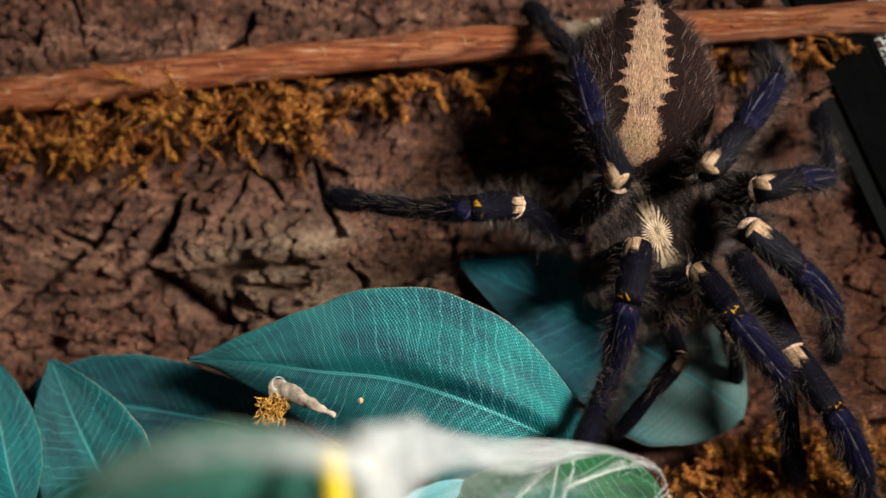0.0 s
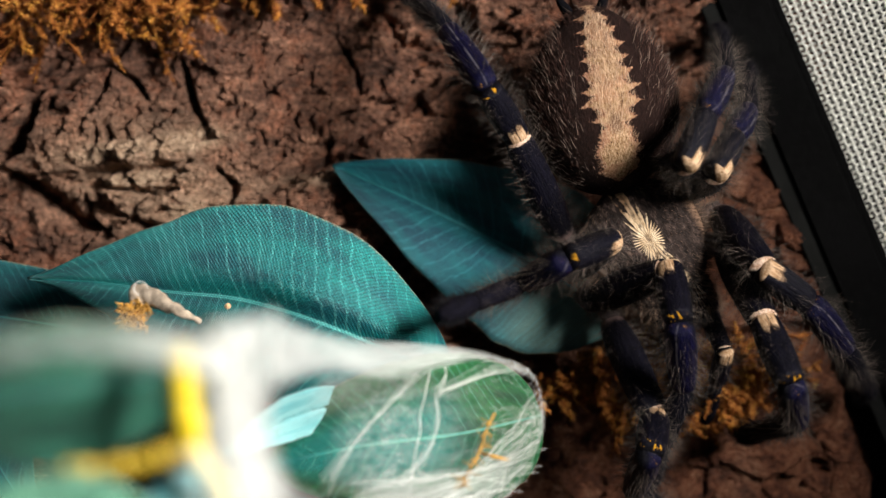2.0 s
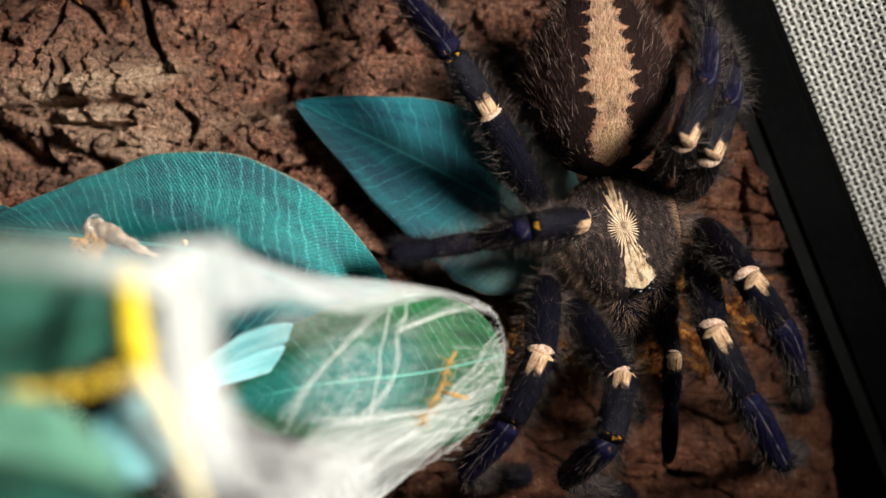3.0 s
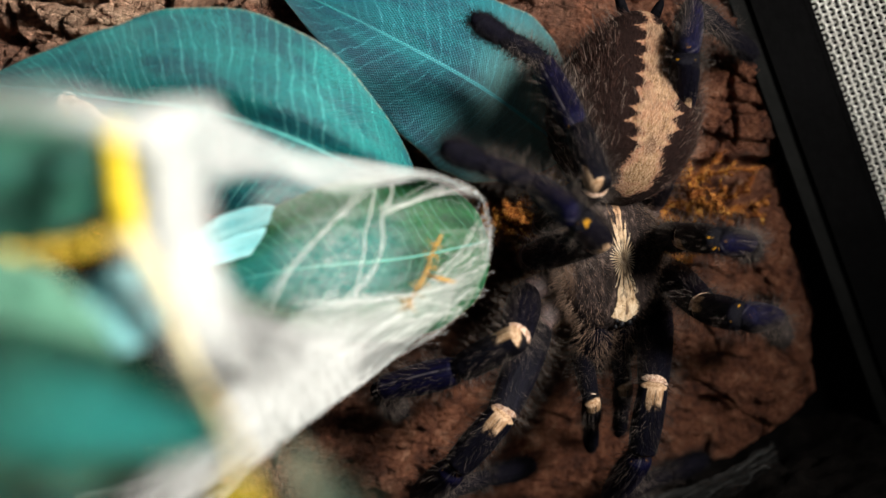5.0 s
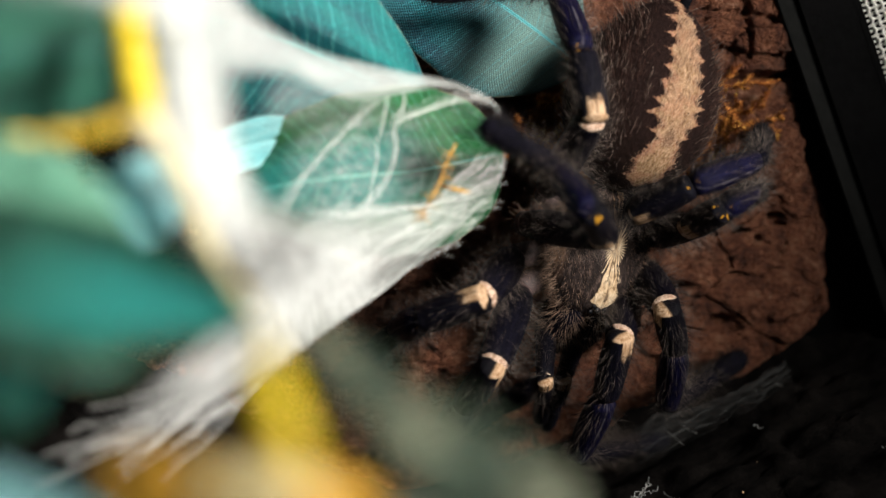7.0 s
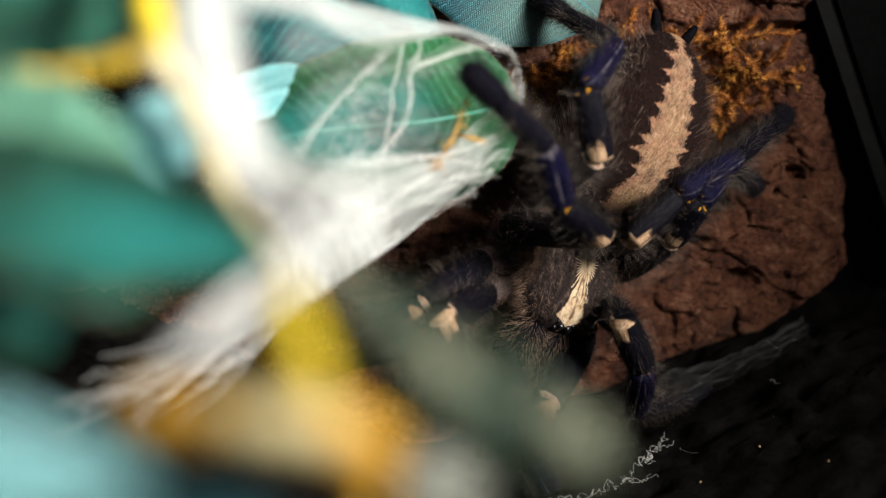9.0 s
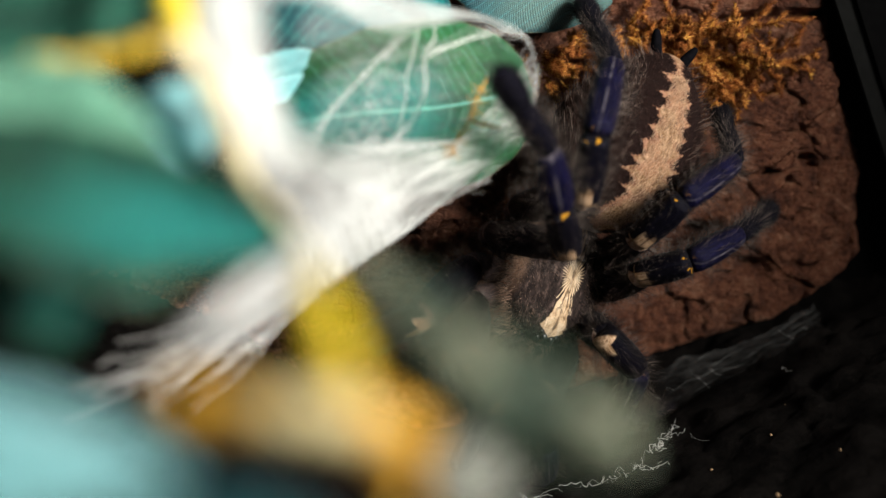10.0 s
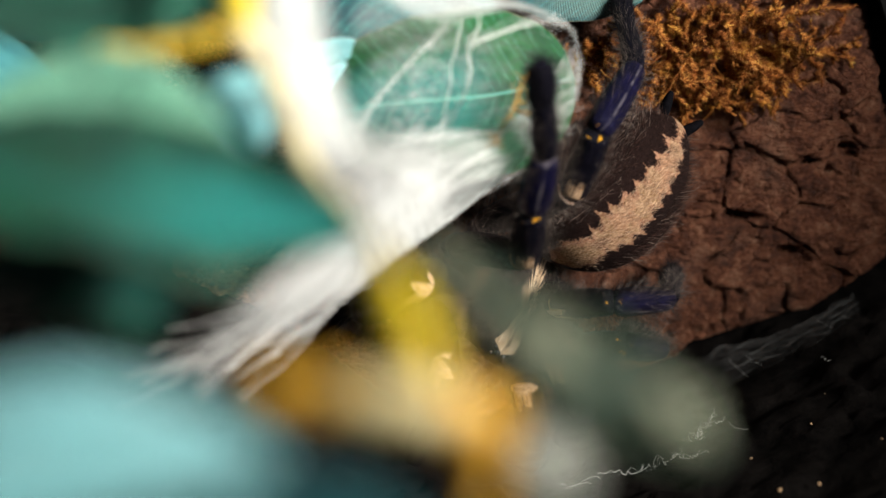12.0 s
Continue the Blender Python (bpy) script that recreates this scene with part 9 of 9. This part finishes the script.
    walk(JOINTS["R4_femur"], [(0.0, pose(-0.0068, 0.0098, -0.003, -179.4, -80.4, -153.5)), (0.5, pose(-0.0068, 0.0098, -0.003, -12, -76.9, -138.7)), (1.0, pose(-0.0068, 0.0098, -0.003, -28.3, -76.2, -142.4)), (1.5, pose(-0.0068, 0.0098, -0.003, -11.9, -71.6, -131.6)), (2.0, pose(-0.0068, 0.0098, -0.003, -24.2, -76.9, -153)), (2.5, pose(-0.0068, 0.0098, -0.003, -21.4, -78.4, -169.8)), (3.0, pose(-0.0068, 0.0098, -0.003, -13.7, -76.6, -170.9)), (3.5, pose(-0.0068, 0.0098, -0.003, -19.8, -64.5, -162.7)), (4.0, pose(-0.0068, 0.0098, -0.003, -27.3, -52.2, -159.7)), (4.5, pose(-0.0068, 0.0098, -0.003, -33.5, -42, -161.5)), (5.0, pose(-0.0068, 0.0098, -0.003, -36.7, -35.4, -170.4)), (5.5, pose(-0.0068, 0.0098, -0.003, -38.6, -36.3, -171)), (6.0, pose(-0.0068, 0.0098, -0.003, -66.8, -59.8, -144.6)), (6.5, pose(-0.0068, 0.0098, -0.003, -48.7, -50.8, -98.4)), (7.0, pose(-0.0068, 0.0098, -0.003, -24.4, -44.4, -94.1)), (7.5, pose(-0.0068, 0.0098, -0.003, -32.6, -47.5, -95.7)), (8.0, pose(-0.0068, 0.0098, -0.003, -42.2, -47.9, -101)), (8.5, pose(-0.0068, 0.0098, -0.003, -75.2, -50, -85)), (9.0, pose(-0.0068, 0.0098, -0.003, -85.5, -52.2, -87.1)), (9.5, pose(-0.0068, 0.0098, -0.003, -85.3, -54.4, -91.9)), (10.0, pose(-0.0068, 0.0098, -0.003, -78.6, -57.1, -99.6)), (10.5, pose(-0.0068, 0.0098, -0.003, -72.3, -61.8, -116.6)), (11.0, pose(-0.0068, 0.0098, -0.003, -76.8, -65.8, -118.1)), (11.5, pose(-0.0068, 0.0098, -0.003, -87.3, -47.8, -70.3)), (12.0, pose(-0.0068, 0.0098, -0.003, -79.8, -46.6, -60.9))])
    walk(JOINTS["R4_patella"], [(0.0, pose(-0.0099, 0.0083, 0.0175, -57.9, 28.3, 107.1)), (0.5, pose(-0.0103, 0.0067, 0.0173, 34.2, 26, 111.4)), (1.0, pose(-0.0107, 0.0068, 0.0172, 40.1, 24.3, 113.2)), (1.5, pose(-0.0112, 0.0049, 0.0167, 30, 19.2, 105.5)), (2.0, pose(-0.011, 0.0077, 0.0173, 41.1, 28.3, 116)), (2.5, pose(-0.0109, 0.0091, 0.0174, 50.2, 28.2, 123.7)), (3.0, pose(-0.0116, 0.009, 0.0173, 48.4, 22.4, 134.8)), (3.5, pose(-0.0154, 0.0071, 0.0158, 31.8, 10.2, 125.9)), (4.0, pose(-0.0188, 0.0054, 0.0134, 11.2, -7.9, 135)), (4.5, pose(-0.0215, 0.0049, 0.0109, -14.7, -25.9, 158.4)), (5.0, pose(-0.0235, 0.007, 0.0091, -37.8, -31.5, -159.9)), (5.5, pose(-0.0234, 0.0072, 0.0093, -42, -33.9, -147.1)), (6.0, pose(-0.0153, 0.0037, 0.015, -43.6, -19.2, -173.6)), (6.5, pose(-0.0087, -0.0032, 0.0131, -1.3, -47.8, 166)), (7.0, pose(-0.0079, -0.005, 0.0116, 10.7, -45.6, 152.8)), (7.5, pose(-0.0082, -0.0042, 0.0123, 1.5, -39.1, 171)), (8.0, pose(-0.0095, -0.0039, 0.0124, 4.7, -21.2, 162.1)), (8.5, pose(-0.0056, -0.0035, 0.0129, 14.7, -18.1, 159.5)), (9.0, pose(-0.0062, -0.0029, 0.0134, 20.7, -12.5, 155.9)), (9.5, pose(-0.0072, -0.0023, 0.0139, 12.3, -19.4, 159.3)), (10.0, pose(-0.0087, -0.0014, 0.0145, -27.6, -45.3, -166.1)), (10.5, pose(-0.0112, 0.001, 0.0154, -46.2, -49.7, -147.3)), (11.0, pose(-0.0108, 0.0023, 0.016, -44, -43.3, -155)), (11.5, pose(-0.0021, -0.0034, 0.0124, 13.3, -60, 159.8)), (12.0, pose(0.0001, -0.0027, 0.0121, 18.5, -72.5, 158.3))])
    walk(JOINTS["R4_tibia"], [(0.0, pose(-0.0121, 0.0154, 0.0135, -37.8, 43.9, 105.1)), (0.5, pose(-0.0131, 0.0138, 0.0135, 14.2, 42.5, 115)), (1.0, pose(-0.0138, 0.0139, 0.0137, 18.4, 41.9, 116.1)), (1.5, pose(-0.0133, 0.0126, 0.0139, 9.9, 46.1, 91.6)), (2.0, pose(-0.0143, 0.0144, 0.0132, 10.6, 52.3, 98.2)), (2.5, pose(-0.0151, 0.0153, 0.0134, 23.7, 52.2, 122.3)), (3.0, pose(-0.0171, 0.0146, 0.014, 26.8, 48.4, 139)), (3.5, pose(-0.0203, 0.0139, 0.0143, 20.8, 50.9, 166.9)), (4.0, pose(-0.0247, 0.0114, 0.0146, -6.6, 52.6, 164.5)), (4.5, pose(-0.0286, 0.0077, 0.0146, -36.5, 48.7, 145.6)), (5.0, pose(-0.0303, 0.0045, 0.0135, 15.9, 39.3, 128.4)), (5.5, pose(-0.0293, 0.0033, 0.0141, 25.5, 41.8, 130.4)), (6.0, pose(-0.0233, 0.0029, 0.0178, -43.4, 31.3, 141.2)), (6.5, pose(-0.0142, -0.0018, 0.0194, 19, 16.2, 106.1)), (7.0, pose(-0.0132, -0.0023, 0.0176, 16, 6.1, 109.6)), (7.5, pose(-0.0147, -0.0031, 0.0177, 12.6, 18, 111.2)), (8.0, pose(-0.017, -0.0014, 0.0155, 1.1, 24.4, 111.2)), (8.5, pose(-0.0132, -0.0007, 0.0156, 5.7, 13.7, 126.6)), (9.0, pose(-0.0138, 0.0005, 0.0153, 5.9, 2.3, 133.6)), (9.5, pose(-0.0146, 0.0005, 0.0167, 3.4, -4.8, 137.9)), (10.0, pose(-0.0145, -0.0028, 0.0205, 9.6, 9.2, 136.5)), (10.5, pose(-0.0159, -0.002, 0.0219, 5.7, 3.3, 147.5)), (11.0, pose(-0.0164, -0.0003, 0.0218, -5, 8.5, 148.3)), (11.5, pose(-0.0061, -0.0019, 0.0198, 28, -3, 128.2)), (12.0, pose(-0.0022, -0.0017, 0.0202, 42.4, 5.6, 120.7))])
    walk(JOINTS["R4_metatarsus"], [(0.0, pose(-0.0146, 0.0249, 0.004, -30.1, 74, 122.6)), (0.5, pose(-0.0174, 0.0229, 0.0044, 9.7, 65.4, 142.6)), (1.0, pose(-0.0182, 0.023, 0.0046, 10.9, 50.6, 135.6)), (1.5, pose(-0.0136, 0.022, 0.0042, 9.9, 57.1, 125)), (2.0, pose(-0.0155, 0.0226, 0.0025, 5, 63.4, 118.6)), (2.5, pose(-0.0195, 0.0223, 0.0027, 15.5, 62.5, 140.7)), (3.0, pose(-0.0238, 0.0205, 0.0039, 18.4, 60.4, 156.6)), (3.5, pose(-0.0286, 0.0159, 0.0037, -12.2, 45.5, 114.1)), (4.0, pose(-0.0327, 0.0135, 0.0038, -28.1, 30, 91.3)), (4.5, pose(-0.036, 0.0128, 0.0044, -30.6, 19.8, 73.9)), (5.0, pose(-0.0368, 0.0127, 0.0049, -10, 16.4, 62.9)), (5.5, pose(-0.0359, 0.011, 0.0051, -9, 14.1, 58.6)), (6.0, pose(-0.0323, 0.0101, 0.0107, -22.3, 30.9, 60.1)), (6.5, pose(-0.0178, 0.0107, 0.0156, 0.2, 41.1, 101.4)), (7.0, pose(-0.0177, 0.0104, 0.0162, -3.2, 41.4, 104.5)), (7.5, pose(-0.0194, 0.0089, 0.0135, -3.7, 39.5, 102.6)), (8.0, pose(-0.0215, 0.0101, 0.0099, -10, 27.6, 107.7)), (8.5, pose(-0.0211, 0.0099, 0.0124, -2.6, 14.9, 124.5)), (9.0, pose(-0.0231, 0.0103, 0.0147, -3.6, 16.2, 130.8)), (9.5, pose(-0.0246, 0.0096, 0.0179, -8.9, 28.5, 136.5)), (10.0, pose(-0.0242, 0.0064, 0.0184, -19.2, 45.4, 148.1)), (10.5, pose(-0.0272, 0.0052, 0.0211, -22.4, 44.3, 157)), (11.0, pose(-0.0278, 0.0067, 0.0198, -18.6, 30.1, 159.6)), (11.5, pose(-0.0144, 0.0087, 0.0205, 6.7, 31.6, 141.5)), (12.0, pose(-0.0091, 0.0098, 0.0189, 27.1, 38, 131))])
    walk(JOINTS["PL_femur"], [(0.0, pose(0.0125, -0.0035, -0.004, -19.9, -61.8, -15.2)), (0.5, pose(0.0125, -0.0035, -0.004, -18.2, -53, -24.9)), (1.0, pose(0.0125, -0.0035, -0.004, -15.8, -43.1, -31.5)), (1.5, pose(0.0125, -0.0035, -0.004, -16.5, -48.8, -26.9)), (2.0, pose(0.0125, -0.0035, -0.004, -14.2, -46.6, -24.3)), (2.5, pose(0.0125, -0.0035, -0.004, -12.1, -44.3, -21.8)), (3.0, pose(0.0125, -0.0035, -0.004, -12.6, -44.7, -22.7)), (3.5, pose(0.0125, -0.0035, -0.004, -13.3, -45.2, -23.7)), (4.0, pose(0.0125, -0.0035, -0.004, -14.2, -45.8, -25)), (4.5, pose(0.0125, -0.0035, -0.004, -15.3, -46.5, -26.8)), (5.0, pose(0.0125, -0.0035, -0.004, -16.8, -47.5, -29.1)), (5.5, pose(0.0125, -0.0035, -0.004, -11.3, -11, -38.8)), (6.0, pose(0.0125, -0.0035, -0.004, -10.1, -16.3, -31.8)), (6.5, pose(0.0125, -0.0035, -0.004, -6.8, -29.8, -16.8)), (7.0, pose(0.0125, -0.0035, -0.004, -15.1, -41.8, -31.1)), (7.5, pose(0.0125, -0.0035, -0.004, -9.4, -44.3, -16.6)), (8.0, pose(0.0125, -0.0035, -0.004, -9.4, -44.3, -16.6)), (8.5, pose(0.0125, -0.0035, -0.004, -9.4, -44.3, -16.6)), (9.0, pose(0.0125, -0.0035, -0.004, -9.4, -44.3, -16.6)), (9.5, pose(0.0125, -0.0035, -0.004, -9.4, -44.3, -16.6)), (10.0, pose(0.0125, -0.0035, -0.004, -9.4, -44.3, -16.6)), (10.5, pose(0.0125, -0.0035, -0.004, -9.4, -44.3, -16.6)), (11.0, pose(0.0125, -0.0035, -0.004, -9.4, -44.3, -16.6)), (11.5, pose(0.0125, -0.0035, -0.004, -9.4, -44.3, -16.6)), (12.0, pose(0.0125, -0.0035, -0.004, -9.4, -44.3, -16.6))])
    walk(JOINTS["PL_tibia"], [(0.0, pose(0.0175, -0.0049, 0.0057, -24.7, 21.6, -54.3)), (0.5, pose(0.0185, -0.0063, 0.0048, -19.6, 32.8, -40.3)), (1.0, pose(0.0193, -0.0077, 0.0035, -4.8, 46.2, -9.1)), (1.5, pose(0.019, -0.0068, 0.0043, -5.7, 50.9, -10.3)), (2.0, pose(0.0194, -0.0066, 0.004, -2.1, 52.8, -3.7)), (2.5, pose(0.0198, -0.0064, 0.0037, 2, 54.3, 3.5)), (3.0, pose(0.0197, -0.0065, 0.0037, 5.8, 51.7, 10.6)), (3.5, pose(0.0196, -0.0066, 0.0038, 9, 48.8, 16.7)), (4.0, pose(0.0194, -0.0067, 0.0039, 11.5, 45.8, 21.9)), (4.5, pose(0.0193, -0.0069, 0.004, 13.6, 42.8, 26.3)), (5.0, pose(0.019, -0.0071, 0.0041, 15.3, 39.8, 30.1)), (5.5, pose(0.0209, -0.0103, -0.0019, 16.4, 42.6, 31.9)), (6.0, pose(0.0215, -0.0091, -0.0009, 17.6, 41.3, 34.7)), (6.5, pose(0.0216, -0.0063, 0.0015, 20, 40.9, 40)), (7.0, pose(0.0195, -0.0077, 0.0033, 21.4, 35.8, 44)), (7.5, pose(0.02, -0.0057, 0.0037, 20.2, 37.4, 41)), (8.0, pose(0.02, -0.0057, 0.0037, 20.2, 37.4, 41)), (8.5, pose(0.02, -0.0057, 0.0037, 20.2, 37.4, 41)), (9.0, pose(0.02, -0.0057, 0.0037, 20.2, 37.4, 41)), (9.5, pose(0.02, -0.0057, 0.0037, 20.2, 37.4, 41)), (10.0, pose(0.02, -0.0057, 0.0037, 20.2, 37.4, 41)), (10.5, pose(0.02, -0.0057, 0.0037, 20.2, 37.4, 41)), (11.0, pose(0.02, -0.0057, 0.0037, 20.2, 37.4, 41)), (11.5, pose(0.02, -0.0057, 0.0037, 20.2, 37.4, 41)), (12.0, pose(0.02, -0.0057, 0.0037, 20.2, 37.4, 41))])
    walk(JOINTS["PR_femur"], [(0.0, pose(0.0125, 0.0035, -0.004, 5.7, -68, 1.8)), (0.5, pose(0.0125, 0.0035, -0.004, 5.7, -68, 1.8)), (1.0, pose(0.0125, 0.0035, -0.004, 39.9, -85, 129.4)), (1.5, pose(0.0125, 0.0035, -0.004, -14, -50.1, -20.7)), (2.0, pose(0.0125, 0.0035, -0.004, -11.8, -44.5, -21.1)), (2.5, pose(0.0125, 0.0035, -0.004, -11.2, -53, -14.1)), (3.0, pose(0.0125, 0.0035, -0.004, -13.2, -47.7, -21.4)), (3.5, pose(0.0125, 0.0035, -0.004, -16.6, -48.6, -27.3)), (4.0, pose(0.0125, 0.0035, -0.004, -19.6, -49.3, -33.4)), (4.5, pose(0.0125, 0.0035, -0.004, -22, -49.6, -39.4)), (5.0, pose(0.0125, 0.0035, -0.004, -23.6, -49.6, -45.3)), (5.5, pose(0.0125, 0.0035, -0.004, -13.4, -24.8, -40)), (6.0, pose(0.0125, 0.0035, -0.004, -12.7, -27.3, -35.6)), (6.5, pose(0.0125, 0.0035, -0.004, -12.1, -40.3, -24.8)), (7.0, pose(0.0125, 0.0035, -0.004, -14, -29.5, -38.9)), (7.5, pose(0.0125, 0.0035, -0.004, -11.1, -15.8, -35.9)), (8.0, pose(0.0125, 0.0035, -0.004, -11.1, -15.8, -35.9)), (8.5, pose(0.0125, 0.0035, -0.004, -11.1, -15.8, -35.9)), (9.0, pose(0.0125, 0.0035, -0.004, -11.1, -15.8, -35.9)), (9.5, pose(0.0125, 0.0035, -0.004, -11.1, -15.8, -35.9)), (10.0, pose(0.0125, 0.0035, -0.004, -11.1, -15.8, -35.9)), (10.5, pose(0.0125, 0.0035, -0.004, -11.1, -15.8, -35.9)), (11.0, pose(0.0125, 0.0035, -0.004, -11.1, -15.8, -35.9)), (11.5, pose(0.0125, 0.0035, -0.004, -11.1, -15.8, -35.9)), (12.0, pose(0.0125, 0.0035, -0.004, -11.1, -15.8, -35.9))])
    walk(JOINTS["PR_tibia"], [(0.0, pose(0.0166, 0.0036, 0.0062, -0.9, 43.5, -1.7)), (0.5, pose(0.0166, 0.0036, 0.0062, -0.9, 43.5, -1.7)), (1.0, pose(0.0119, 0.0042, 0.007, -16.6, 30.5, -33.7)), (1.5, pose(0.0191, 0.001, 0.0044, -7, 22.6, -13.6)), (2.0, pose(0.0198, 0.0007, 0.0037, -14.6, 38.4, -28.8)), (2.5, pose(0.0189, 0.0019, 0.0048, -14.9, 39, -29.3)), (3.0, pose(0.0194, 0.0008, 0.0041, -7.7, 20.4, -14.9)), (3.5, pose(0.019, 0.0002, 0.0043, -5.3, 23.6, -10.3)), (4.0, pose(0.0185, -0.0004, 0.0043, -1.6, 28, -3.2)), (4.5, pose(0.018, -0.001, 0.0044, 4.5, 33.9, 8.7)), (5.0, pose(0.0175, -0.0016, 0.0044, 15, 40.2, 29.4)), (5.5, pose(0.0201, -0.0029, 0.0006, 17.5, 41.8, 34.4)), (6.0, pose(0.0204, -0.0022, 0.001, 18.4, 43.3, 36.1)), (6.5, pose(0.0201, 0, 0.0031, 22.9, 37.5, 47.1)), (7.0, pose(0.02, -0.0025, 0.0014, 17.4, 35.9, 35.1)), (7.5, pose(0.0211, -0.0027, -0.001, 20.9, 39.3, 42.1)), (8.0, pose(0.0211, -0.0027, -0.001, 20.9, 39.3, 42.1)), (8.5, pose(0.0211, -0.0027, -0.001, 20.9, 39.3, 42.1)), (9.0, pose(0.0211, -0.0027, -0.001, 20.9, 39.3, 42.1)), (9.5, pose(0.0211, -0.0027, -0.001, 20.9, 39.3, 42.1)), (10.0, pose(0.0211, -0.0027, -0.001, 20.9, 39.3, 42.1)), (10.5, pose(0.0211, -0.0027, -0.001, 20.9, 39.3, 42.1)), (11.0, pose(0.0211, -0.0027, -0.001, 20.9, 39.3, 42.1)), (11.5, pose(0.0211, -0.0027, -0.001, 20.9, 39.3, 42.1)), (12.0, pose(0.0211, -0.0027, -0.001, 20.9, 39.3, 42.1))])


motions()
